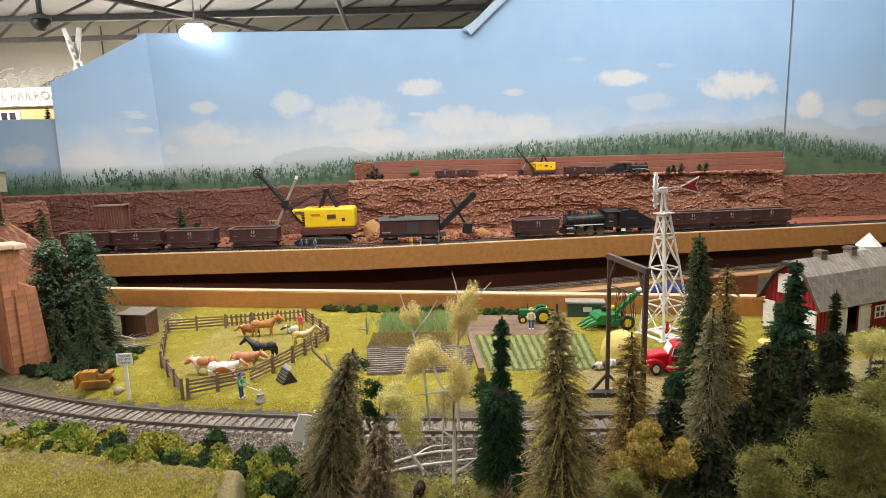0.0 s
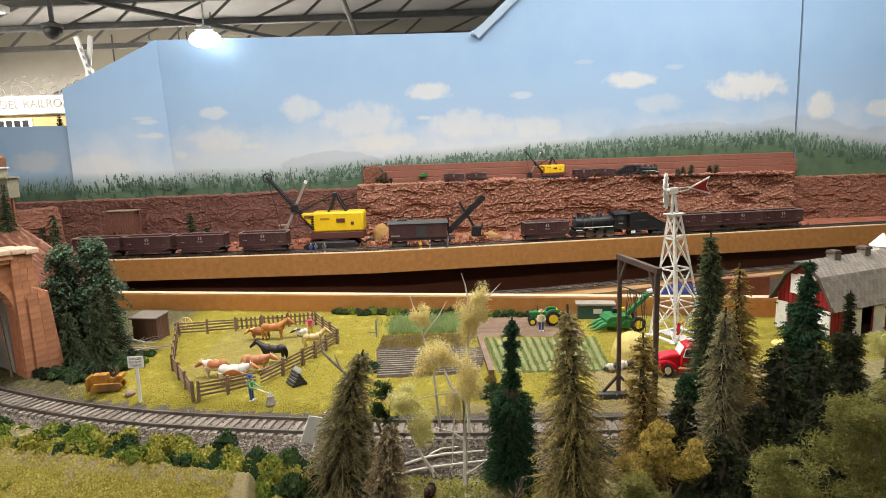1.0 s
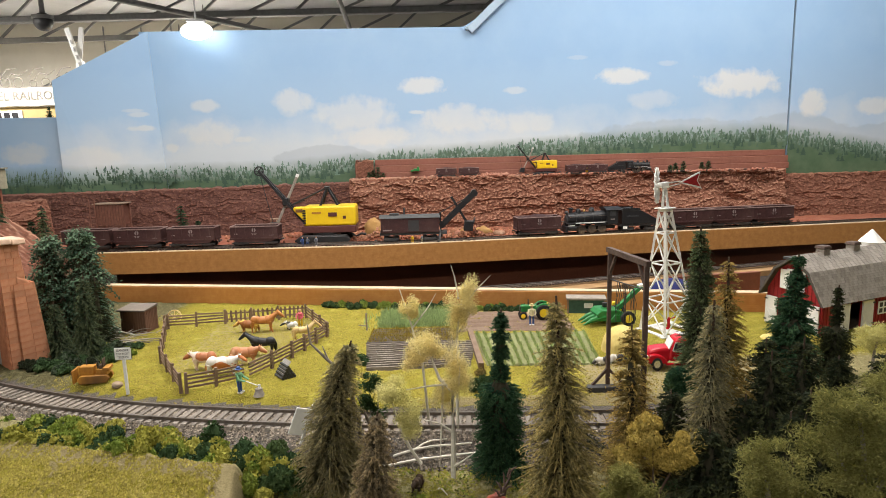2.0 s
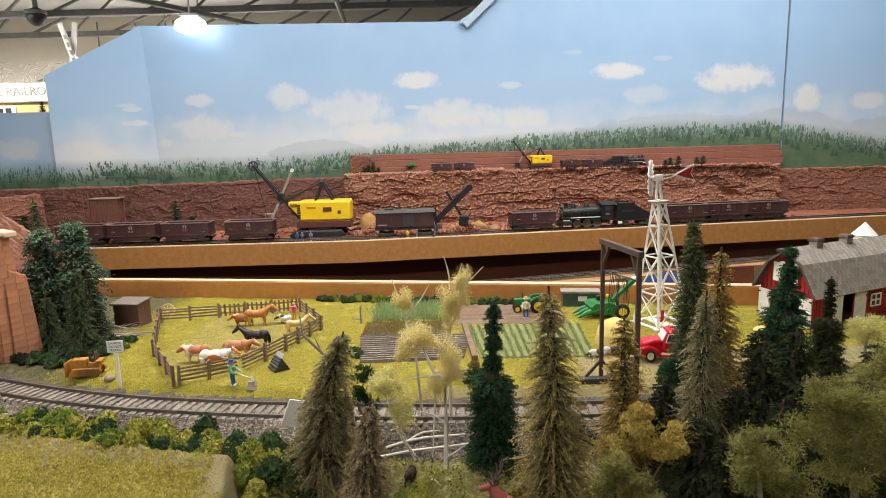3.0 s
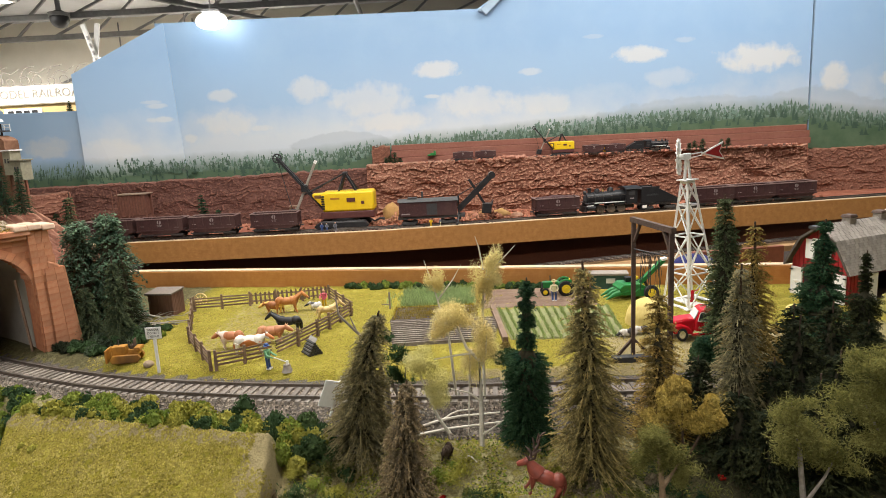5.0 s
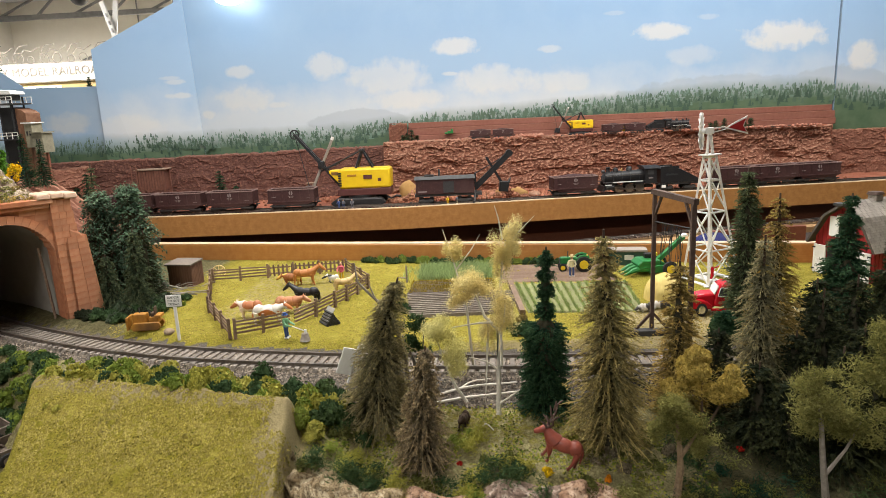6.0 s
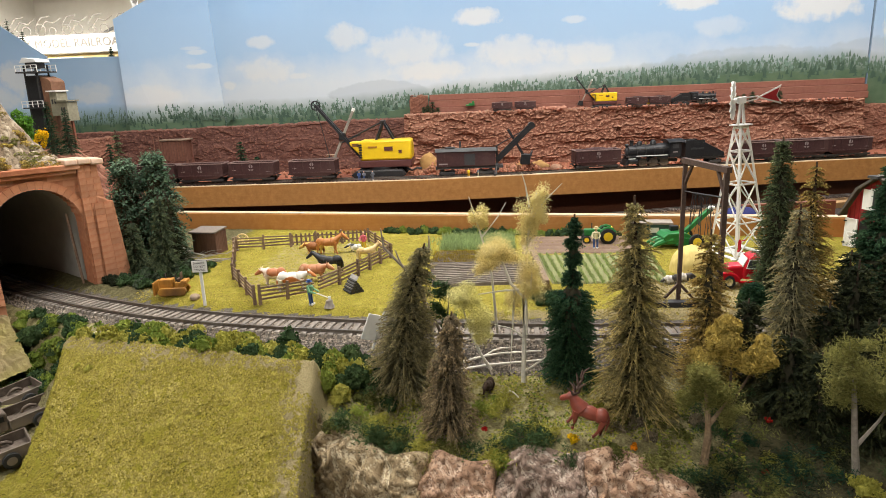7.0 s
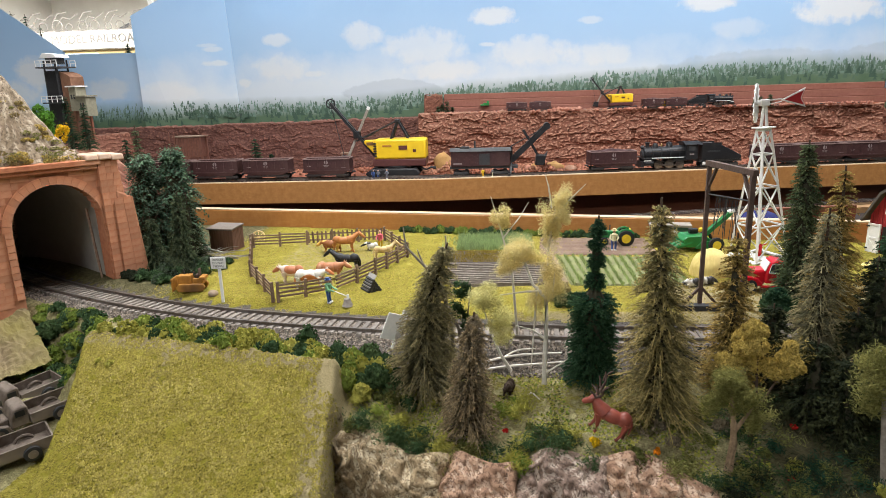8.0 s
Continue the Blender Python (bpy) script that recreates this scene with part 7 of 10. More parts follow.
# ---- red pickup ----
CHROME = mat("bright_chrome", (0.7, 0.7, 0.7), (0.6, 0.6, 0.6), scale=100, rough=0.15, metal=1.0, bump=0)
truck = thing("pickup_truck", pose(0.321, 0.846, 0.0005, 0, 0, 174) @ Matrix.Diagonal((0.86, 1.0, 1.1, 1)), "glossy red die-cast pickup truck parked by the windmill", "pickup truck")


def tyre(parent, x, y, r, w, hub, name="wheel", rim_r=0.58):
    wl = part(name, M().tube([(x, y - w / 2, r), (x, y - w * 0.42, r), (x, y + w * 0.42, r), (x, y + w / 2, r)], [r * 0.9, r, r, r * 0.9], 20), RUBBER, parent)
    part("rim", M().tube([(x, y - w * 0.53, r), (x, y + w * 0.53, r)], [r * rim_r, r * rim_r], 16), hub, wl)
    part("hub", M().tube([(x, y - w * 0.62, r), (x, y + w * 0.62, r)], [r * 0.22, r * 0.22], 10), hub, wl)
    return wl


part("cab", M().prism([(-0.016, 0.012), (0.014, 0.012), (0.013, 0.025), (0.007, 0.0385), (-0.002, 0.041), (-0.012, 0.0395), (-0.0165, 0.026)], -0.0155, 0.0155, "y"), CARRED, truck, bevel=0.003)
part("hood", M().prism([(0.012, 0.010), (0.047, 0.010), (0.0485, 0.018), (0.046, 0.0245), (0.03, 0.0275), (0.012, 0.0285)], -0.012, 0.012, "y"), CARRED, truck, bevel=0.003)
part("bed", M().box(-0.036, 0.0145, 0.0185, 0.038, 0.002, 0.014).box(-0.036, -0.0145, 0.0185, 0.038, 0.002, 0.014).box(-0.054, 0, 0.0185, 0.002, 0.031, 0.014).box(-0.036, 0, 0.0125, 0.038, 0.03, 0.002), CARRED, truck, bevel=0.0007)
for s in (-1, 1):
    part("front_fender", M().prism([(0.018, 0.009), (0.046, 0.009), (0.049, 0.014), (0.046, 0.020), (0.036, 0.0215), (0.024, 0.019), (0.016, 0.012)], s * 0.0135 - 0.0038, s * 0.0135 + 0.0038, "y"), CARRED, truck, bevel=0.002)
    part("rear_fender", M().prism([(-0.05, 0.009), (-0.022, 0.009), (-0.026, 0.018), (-0.036, 0.021), (-0.046, 0.018)], s * 0.0165 - 0.0025, s * 0.0165 + 0.0025, "y"), CARRED, truck, bevel=0.002)
    part("headlight", M().cyl((0.047, s * 0.0128, 0.0165), (0.0503, s * 0.0128, 0.0165), 0.0028, n=14), CHROME, truck, "round chrome headlight")
    part("side_glass", M().prism([(-0.008, 0.0265), (0.009, 0.0265), (0.0055, 0.036), (-0.008, 0.036)], s * 0.01555, s * 0.0159, "y"), SOOT, truck, "dark side window", bevel=0)
    part("window_frame", M().beam((-0.0085, s * 0.0162, 0.026), (0.0095, s * 0.0162, 0.026), 0.0008).beam((-0.0085, s * 0.0162, 0.0365), (0.006, s * 0.0162, 0.0365), 0.0008).beam((-0.0085, s * 0.0162, 0.026), (-0.0085, s * 0.0162, 0.0365), 0.0008).beam((0.0095, s * 0.0162, 0.026), (0.006, s * 0.0162, 0.0365), 0.0008), WHITE, truck, "thin white window frame")
    part("running_board", M().box(-0.001, s * 0.0165, 0.009, 0.04, 0.004, 0.002), CARRED, truck)
    tyre(truck, 0.033, s * 0.0145, 0.0088, 0.006, CHROME)
    tyre(truck, -0.036, s * 0.0145, 0.0088, 0.006, CHROME)
# White paint holds the glare on the windscreen.
part("windscreen", M().prism([(0.0135, 0.027), (0.0075, 0.0378), (0.0085, 0.0382), (0.0148, 0.0275)], -0.0125, 0.0125, "y"), WHITE, truck, "windscreen painted white for its glare")
part("bumper", M().box(0.0512, 0, 0.010, 0.0025, 0.036, 0.004), CHROME, truck, bevel=0.001)
part("grille", M().box(0.0485, 0, 0.0165, 0.0014, 0.016, 0.009), CHROME, truck, bevel=0.0006)

# ---- tractor, picker, green hut ----
tr = thing("farm_tractor", pose(0.160, 1.105, 0.0005, 0, 0, 180), "green toy tractor with yellow wheels on brown soil", "tractor")
part("hood", M().box(0.009, 0, 0.0195, 0.030, 0.0105, 0.012), GREENP, tr, bevel=0.0018)
part("grille", M().box(0.0245, 0, 0.019, 0.0012, 0.0085, 0.010), SOOT, tr)
part("axle_case", M().box(-0.014, 0, 0.013, 0.02, 0.020, 0.009), GREENP, tr, bevel=0.001)
part("seat", M().box(-0.021, 0, 0.022, 0.008, 0.009, 0.002).box(-0.0245, 0, 0.0255, 0.0015, 0.009, 0.007), YELLOWP, tr, "yellow tractor seat", bevel=0.0005)
part("steering_wheel", M().tube([(-0.009 + 0.0035 * math.cos(k * math.pi / 6) * 0.5, 0.0035 * math.sin(k * math.pi / 6), 0.029 + 0.0018 * math.cos(k * math.pi / 6)) for k in range(13)], [0.0005] * 13, 5).cyl((-0.004, 0, 0.024), (-0.009, 0, 0.029), 0.0005, n=5), BLACK, tr)
part("exhaust", M().cyl((0.010, 0, 0.0255), (0.010, 0, 0.036), 0.0010, n=8), SOOT, tr)
for s in (-1, 1):
    tyre(tr, -0.016, s * 0.0135, 0.0138, 0.0055, YELLOWP)
    tyre(tr, 0.020, s * 0.0075, 0.0072, 0.004, YELLOWP)
    part("mudguard", M().tube([(-0.016 + 0.0152 * math.cos(a), s * 0.0105, 0.0138 + 0.0152 * math.sin(a)) for a in (0.6, 1.1, 1.6, 2.1, 2.6)], [0.0022] * 5, 6), GREENP, tr)

pk = thing("corn_picker", pose(0.285, 1.068, 0.0005, 0, 0, 186), "green toy corn picker with a yellow wheel", "corn picker")
for k, y in enumerate((-0.014, 0.0, 0.014)):
    part("snout", M().tube([(0.012, y, 0.016), (0.034, y, 0.010), (0.050, y, 0.0022)], [0.0062, 0.0045, 0.0008], 8), GREENP, pk, "pointed green snout")
part("body", M().prism([(-0.022, 0.008), (0.022, 0.008), (0.028, 0.020), (0.020, 0.027), (-0.010, 0.027), (-0.022, 0.020)], -0.019, 0.019, "y"), GREENP, pk, bevel=0.0015)
part("side_shield", M().prism([(-0.035, 0.006), (0.008, 0.006), (-0.004, 0.019), (-0.034, 0.017)], 0.0185, 0.021, "y"), GREENP, pk, bevel=0.0006)
part("elevator", M().box(0, 0, 0, 0.060, 0.009, 0.007), GREENP, pk, bevel=0.0008, at=pose(-0.034, 0.002, 0.043, 0, 42, 0))
part("spout", M().box(0, 0, 0, 0.010, 0.011, 0.004), WHITE, pk, "pale elevator spout", bevel=0.0005, at=pose(-0.056, 0.002, 0.0645, 0, 12, 0))
part("engine", M().box(0.002, -0.006, 0.031, 0.014, 0.010, 0.008), BLACK, pk, bevel=0.001)
part("yellow_panel", M().box(-0.012, -0.008, 0.032, 0.006, 0.006, 0.006), YELLOWP, pk, bevel=0.001)
for s in (-1, 1):
    tyre(pk, -0.026, s * 0.024, 0.0125, 0.006, YELLOWP)

hut = thing("green_hut", pose(0.262, 1.143, -0.001, 0, 0, -8), "low green hut with a flat grey roof", "hut")
part("body", M().box(0, 0, 0.0135, 0.066, 0.024, 0.027), mat("dull_green_boards", (0.05, 0.11, 0.085), (0.035, 0.08, 0.06), scale=200), hut, bevel=0.0006)
part("roof", M().box(0, -0.001, 0.0285, 0.072, 0.03, 0.004), BARK_G, hut, bevel=0.0006)
for x in (-0.033, 0.033):
    part("corner_post", M().box(x, -0.0123, 0.0135, 0.003, 0.0014, 0.027), FENCEW, hut)
part("window", M().box(0.004, -0.0125, 0.016, 0.016, 0.0012, 0.009), WHITE, hut, "white framed window")

# ---- conifers ----


def ringed(t):
    """Dense below, tufts on a bare stem above."""
    if t < 0.16:
        return 1.35 - 2.2 * t
    if t < 0.54:
        return 1.0
    for c, w in ((0.62, 0.045), (0.735, 0.04), (0.83, 0.03), (0.92, 0.03)):
        if abs(t - c) < w:
            return 0.42
    return 0.13



def shaggy(t):
    """A ragged column that narrows by steps to a knob."""
    step = 1.0 if t < 0.55 else (0.72 if t < 0.72 else (0.5 if t < 0.86 else (0.24 if t < 0.93 else 0.4)))
    return step * (1 + 0.22 * math.sin(41 * t) + 0.12 * math.sin(97 * t))


# Needles darkened so that the wood's shade sits in their colour.
L_SHADE = leaf("shade_green_needles", (0.030, 0.040, 0.018), (0.014, 0.018, 0.009), (0.045, 0.05, 0.022))
conifer(-0.122, 0.612, 0.168, 0.045, L_GREYOL, "dark brown-green bottle-brush conifer, leaning at its tip", 1, (0.032, -0.020), 0.30, 50, 22, 0.03, needles=14, needle=0.0064, power=0.66)
conifer(-0.070, 0.552, 0.123, 0.034, L_BROWN, "small dark brown conifer on the wooded ledge", 2, (0.006, 0.010), 0.45, 36, 19, 0.03, needles=13, needle=0.0064, power=0.7)
conifer(0.056, 0.630, 0.178, 0.023, L_DARK, "slender deep green conifer with tufts up a bare stem", 3, (0.003, 0), 0.25, 76, 20, 0.03, clumps=ringed, needles=12, needle=0.0066, power=0.12, core=0.55, spread=0.75)
conifer(0.111, 0.570, 0.221, 0.051, L_OLIVE, "tall olive tan conifer with long drooping boughs", 4, (-0.006, 0.002), 0.36, 44, 20, 0.06, needles=18, needle=0.0066, power=0.72)
conifer(0.190, 0.612, 0.168, 0.036, L_GOLD, "golden tan conifer behind the mustard tree", 5, (-0.002, 0), 0.25, 36, 17, 0.06, needles=13, needle=0.0062, power=0.65)
conifer(0.334, 0.803, 0.206, 0.028, L_SAGE, "slender sage green conifer beside the windmill", 6, (-0.003, 0), 0.25, 62, 20, 0.04, needles=12, needle=0.0064, power=0.55, core=0.5, spread=0.68)
conifer(0.272, 0.618, 0.188, 0.040, L_GREY, "grey-green conifer at the dark wood's edge", 7, (0.0, 0), 0.40, 42, 18, 0.06, needles=13, needle=0.0058, power=0.7)
conifer(0.310, 0.668, 0.206, 0.036, L_GOLD, "golden brown conifer in the dark wood", 8, (-0.003, 0), 0.35, 42, 17, 0.06, needles=13, needle=0.0058, power=0.65)
conifer(0.432, 0.760, 0.174, 0.026, L_DARK, "broad deep green conifer in front of the barn", 9, (0.008, 0.01), 0.25, 64, 22, 0.03, clumps=shaggy, needles=13, needle=0.007, power=0.15, core=0.55, spread=0.72)
conifer(0.512, 0.800, 0.126, 0.020, L_SHADE, "small dark conifer with a knobbed top by the barn", 10, (0, 0), 0.25, 50, 16, 0.03, clumps=ringed, needles=10, needle=0.0062, power=0.2, core=0.5, spread=0.7)
conifer(0.455, 0.700, 0.080, 0.036, L_SHADE, "shaggy conifer with the wood's shade in its dark colour", 11, (0, 0), 0.35, 24, 16, 0.03, needles=11, needle=0.0075, power=0.7)
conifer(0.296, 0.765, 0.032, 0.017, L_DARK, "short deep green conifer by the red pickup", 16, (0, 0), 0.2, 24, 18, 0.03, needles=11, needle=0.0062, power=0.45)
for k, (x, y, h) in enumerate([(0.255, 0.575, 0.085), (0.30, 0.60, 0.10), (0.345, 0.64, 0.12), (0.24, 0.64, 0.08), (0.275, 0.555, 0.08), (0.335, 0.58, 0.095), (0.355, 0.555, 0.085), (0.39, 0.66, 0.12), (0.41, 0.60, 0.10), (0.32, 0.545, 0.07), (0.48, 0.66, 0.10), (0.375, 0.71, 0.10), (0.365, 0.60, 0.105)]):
    conifer(x, y, h, 0.042, L_SHADE, "shaggy conifer in the thick of the wood, coloured as in shade", 200 + k, (0, 0), 0.35, 18, 13, 0.03, needles=6, needle=0.013, power=0.6)
# Trees beside the tunnel.
conifer(-0.555, 0.950, 0.132, 0.027, L_PINE, "dark green conifer beside the tunnel portal", 13, (0.002, 0), 0.45, 32, 17, 0.03, needles=12, needle=0.0060, power=0.65)
conifer(-0.607, 0.955, 0.092, 0.025, L_PINE, "dark green conifer against the portal's pier", 14, (0, 0), 0.45, 24, 16, 0.03, needles=12, needle=0.0060, power=0.65)
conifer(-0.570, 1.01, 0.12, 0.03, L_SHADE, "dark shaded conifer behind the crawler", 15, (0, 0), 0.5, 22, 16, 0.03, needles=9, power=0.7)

# ---- broad-leaved trees ----
L_SPRUCE = leaf("blue_green_leaves", (0.085, 0.15, 0.095), (0.045, 0.085, 0.052), (0.16, 0.23, 0.15), 0.5)




L_SILVER = leaf("silvery_green_leaves", (0.13, 0.21, 0.13), (0.06, 0.11, 0.065), (0.24, 0.32, 0.21), 0.5)
sprig_tree(-0.606, 1.045, 0.196, 0.042, 31, "bushy blue-green tree with drooping sprigs beside the tunnel", L_SPRUCE, L_SILVER, 200, 44, 0.0060)
sprig_tree(-0.655, 1.035, 0.185, 0.043, 32, "bushy blue-green tree with drooping sprigs by the portal", L_SPRUCE, L_SILVER, 180, 44, 0.0060)
conifer(-0.676, 1.065, 0.232, 0.024, L_SAGE, "slender conifer rising behind the tunnel portal", 33, (0, 0), 0.35, 34, 18, 0.1, needles=10, needle=0.0055, power=0.8)

# Straw-coloured birches over the track.
leafy(0.006, 0.620, [
    ([(0, 0, 0), (0.001, 0, 0.05), (0.001, 0.0, 0.096), (-0.012, 0.002, 0.110), (-0.020, 0.004, 0.132), (-0.026, 0.005, 0.152)], [((-0.023, 0.005, 0.146), (0.019, 0.017, 0.016), 1700), ((-0.036, 0.004, 0.130), (0.013, 0.013, 0.012), 700)]),
    ([(0.001, 0, 0.09), (0.008, 0, 0.105), (0.010, 0, 0.13)], [((0.004, 0, 0.114), (0.016, 0.014, 0.024), 1700), ((-0.004, 0, 0.098), (0.012, 0.012, 0.016), 800)]),
    ([(0, 0, 0.052), (-0.012, -0.002, 0.062), (-0.030, -0.004, 0.068)], []),
    ([(-0.004, 0, 0.104), (-0.020, -0.002, 0.104), (-0.046, -0.004, 0.101)], []),
    ([(-0.008, 0.002, 0.108), (-0.011, 0.003, 0.06), (-0.014, 0.004, 0.012)], []),
    ([(0.0, 0, 0.012), (0.010, -0.006, 0.022), (0.022, -0.008, 0.032)], []),
], "straw-yellow birch with a white trunk and bare lower branches", L_STRAW, 41, BARK_W, 0.0028, 0.0015)
leafy(0.013, 0.690, [
    ([(0, 0, 0), (0.0, 0, 0.09), (0.002, 0, 0.125), (0.006, 0, 0.15), (0.012, 0, 0.176)], [((0.012, 0, 0.166), (0.015, 0.013, 0.020), 1600), ((0.002, 0, 0.138), (0.012, 0.011, 0.022), 1000)]),
    ([(0.004, 0, 0.16), (0.0, 0, 0.185), (-0.004, 0, 0.199)], []),
    ([(0.006, 0, 0.145), (0.022, 0, 0.168), (0.040, 0, 0.186)], []),
    ([(0.002, 0, 0.12), (0.010, 0, 0.13)], [((0.012, 0, 0.148), (0.009, 0.009, 0.012), 500)]),
], "tall straw-yellow birch with bare twigs at its top", L_STRAW, 42, BARK_W, 0.0022, 0.0015)
leafy(-0.020, 0.700, [
    ([(0, 0, 0), (-0.006, 0, 0.08), (-0.018, 0, 0.13), (-0.030, 0, 0.172)], [((-0.020, 0, 0.148), (0.012, 0.010, 0.014), 700)]),
    ([(-0.016, 0, 0.125), (0.002, 0, 0.148), (0.012, 0, 0.165)], []),
], "thin straw-coloured birch with bare twig ends", L_STRAW, 43, BARK_W, 0.0018, 0.0018)
leafy(-0.028, 0.640, [
    ([(0, 0, 0), (-0.012, 0, 0.02), (-0.022, 0, 0.045), (-0.03, 0, 0.075)], [((-0.026, -0.01, 0.085), (0.016, 0.014, 0.018), 1500), ((-0.014, -0.008, 0.055), (0.014, 0.012, 0.018), 1200), ((-0.004, -0.004, 0.060), (0.009, 0.009, 0.012), 400)]),
], "leaning yellow-green birch beside the track", L_LIME, 44, BARK_W, 0.0022, 0.0015)
# Green sprig and dead limbs by the leaning conifer.
leafy(-0.083, 0.668, [
    ([(0, 0, 0), (-0.004, 0, 0.03), (-0.016, 0, 0.062)], [((-0.006, 0, 0.052), (0.012, 0.01, 0.010), 260), ((0.004, 0, 0.075), (0.014, 0.010, 0.008), 300), ((0.006, 0, 0.035), (0.009, 0.009, 0.012), 200)]),
    ([(-0.002, 0, 0.025), (0.006, 0, 0.04), (0.009, 0, 0.07)], []),
], "small bright green sapling with grey bark", B_DEEP, 45, BARK_G, 0.003, 0.0030)
solo("dead_tree", M().tube([(-0.088, 0.632, -0.030), (-0.092, 0.630, 0.03), (-0.100, 0.626, 0.075), (-0.112, 0.622, 0.094), (-0.127, 0.618, 0.112), (-0.135, 0.616, 0.122), (-0.137, 0.616, 0.142)], [0.0030, 0.0025, 0.0020, 0.0017, 0.0014, 0.0012, 0.0006], 7).tube([(-0.118, 0.620, 0.101), (-0.122, 0.62, 0.112), (-0.124, 0.62, 0.118)], [0.0011, 0.0008, 0.0004], 6), BARK_G, pose(0, 0, 0), "bare grey dead tree leaning over the field", "dead tree", smooth=60)
solo("dead_stub", M().tube([(0, 0, -0.002), (0, 0, 0.03)], [0.0018, 0.0014], 6).tube([(0, 0, 0.008), (-0.014, 0, 0.009)], [0.0014, 0.0008], 6), BARK_G, pose(-0.136, 1.06, 0), "forked grey dead stub in the grass", "dead stub", smooth=60)
for k, (p, q, r) in enumerate([((-0.06, 0.652), (0.028, 0.660), 0.0016), ((-0.095, 0.628), (0.034, 0.648), 0.0016), ((-0.035, 0.660), (0.0, 0.672), 0.0013), ((-0.012, 0.602), (0.0, 0.595), 0.0009)]):
    a, b = Vector((*p, gz(*p) + r)), Vector((*q, gz(*q) + r + 0.004 * (k < 2)))
    mid = a.lerp(b, 0.5) + Vector((0, 0.004, 0.002))
    solo("fallen_log", M().tube([a, a.lerp(mid, 0.5) + Vector((0, 0.001, 0.001)), mid, b], [r, r * 0.95, r * 0.85, r * 0.6], 8), BARK_W, pose(0, 0, 0), "bleached white log lying by the ballast", "log", "fallen logs", smooth=60)
for k, (p, q) in enumerate([((-0.60, 1.075), (-0.535, 1.055)), ((-0.56, 1.02), (-0.49, 1.01)), ((-0.545, 1.0), (-0.475, 1.035)), ((-0.62, 1.10), (-0.575, 1.085))]):
    a, b = Vector((*p, 0.004)), Vector((*q, 0.003))
    r = 0.0045 if k == 3 else 0.0015
    solo("fallen_log", M().tube([a, a.lerp(b, 0.5) + Vector((0, 0.004, 0.002)), b], [r, r * 0.9, r * 0.6], 8), BARK_W if k in (0, 3) else BARK_G, pose(0, 0, 0), "pale fallen branch beside the shed", "log", "fallen logs", smooth=60)

TANBARK = mat("rough_tan_bark", (0.34, 0.24, 0.14), (0.16, 0.10, 0.06), (0.45, 0.35, 0.22), 200, 0.9, 0.9, 0.002)
# Mustard tree, mossy trees of the dark wood.
leafy(0.190, 0.545, [
    ([(0, 0, 0), (0.002, 0, 0.04), (0.0, 0, 0.09)], [((-0.006, 0, 0.100), (0.017, 0.016, 0.018), 1100), ((0.026, 0, 0.086), (0.014, 0.014, 0.015), 700), ((-0.026, 0, 0.082), (0.013, 0.013, 0.014), 600), ((0.008, 0, 0.075), (0.015, 0.015, 0.012), 600)]),
    ([(0.001, 0, 0.03), (-0.015, 0, 0.06), (-0.028, 0, 0.085)], []),
    ([(0.001, 0, 0.03), (0.016, 0, 0.06), (0.026, 0, 0.078)], [((0.024, 0, 0.074), (0.012, 0.012, 0.010), 500)]),
], "mustard-leaved autumn tree with dark limbs", L_MUST, 51, BARK_B, 0.0028, 0.0019, grains=True, count=1.3)
leafy(0.160, 0.510, [
    ([(0, 0, 0), (0.002, 0, 0.03), (0.0, 0, 0.06), (-0.004, 0, 0.085)], [((-0.008, 0, 0.088), (0.014, 0.014, 0.017), 1300), ((0.008, 0, 0.070), (0.015, 0.013, 0.014), 900), ((-0.016, 0, 0.070), (0.011, 0.010, 0.013), 600), ((0.018, 0, 0.055), (0.012, 0.011, 0.010), 500)]),
    ([(0.001, 0, 0.04), (0.010, 0, 0.055), (0.016, 0, 0.065)], []),
], "thin mossy olive tree with a rough tan trunk", L_OLIVEG, 52, TANBARK, 0.0042, 0.0019)
leafy(0.285, 0.500, [
    ([(0, 0, 0), (-0.006, 0, 0.04), (-0.012, 0, 0.09), (-0.02, 0, 0.125)], [((-0.024, 0, 0.115), (0.016, 0.016, 0.014), 900), ((-0.010, 0, 0.092), (0.022, 0.020, 0.016), 1500), ((0.014, 0, 0.075), (0.020, 0.018, 0.015), 1200)]),
    ([(-0.004, 0, 0.03), (0.012, 0, 0.055), (0.022, 0, 0.08)], []),
], "mossy olive tree with grey limbs in the near wood", L_OLIVEG, 53, BARK_G, 0.0034, 0.0020)
leafy(0.375, 0.520, [
    ([(0, 0, 0), (-0.004, 0, 0.05), (-0.008, 0, 0.10), (-0.018, 0, 0.145)], [((-0.016, 0, 0.135), (0.028, 0.026, 0.020), 2000), ((0.018, 0, 0.125), (0.028, 0.024, 0.024), 2000), ((-0.036, 0, 0.105), (0.024, 0.022, 0.018), 1500), ((0.030, 0, 0.09), (0.024, 0.02, 0.018), 1200), ((-0.006, -0.01, 0.100), (0.026, 0.022, 0.022), 1700), ((-0.028, -0.01, 0.075), (0.022, 0.02, 0.018), 1200)]),
    ([(-0.002, 0, 0.05), (0.02, 0, 0.08), (0.035, 0, 0.12)], []),
    ([(-0.004, 0, 0.06), (-0.025, 0, 0.085), (-0.035, 0, 0.105)], []),
], "large mossy olive tree with bare grey limbs", L_OLIVEG, 54, BARK_G, 0.0040, 0.0021)
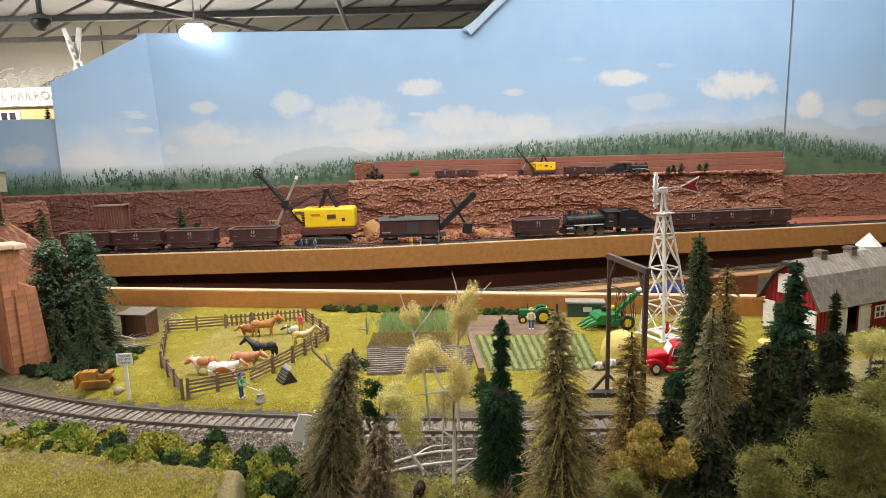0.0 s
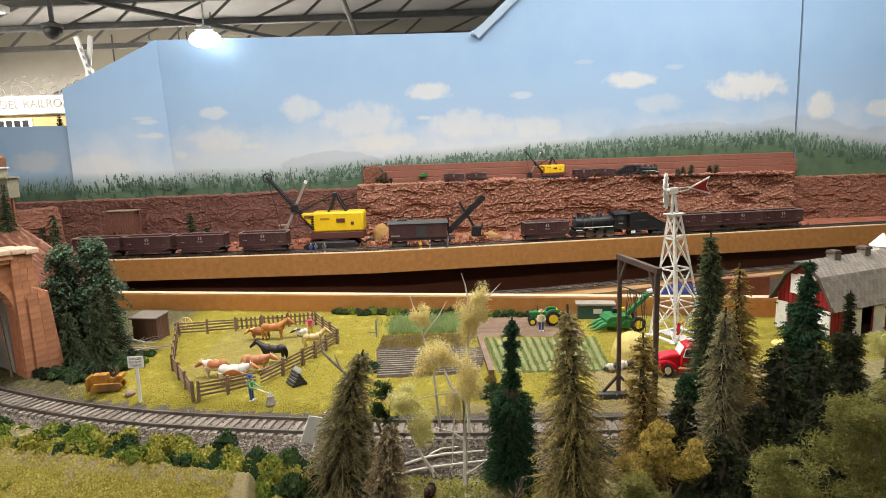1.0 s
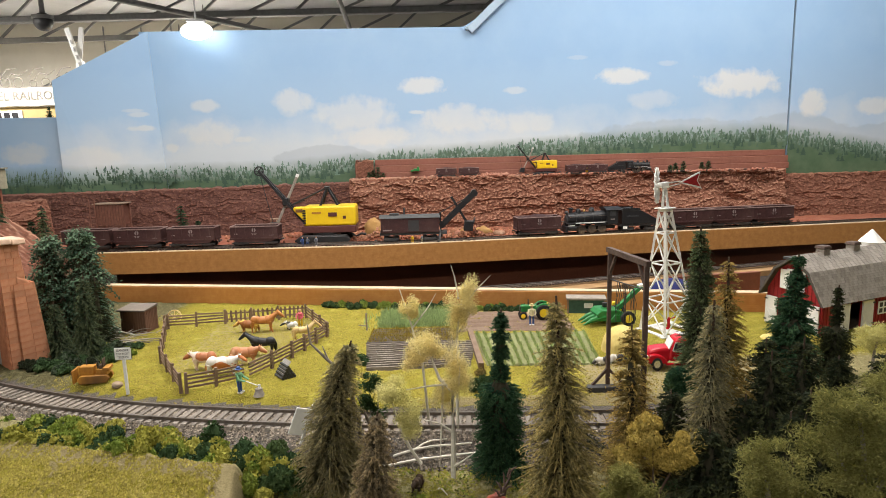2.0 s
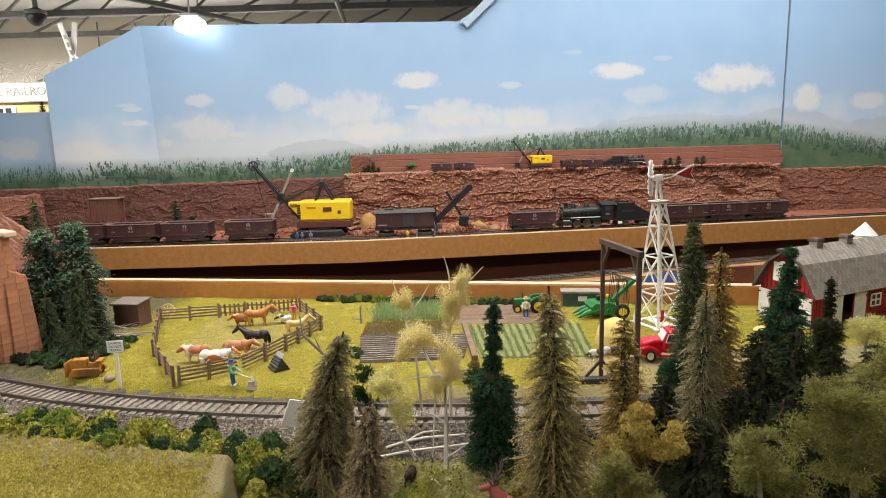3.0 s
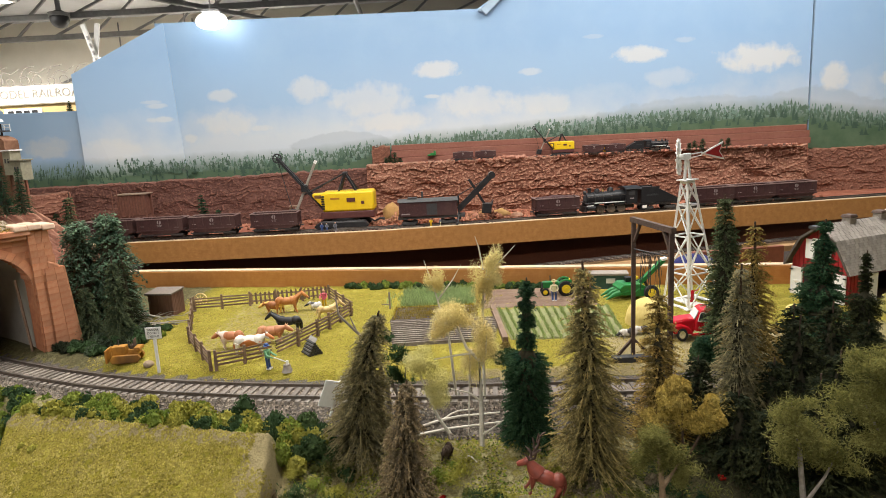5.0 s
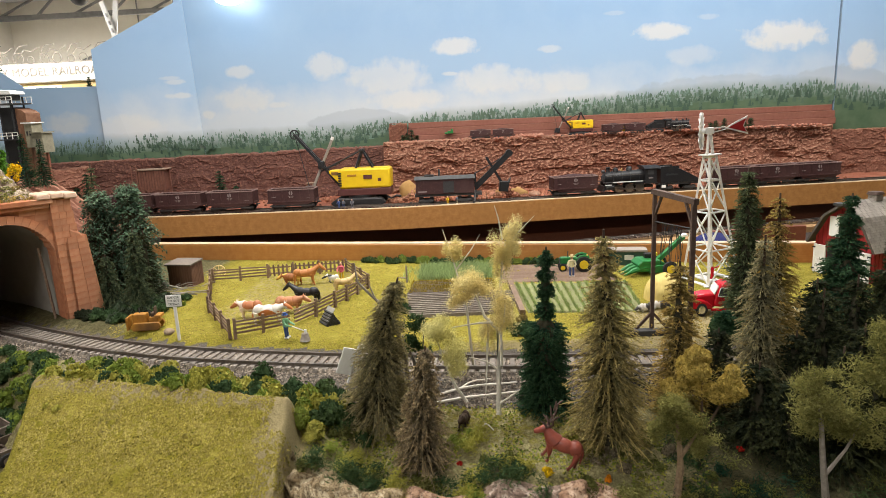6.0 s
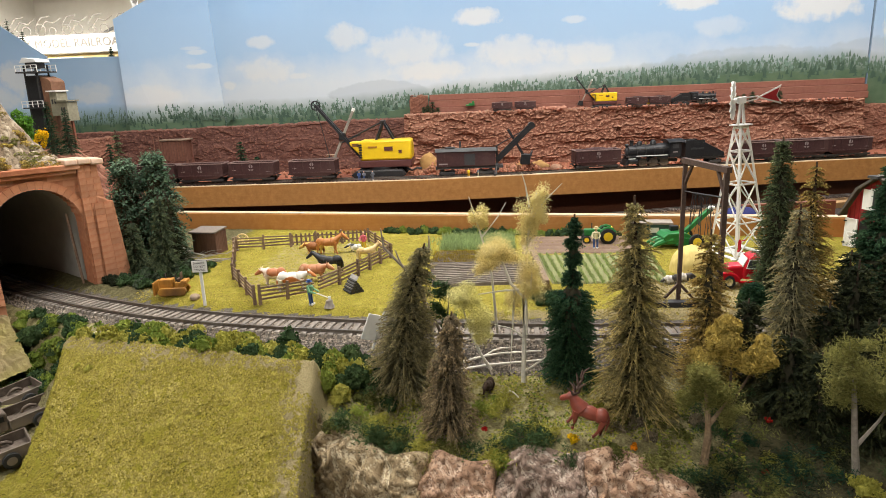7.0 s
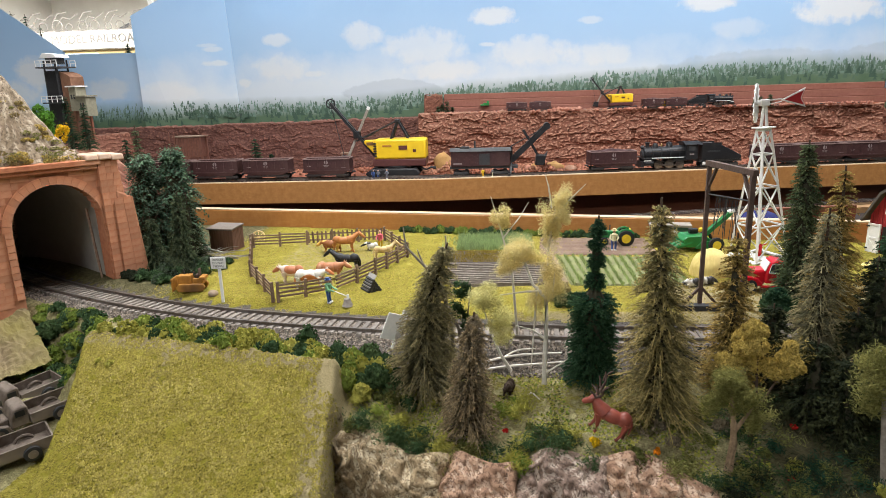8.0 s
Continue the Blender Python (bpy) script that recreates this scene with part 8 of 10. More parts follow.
leafy(0.46, 0.60, [
    ([(0, 0, 0), (0.0, 0, 0.06), (0.004, 0, 0.12)], [((0, 0, 0.125), (0.030, 0.026, 0.022), 1800), ((-0.02, 0, 0.10), (0.022, 0.022, 0.018), 1000), ((0.03, 0, 0.10), (0.03, 0.025, 0.02), 1200)]),
], "mossy olive tree beside the barn wood", L_OLIVEG, 55, BARK_G, 0.0034, 0.0021)
leafy(0.565, 0.80, [
    ([(0, 0, 0), (0.0, 0, 0.03), (0.004, 0, 0.05)], [((0, 0, 0.052), (0.024, 0.020, 0.018), 1200)]),
], "yellow-green shrub tree by the barn doors", L_LIME, 56, BARK_G, 0.0028, 0.0021, second=L_MOSS)
leafy(0.635, 0.80, [([(0, 0, 0), (0.0, 0, 0.02), (0.002, 0, 0.035)], [((0, 0, 0.04), (0.014, 0.014, 0.016), 900)])], "bright orange autumn shrub by the barn", F_ORG, 57, BARK_B, 0.002, 0.002)

# ---- bushes ----
rng = random.Random(61)
rest = {}
for k in range(230):
    x = -0.70 + 0.54 * (k + rng.random()) / 230
    back = track_y(x) - 0.051 - 0.016 * sm(-0.30, -0.18, x)
    front = hill_crest(x) + 0.013 if x > -0.50 else back - 0.10
    y = back + (front - back) * rng.random() ** 1.15
    z = gz(x, y) if x > -0.5 else min(gz(x, y), -0.03)
    r = rng.uniform(0.011, 0.0195)
    mt, word = rng.choice(((B_GREEN, "mid green"), (B_YEL, "yellow-green"), (B_DEEP, "deep green"), (B_GREEN, "mid green"), (B_DEEP, "deep green"), (B_YEL, "yellow-green")) if x > -0.52 else ((B_DEEP, "deep green"), (B_DEEP, "deep green"), (B_GREEN, "mid green")))
    if k % 3 == 0:
        bush(x, y, r, mt, f"{word} ground-foam bush between mound and track", "trackside bushes", 600 + k, 110, r * 0.15, 0.95, z)
    else:
        m = rest.setdefault(word, (M(), mt))[0]
        foam(m, rng, (x, y, z + r * 0.5), (r * 0.8, r * 0.8, r * 0.85), 170, r * 0.105)
        blob(m, rng, (x, y, z + r * 0.35), r * 0.62)
for word, (m, mt) in rest.items():
    solo("underbrush", m, mt, pose(0, 0, 0), f"low {word} foam underbrush along the track", "underbrush", "", "stuff", smooth=0)
for k in range(40):
    x = -0.71 + 0.24 * rng.random()
    y = track_y(x) - 0.052 - 0.10 * rng.random()
    bush(x, y, rng.uniform(0.010, 0.016), rng.choice((B_DEEP, B_DEEP, B_DEEP, B_GREEN)), "deep green ground-foam bush beside the track bank", "trackside bushes", 1300 + k, 100, 0.0022, 0.85)
for k in range(56):
    x, y = -0.235 + 0.0085 * k + rng.uniform(-0.005, 0.005), 0.0
    y = edge_y(x) - 0.014 + rng.uniform(-0.012, 0.004)
    if x < 0.21:
        bush(x, y, rng.uniform(0.009, 0.015), rng.choice((B_DEEP, B_DEEP, B_GREEN)), "deep green hedge bush along the edge board", "hedge bushes", 700 + k, 80, 0.0024, 0.8)
for k, (x, y, r, mt, word) in enumerate([(-0.125, 0.895, 0.013, B_DEEP, "deep green"), (-0.118, 0.885, 0.009, B_DEEP, "deep green"), (0.040, 0.78, 0.014, B_DEEP, "deep green"), (0.055, 0.80, 0.012, B_DEEP, "deep green"), (0.033, 0.80, 0.010, B_DEEP, "deep green"),
                                         (0.048, 0.835, 0.010, L_GOLD, "rusty tan"), (0.290, 0.770, 0.018, B_DEEP, "deep green"), (0.315, 0.760, 0.016, B_DEEP, "deep green"), (0.17, 0.86, 0.008, BARK_B, "dark dead"),
                                         (-0.515, 0.925, 0.016, B_DEEP, "deep green"), (-0.50, 0.955, 0.014, B_GREEN, "mid green"), (-0.545, 0.91, 0.014, B_DEEP, "deep green"), (-0.58, 0.90, 0.015, B_DEEP, "deep green"), (-0.50, 0.99, 0.012, B_DEEP, "deep green"), (-0.55, 0.985, 0.012, B_YEL, "yellow-green")]):
    bush(x, y, r, mt, f"{word} ground-foam bush on the farm ground", "farm bushes", 800 + k, 110, r * 0.17, 0.9)
# Dark undergrowth below the trees beside the tunnel, some shade in its colour.
for k in range(54):
    x, y = rng.uniform(-0.66, -0.515), rng.uniform(0.865, 1.0)
    mt, word = rng.choice(((L_SHADE, "shade-dark green"), (L_SHADE, "shade-dark green"), (B_DEEP, "deep green"), (L_PINE, "pine green")))
    if y > track_y(x) + 0.06:
        bush(x, y, rng.uniform(0.010, 0.017), mt, f"{word} undergrowth bush beside the tunnel", "undergrowth bushes", 1500 + k, 90, 0.0024, 0.85)
for k in range(16):
    a = Vector((rng.uniform(-0.585, -0.50), rng.uniform(0.99, 1.07), 0.004))
    turn = rng.uniform(-0.6, 0.9)
    b = a + Vector((math.cos(turn), math.sin(turn), 0)) * rng.uniform(0.02, 0.05) + Vector((0, 0, rng.uniform(0, 0.006)))
    solo("fallen_twig", M().tube([a, a.lerp(b, 0.5) + Vector((0, 0.002, 0.002)), b], [0.0008, 0.0007, 0.0003], 5), BARK_G, pose(0, 0, 0), "thin grey twig in the brush by the shed", "twig", "fallen twigs", smooth=60)
LICHEN_SPOTS = [(-0.141, 0.533, 0.024, 0.009, B_DEEP, "deep green"), (-0.120, 0.548, 0.012, 0.008, B_YEL, "yellow-green"), (-0.095, 0.522, 0.011, 0.012, B_YEL, "yellow-green"),
                (-0.064, 0.527, 0.011, 0.006, L_OLIVEG, "fuzzy olive"), (0.005, 0.544, 0.013, 0.010, B_YEL, "yellow-green"), (0.026, 0.542, 0.011, 0.010, B_YEL, "yellow-green"),
                (0.014, 0.520, 0.024, 0.010, B_DEEP, "deep green"), (-0.021, 0.508, 0.009, 0.014, B_GREEN, "mid green"), (-0.022, 0.490, 0.010, 0.010, L_MOSS, "mossy olive"),
                (0.080, 0.524, 0.015, 0.007, L_MOSS, "mossy olive"), (0.120, 0.507, 0.015, 0.010, L_OLIVEG, "fuzzy olive"), (0.133, 0.490, 0.011, 0.010, B_YEL, "yellow-green"),
                (0.17, 0.50, 0.014, 0.008, L_OLIVEG, "fuzzy olive"), (0.21, 0.515, 0.014, 0.008, L_MOSS, "mossy olive"), (0.255, 0.49, 0.013, 0.008, L_OLIVEG, "fuzzy olive"),
                (0.145, 0.472, 0.017, 0.011, L_SHADE, "shade-dark green"), (0.168, 0.462, 0.015, 0.010, L_MOSS, "mossy olive"), (0.190, 0.455, 0.017, 0.011, L_SHADE, "shade-dark green"),
                (0.212, 0.448, 0.015, 0.010, L_OLIVEG, "fuzzy olive"), (0.235, 0.436, 0.017, 0.011, L_SHADE, "shade-dark green"), (0.158, 0.482, 0.012, 0.009, L_SHADE, "shade-dark green")]
lichen = {}
for k in range(170):
    x = rng.uniform(-0.185, 0.55)
    lo, hi = cliff_y(x) - 0.004, min(0.60, cliff_y(x) + 0.11)
    y = lo + (hi - lo) * rng.random() ** 1.5
    if math.hypot(x - 0.062, y - 0.55) < 0.03 or (x > 0.0 and 0.57 < y < 0.62 and x < 0.05):
        continue
    mt, word = rng.choice(((B_DEEP, "deep green"), (L_OLIVEG, "fuzzy olive"), (L_MOSS, "mossy olive"), (B_YEL, "yellow-green"), (L_MOSS, "mossy olive"), (L_BROWN, "brown")))
    r = rng.uniform(0.006, 0.014)
    if rng.random() < 0.6:
        wisps(lichen.setdefault(word, (M(), mt))[0], rng, (x, y, gz(x, y) + r * 0.45), (r * 1.1, r * 1.1, r * 0.7), 400, 0.0025)
    else:
        bush(x, y, r, mt, f"{word} ground-foam shrub on the ledge", "ledge shrubs", 900 + k, 90, r * 0.16, 0.8)
for k in range(150):
    x = rng.uniform(0.15, 0.56)
    y = cliff_y(x) + rng.random() ** 1.3 * 0.20
    mt, word = rng.choice(((L_SHADE, "shade-dark green"), (L_SHADE, "shade-dark green"), (L_DARK, "dark needle"), (L_MOSS, "mossy olive"), (B_DEEP, "deep green")))
    r = rng.uniform(0.008, 0.018)
    wisps(lichen.setdefault(word, (M(), mt))[0], rng, (x, y, gz(x, y) + r * 0.4), (r * 1.2, r * 1.2, r * 0.7), 330, 0.0026)
for x, y, r, mt, word in [(-0.165, 0.585, 0.017, B_DEEP, "deep green"), (-0.150, 0.600, 0.014, B_DEEP, "deep green"), (-0.180, 0.56, 0.010, B_YEL, "yellow-green"), (-0.160, 0.555, 0.011, B_GREEN, "mid green"), (-0.140, 0.555, 0.011, B_YEL, "yellow-green"),
                          (-0.175, 0.535, 0.014, B_DEEP, "deep green"), (-0.145, 0.532, 0.015, B_DEEP, "deep green"), (-0.115, 0.530, 0.012, B_DEEP, "deep green"), (-0.095, 0.528, 0.010, B_YEL, "yellow-green"),
                          (-0.02, 0.575, 0.013, B_YEL, "yellow-green"), (-0.035, 0.572, 0.011, B_GREEN, "mid green"), (0.0, 0.535, 0.014, B_DEEP, "deep green"), (0.02, 0.53, 0.014, B_DEEP, "deep green"), (-0.02, 0.525, 0.012, B_DEEP, "deep green"), (-0.025, 0.51, 0.012, B_YEL, "yellow-green")]:
    wisps(lichen.setdefault(word, (M(), mt))[0], rng, (x, y, gz(x, y) + r * 0.5), (r * 1.15, r * 1.15, r * 0.8), 750, 0.0027)


def strands(m, rng, c, r, count, mi=0):
    """Springy lichen: short curled threads through a flat clump."""
    c = Vector(c)
    for _ in range(count):
        p = c + Vector((rng.gauss(0, 0.5) * r[0], rng.gauss(0, 0.5) * r[1], rng.gauss(0, 0.45) * r[2]))
        d = Vector((rng.gauss(0, 1), rng.gauss(0, 1), rng.gauss(0.1, 0.6))).normalized() * rng.uniform(0.0022, 0.0048)
        bend = Vector((rng.gauss(0, 1), rng.gauss(0, 1), rng.gauss(0.2, 0.8))).normalized() * 0.0016
        q = rng.uniform(0.00035, 0.0006)
        m.tube([p, p + d * 0.5 + bend, p + d], [q, q, q * 0.5], 3, mi, False)


for x, y, rx, rz, mt, word in LICHEN_SPOTS:
    strands(lichen.setdefault(word, (M(), mt))[0], rng, (x, y, min(gz(x, y), gz(x, cliff_y(x) + 0.01) + 0.004) + rz * 0.4), (rx, rx * 0.7, rz), int(330 * rx / 0.012))
for word, (m, mt) in lichen.items():
    solo("lichen", m, mt, pose(0, 0, 0), f"{word} stringy lichen over the wooded ledge", "lichen", "", "stuff", smooth=0)
for x, y, r, mt, word in [(0.048, 0.536, 0.0065, F_YEL, "orange-yellow"), (0.103, 0.527, 0.0045, F_ORG, "orange"), (0.21, 0.50, 0.004, F_RED, "red"), (0.235, 0.56, 0.004, F_RED, "red"), (-0.108, 0.585, 0.005, B_YEL, "pale yellow"), (0.25, 0.47, 0.004, F_ORG, "orange"), (-0.035, 0.55, 0.0035, F_RED, "red")]:
    bush(x, y, r, mt, f"{word} flower tuft on the wooded ledge", "flower tufts", int(x * 999), 45, r * 0.28, 1.1, gz(x, y) + 0.002)
# Tufts on the mound and over the portal.
for k, (x, y, r) in enumerate([(-0.455, 0.585, 0.006), (-0.47, 0.59, 0.005), (-0.505, 0.645, 0.008)]):
    bush(x, y, r, B_YEL, "small yellow-green tuft on the mound", "mound tufts", 40 + k, 60, 0.0016, 0.6)
moss = M()
for k in range(110):
    s, b = rng.uniform(-0.14, 0.09), 0.004 + 0.085 * rng.random() ** 1.8
    p = PC + PU * s - PN * b
    z = 0.187 + min(0.16, 1.85 * max(0.0, 0.065 - s)) * sm(-0.01, 0.13, b)
    r = rng.uniform(0.005, 0.011) * (1.5 if b < 0.025 else 1.0)
    foam(moss, rng, (p.x, p.y, z), (r, r, r * 0.5), 90, 0.0010, k % 3)
solo("hill_moss", moss, [L_OLIVEG, L_MUST, L_GOLD], pose(0, 0, 0), "mossy olive and tan tufts on the tunnel hill", "moss", "", "stuff", smooth=0)
leafy(-0.813, 1.02, [([(0, 0, 0), (0, 0, 0.04), (0, 0, 0.07)], [((0, 0, 0.072), (0.020, 0.020, 0.020), 900), ((0.012, 0, 0.058), (0.016, 0.016, 0.014), 600), ((-0.012, 0, 0.06), (0.016, 0.016, 0.014), 600)])], "bright green round tree on the tunnel hill", B_BRIGHT, 58, BARK_B, 0.003, 0.0024, z=0.175, grains=True)
leafy(-0.758, 0.99, [([(0, 0, 0), (0, 0, 0.03), (0, 0, 0.045)], [((0, 0, 0.046), (0.009, 0.009, 0.012), 300)])], "bright yellow flowering shrub on the tunnel hill", F_YEL, 59, BARK_B, 0.002, 0.002, z=0.18, grains=True, name="flowering_shrub")
bush(-0.905, 1.0, 0.035, B_DEEP, "deep green bush high on the tunnel hill", "hill tufts", 1103, 260, 0.004, 1.0, 0.33)

# ---- wrecked trucks in the dip ----
RUST = mat("dusty_grey_brown_wreck", (0.145, 0.115, 0.09), (0.085, 0.062, 0.046), (0.22, 0.18, 0.145), 160, 0.8, 0.5, stain=0.8)
for x, y, z, turn, word in ((-0.639, 0.660, -0.089, 62, "grey-brown"), (-0.5815, 0.6065, -0.0825, 54, "faded tan"), (-0.553, 0.526, -0.0825, 48, "dusty brown")):
    wk = thing("wrecked_truck", pose(x, y, z, 6, -3, turn) @ Matrix.Scale(0.98, 4), f"{word} wrecked stake truck half sunk in shrubs", "wrecked truck", "wrecked trucks")
    part("bed_floor", M().box(0.026, 0, 0.008, 0.05, 0.034, 0.002), RUST, wk)
    for s in (-1, 1):
        part("bed_side", M().box(0.026, s * 0.0165, 0.0145, 0.05, 0.0018, 0.012), RUST, wk, bevel=0.0004)
        part("fender", M().tube([(0.028 + 0.009 * math.cos(a), s * 0.012, 0.007 + 0.008 * math.sin(a)) for a in (0, 0.5, 1.05, 1.57, 2.1, 2.64, 3.14)], [0.0016] * 7, 6), RUST, wk)
        tyre(wk, 0.030, s * 0.019, 0.0085, 0.004, RUST)
        tyre(wk, -0.032, s * 0.016, 0.0085, 0.004, RUST)
        part("front_fender", M().prism([(-0.045, 0.006), (-0.018, 0.006), (-0.022, 0.015), (-0.034, 0.019), (-0.044, 0.013)], s * 0.014 - 0.003, s * 0.014 + 0.003, "y"), RUST, wk, bevel=0.001)
    part("bed_end", M().box(0.051, 0, 0.0145, 0.0018, 0.035, 0.012), RUST, wk, bevel=0.0004)
    part("bed_end", M().box(0.001, 0, 0.0145, 0.0018, 0.035, 0.012), RUST, wk, bevel=0.0004)
    part("cab", M().prism([(-0.02, 0.008), (0.0, 0.008), (0.0, 0.03), (-0.004, 0.033), (-0.014, 0.032), (-0.019, 0.022)], -0.015, 0.015, "y"), RUST, wk, bevel=0.002)
    part("hood", M().prism([(-0.046, 0.008), (-0.019, 0.008), (-0.019, 0.021), (-0.044, 0.019)], -0.009, 0.009, "y"), RUST, wk, bevel=0.002)
    # Black panels stand in for the unlit holes in the cab sides.
    for s in (-1, 1):
        part("cab_opening_panel", M().box(-0.009, s * 0.0151, 0.025, 0.010, 0.0008, 0.007), BLACK, wk)
for k in range(22):
    x, y = rng.uniform(-0.68, -0.525), rng.uniform(0.50, 0.70)
    z = -0.085 + 0.2 * (y - 0.55)
    if min(math.hypot(x + 0.61, y - 0.66), math.hypot(x + 0.575, y - 0.62), math.hypot(x + 0.545, y - 0.535), math.hypot(x + 0.60, y - 0.58)) > 0.042:
        bush(x, y, rng.uniform(0.010, 0.018), rng.choice((B_DEEP, B_GREEN, B_YEL)), "green ground-foam bush round the wrecks", "dip bushes", 1200 + k, 90, 0.0026, 0.8, z)

# ---- mine headframe on the far knoll ----
knoll = M()
knoll.grid(lambda u, v: (-1.62 + 0.65 * u, 1.40 + 0.30 * v, (-0.02 if u in (0, 1) or v in (0, 1) else (0.150 + 0.065 * (1 - u) + 0.02 * noise.noise((u * 9, v * 9, 2)) + 0.012 * noise.noise((u * 31, v * 23, 5)) + 0.006 * noise.noise((u * 80, v * 60, 5))) * min(1.0, 3.5 * (1 - u), 5 * min(v, 1 - v)))), 110, 60)
structure("hill_headframe", knoll, ROCK_RIGHT, "red rock knoll under the mine headframe", "hill", smooth=0)
hf = thing("mine_headframe", pose(-1.115, 1.50, 0.175, 0, 0, -12), "black mine headframe tower with silver roof and stacked sheds", "mine headframe")
TW = 0.017
for sx in (-1, 1):
    for sy in (-1, 1):
        part("leg", M().beam((sx * TW * 1.15, sy * TW * 1.15, 0), (sx * TW, sy * TW, 0.195), 0.004), BLACK, hf)
part("tower_skin", M().box(0, 0, 0.085, TW * 2.2, TW * 2.2, 0.17), BLACK, hf)
for z in (0.095, 0.178):
    part("platform", M().box(0, 0, z, 0.066 if z > 0.1 else 0.06, 0.056, 0.003), SOOT, hf)
    for s in (-1, 1):
        part("railing", M().beam((-0.033, s * 0.027, z + 0.016), (0.033, s * 0.027, z + 0.016), 0.0014).beam((-0.033, s * 0.027, z + 0.009), (0.033, s * 0.027, z + 0.009), 0.0012), WHITE, hf, "pale handrail")
        for k in range(5):
            part("rail_post", M().beam((-0.033 + 0.0165 * k, s * 0.027, z), (-0.033 + 0.0165 * k, s * 0.027, z + 0.016), 0.0013), WHITE, hf)
part("cap_house", M().box(0, 0, 0.194, 0.03, 0.028, 0.014), SOOT, hf, bevel=0.0006)
part("cap_roof", M().prism([(-0.026, 0.2), (0.026, 0.2), (0.022, 0.207), (-0.014, 0.212)], -0.02, 0.02, "y"), SILVER, hf, "bright silver roof", bevel=0.0006)
part("hoist_house", M().prism([(0.018, 0), (0.048, 0), (0.048, 0.155), (0.038, 0.162), (0.018, 0.168)], -0.01, 0.03, "y"), mat("brown_sheathing", (0.22, 0.11, 0.06), (0.15, 0.07, 0.04), scale=120), hf, "brown sheathed hoist house", bevel=0.0006)
TANW = mat("tan_green_boards", (0.30, 0.28, 0.20), (0.22, 0.2, 0.14), scale=150)
for x, z0, h, wd in ((0.066, 0.075, 0.055, 0.022), (0.090, 0.062, 0.045, 0.026)):
    sh_ = part("ore_house", M().box(x, -0.012, z0 + h / 2, wd, 0.03, h), TANW, hf, "tan boarded ore house", bevel=0.0005)
    part("ore_roof", M().box(x, -0.013, z0 + h + 0.002, wd + 0.008, 0.037, 0.003), SILVER if x < 0.08 else TANW, sh_, at=pose(0, 0, 0))
    for k in range(2):
        part("window", M().box(x - 0.004 + 0.008 * k, -0.0273, z0 + h * 0.6, 0.004, 0.001, 0.010), SOOT, sh_)
part("chute_leg", M().beam((0.07, -0.012, 0), (0.07, -0.012, 0.075), 0.005).beam((0.095, -0.012, 0), (0.095, -0.012, 0.062), 0.005), mat("brick_red_posts", (0.28, 0.10, 0.06), (0.2, 0.07, 0.04), scale=150), hf)
conifer(-1.022, 1.44, 0.110, 0.026, L_DARK, "dark conifer at the headframe's foot", 71, z=0.160, needles=10)
conifer(-1.048, 1.42, 0.128, 0.028, L_DARK, "dark conifer at the headframe's foot", 72, z=0.160, needles=10)

# ---- mine railway and trains ----


def mine_y(x):
    return 1.992 + 0.009 * (x + 1.7) + 0.13 * sm(-0.55, 0.35, x) * (x + 0.1) + 0.012


def mine_turn(x):
    return math.degrees(math.atan2(mine_y(x + 0.01) - mine_y(x - 0.01), 0.02))


RAILZ = 0.006
TIE_D = mat("dark_mine_ties", (0.07, 0.05, 0.042), (0.04, 0.028, 0.024), (0.12, 0.08, 0.065), 300, 0.9, 0.3, island=0.3)
railway("mine_track", mine_y, -1.6, 2.2, RAILZ, 0.032, 0.052, 0.0125, 0.0042, "mine track on dark ties along the fascia", TIE_D, False)
EMBLEM = mat("faded_grey_stencil", (0.30, 0.25, 0.24), (0.22, 0.18, 0.175), scale=300)
RIMW = mat("worn_car_rim", (0.30, 0.20, 0.18), (0.2, 0.13, 0.115), (0.42, 0.32, 0.29), 200, 0.7, 0.2)


def bogie(parent, x, wheel_r, gauge, base, side_mat):
    """A car truck: side frames, wheels."""
    for s in (-1, 1):
        part("side_frame", M().prism([(x - base * 0.75, wheel_r * 0.9), (x - base * 0.55, wheel_r * 1.5), (x + base * 0.55, wheel_r * 1.5), (x + base * 0.75, wheel_r * 0.9), (x + base * 0.5, wheel_r * 0.55), (x, wheel_r * 0.4), (x - base * 0.5, wheel_r * 0.55)], s * gauge * 0.66 - 0.002, s * gauge * 0.66 + 0.002, "y"), side_mat, parent, bevel=0.0006)
        for d in (-base / 2, base / 2):
            part("wheel", M().cyl((x + d, s * gauge / 2 - 0.002, wheel_r), (x + d, s * gauge / 2 + 0.002, wheel_r), wheel_r, n=16), SOOT, parent)
    for d in (-base / 2, base / 2):
        part("axle", M().cyl((x + d, -gauge / 2, wheel_r), (x + d, gauge / 2, wheel_r), wheel_r * 0.2, n=8), SOOT, parent)


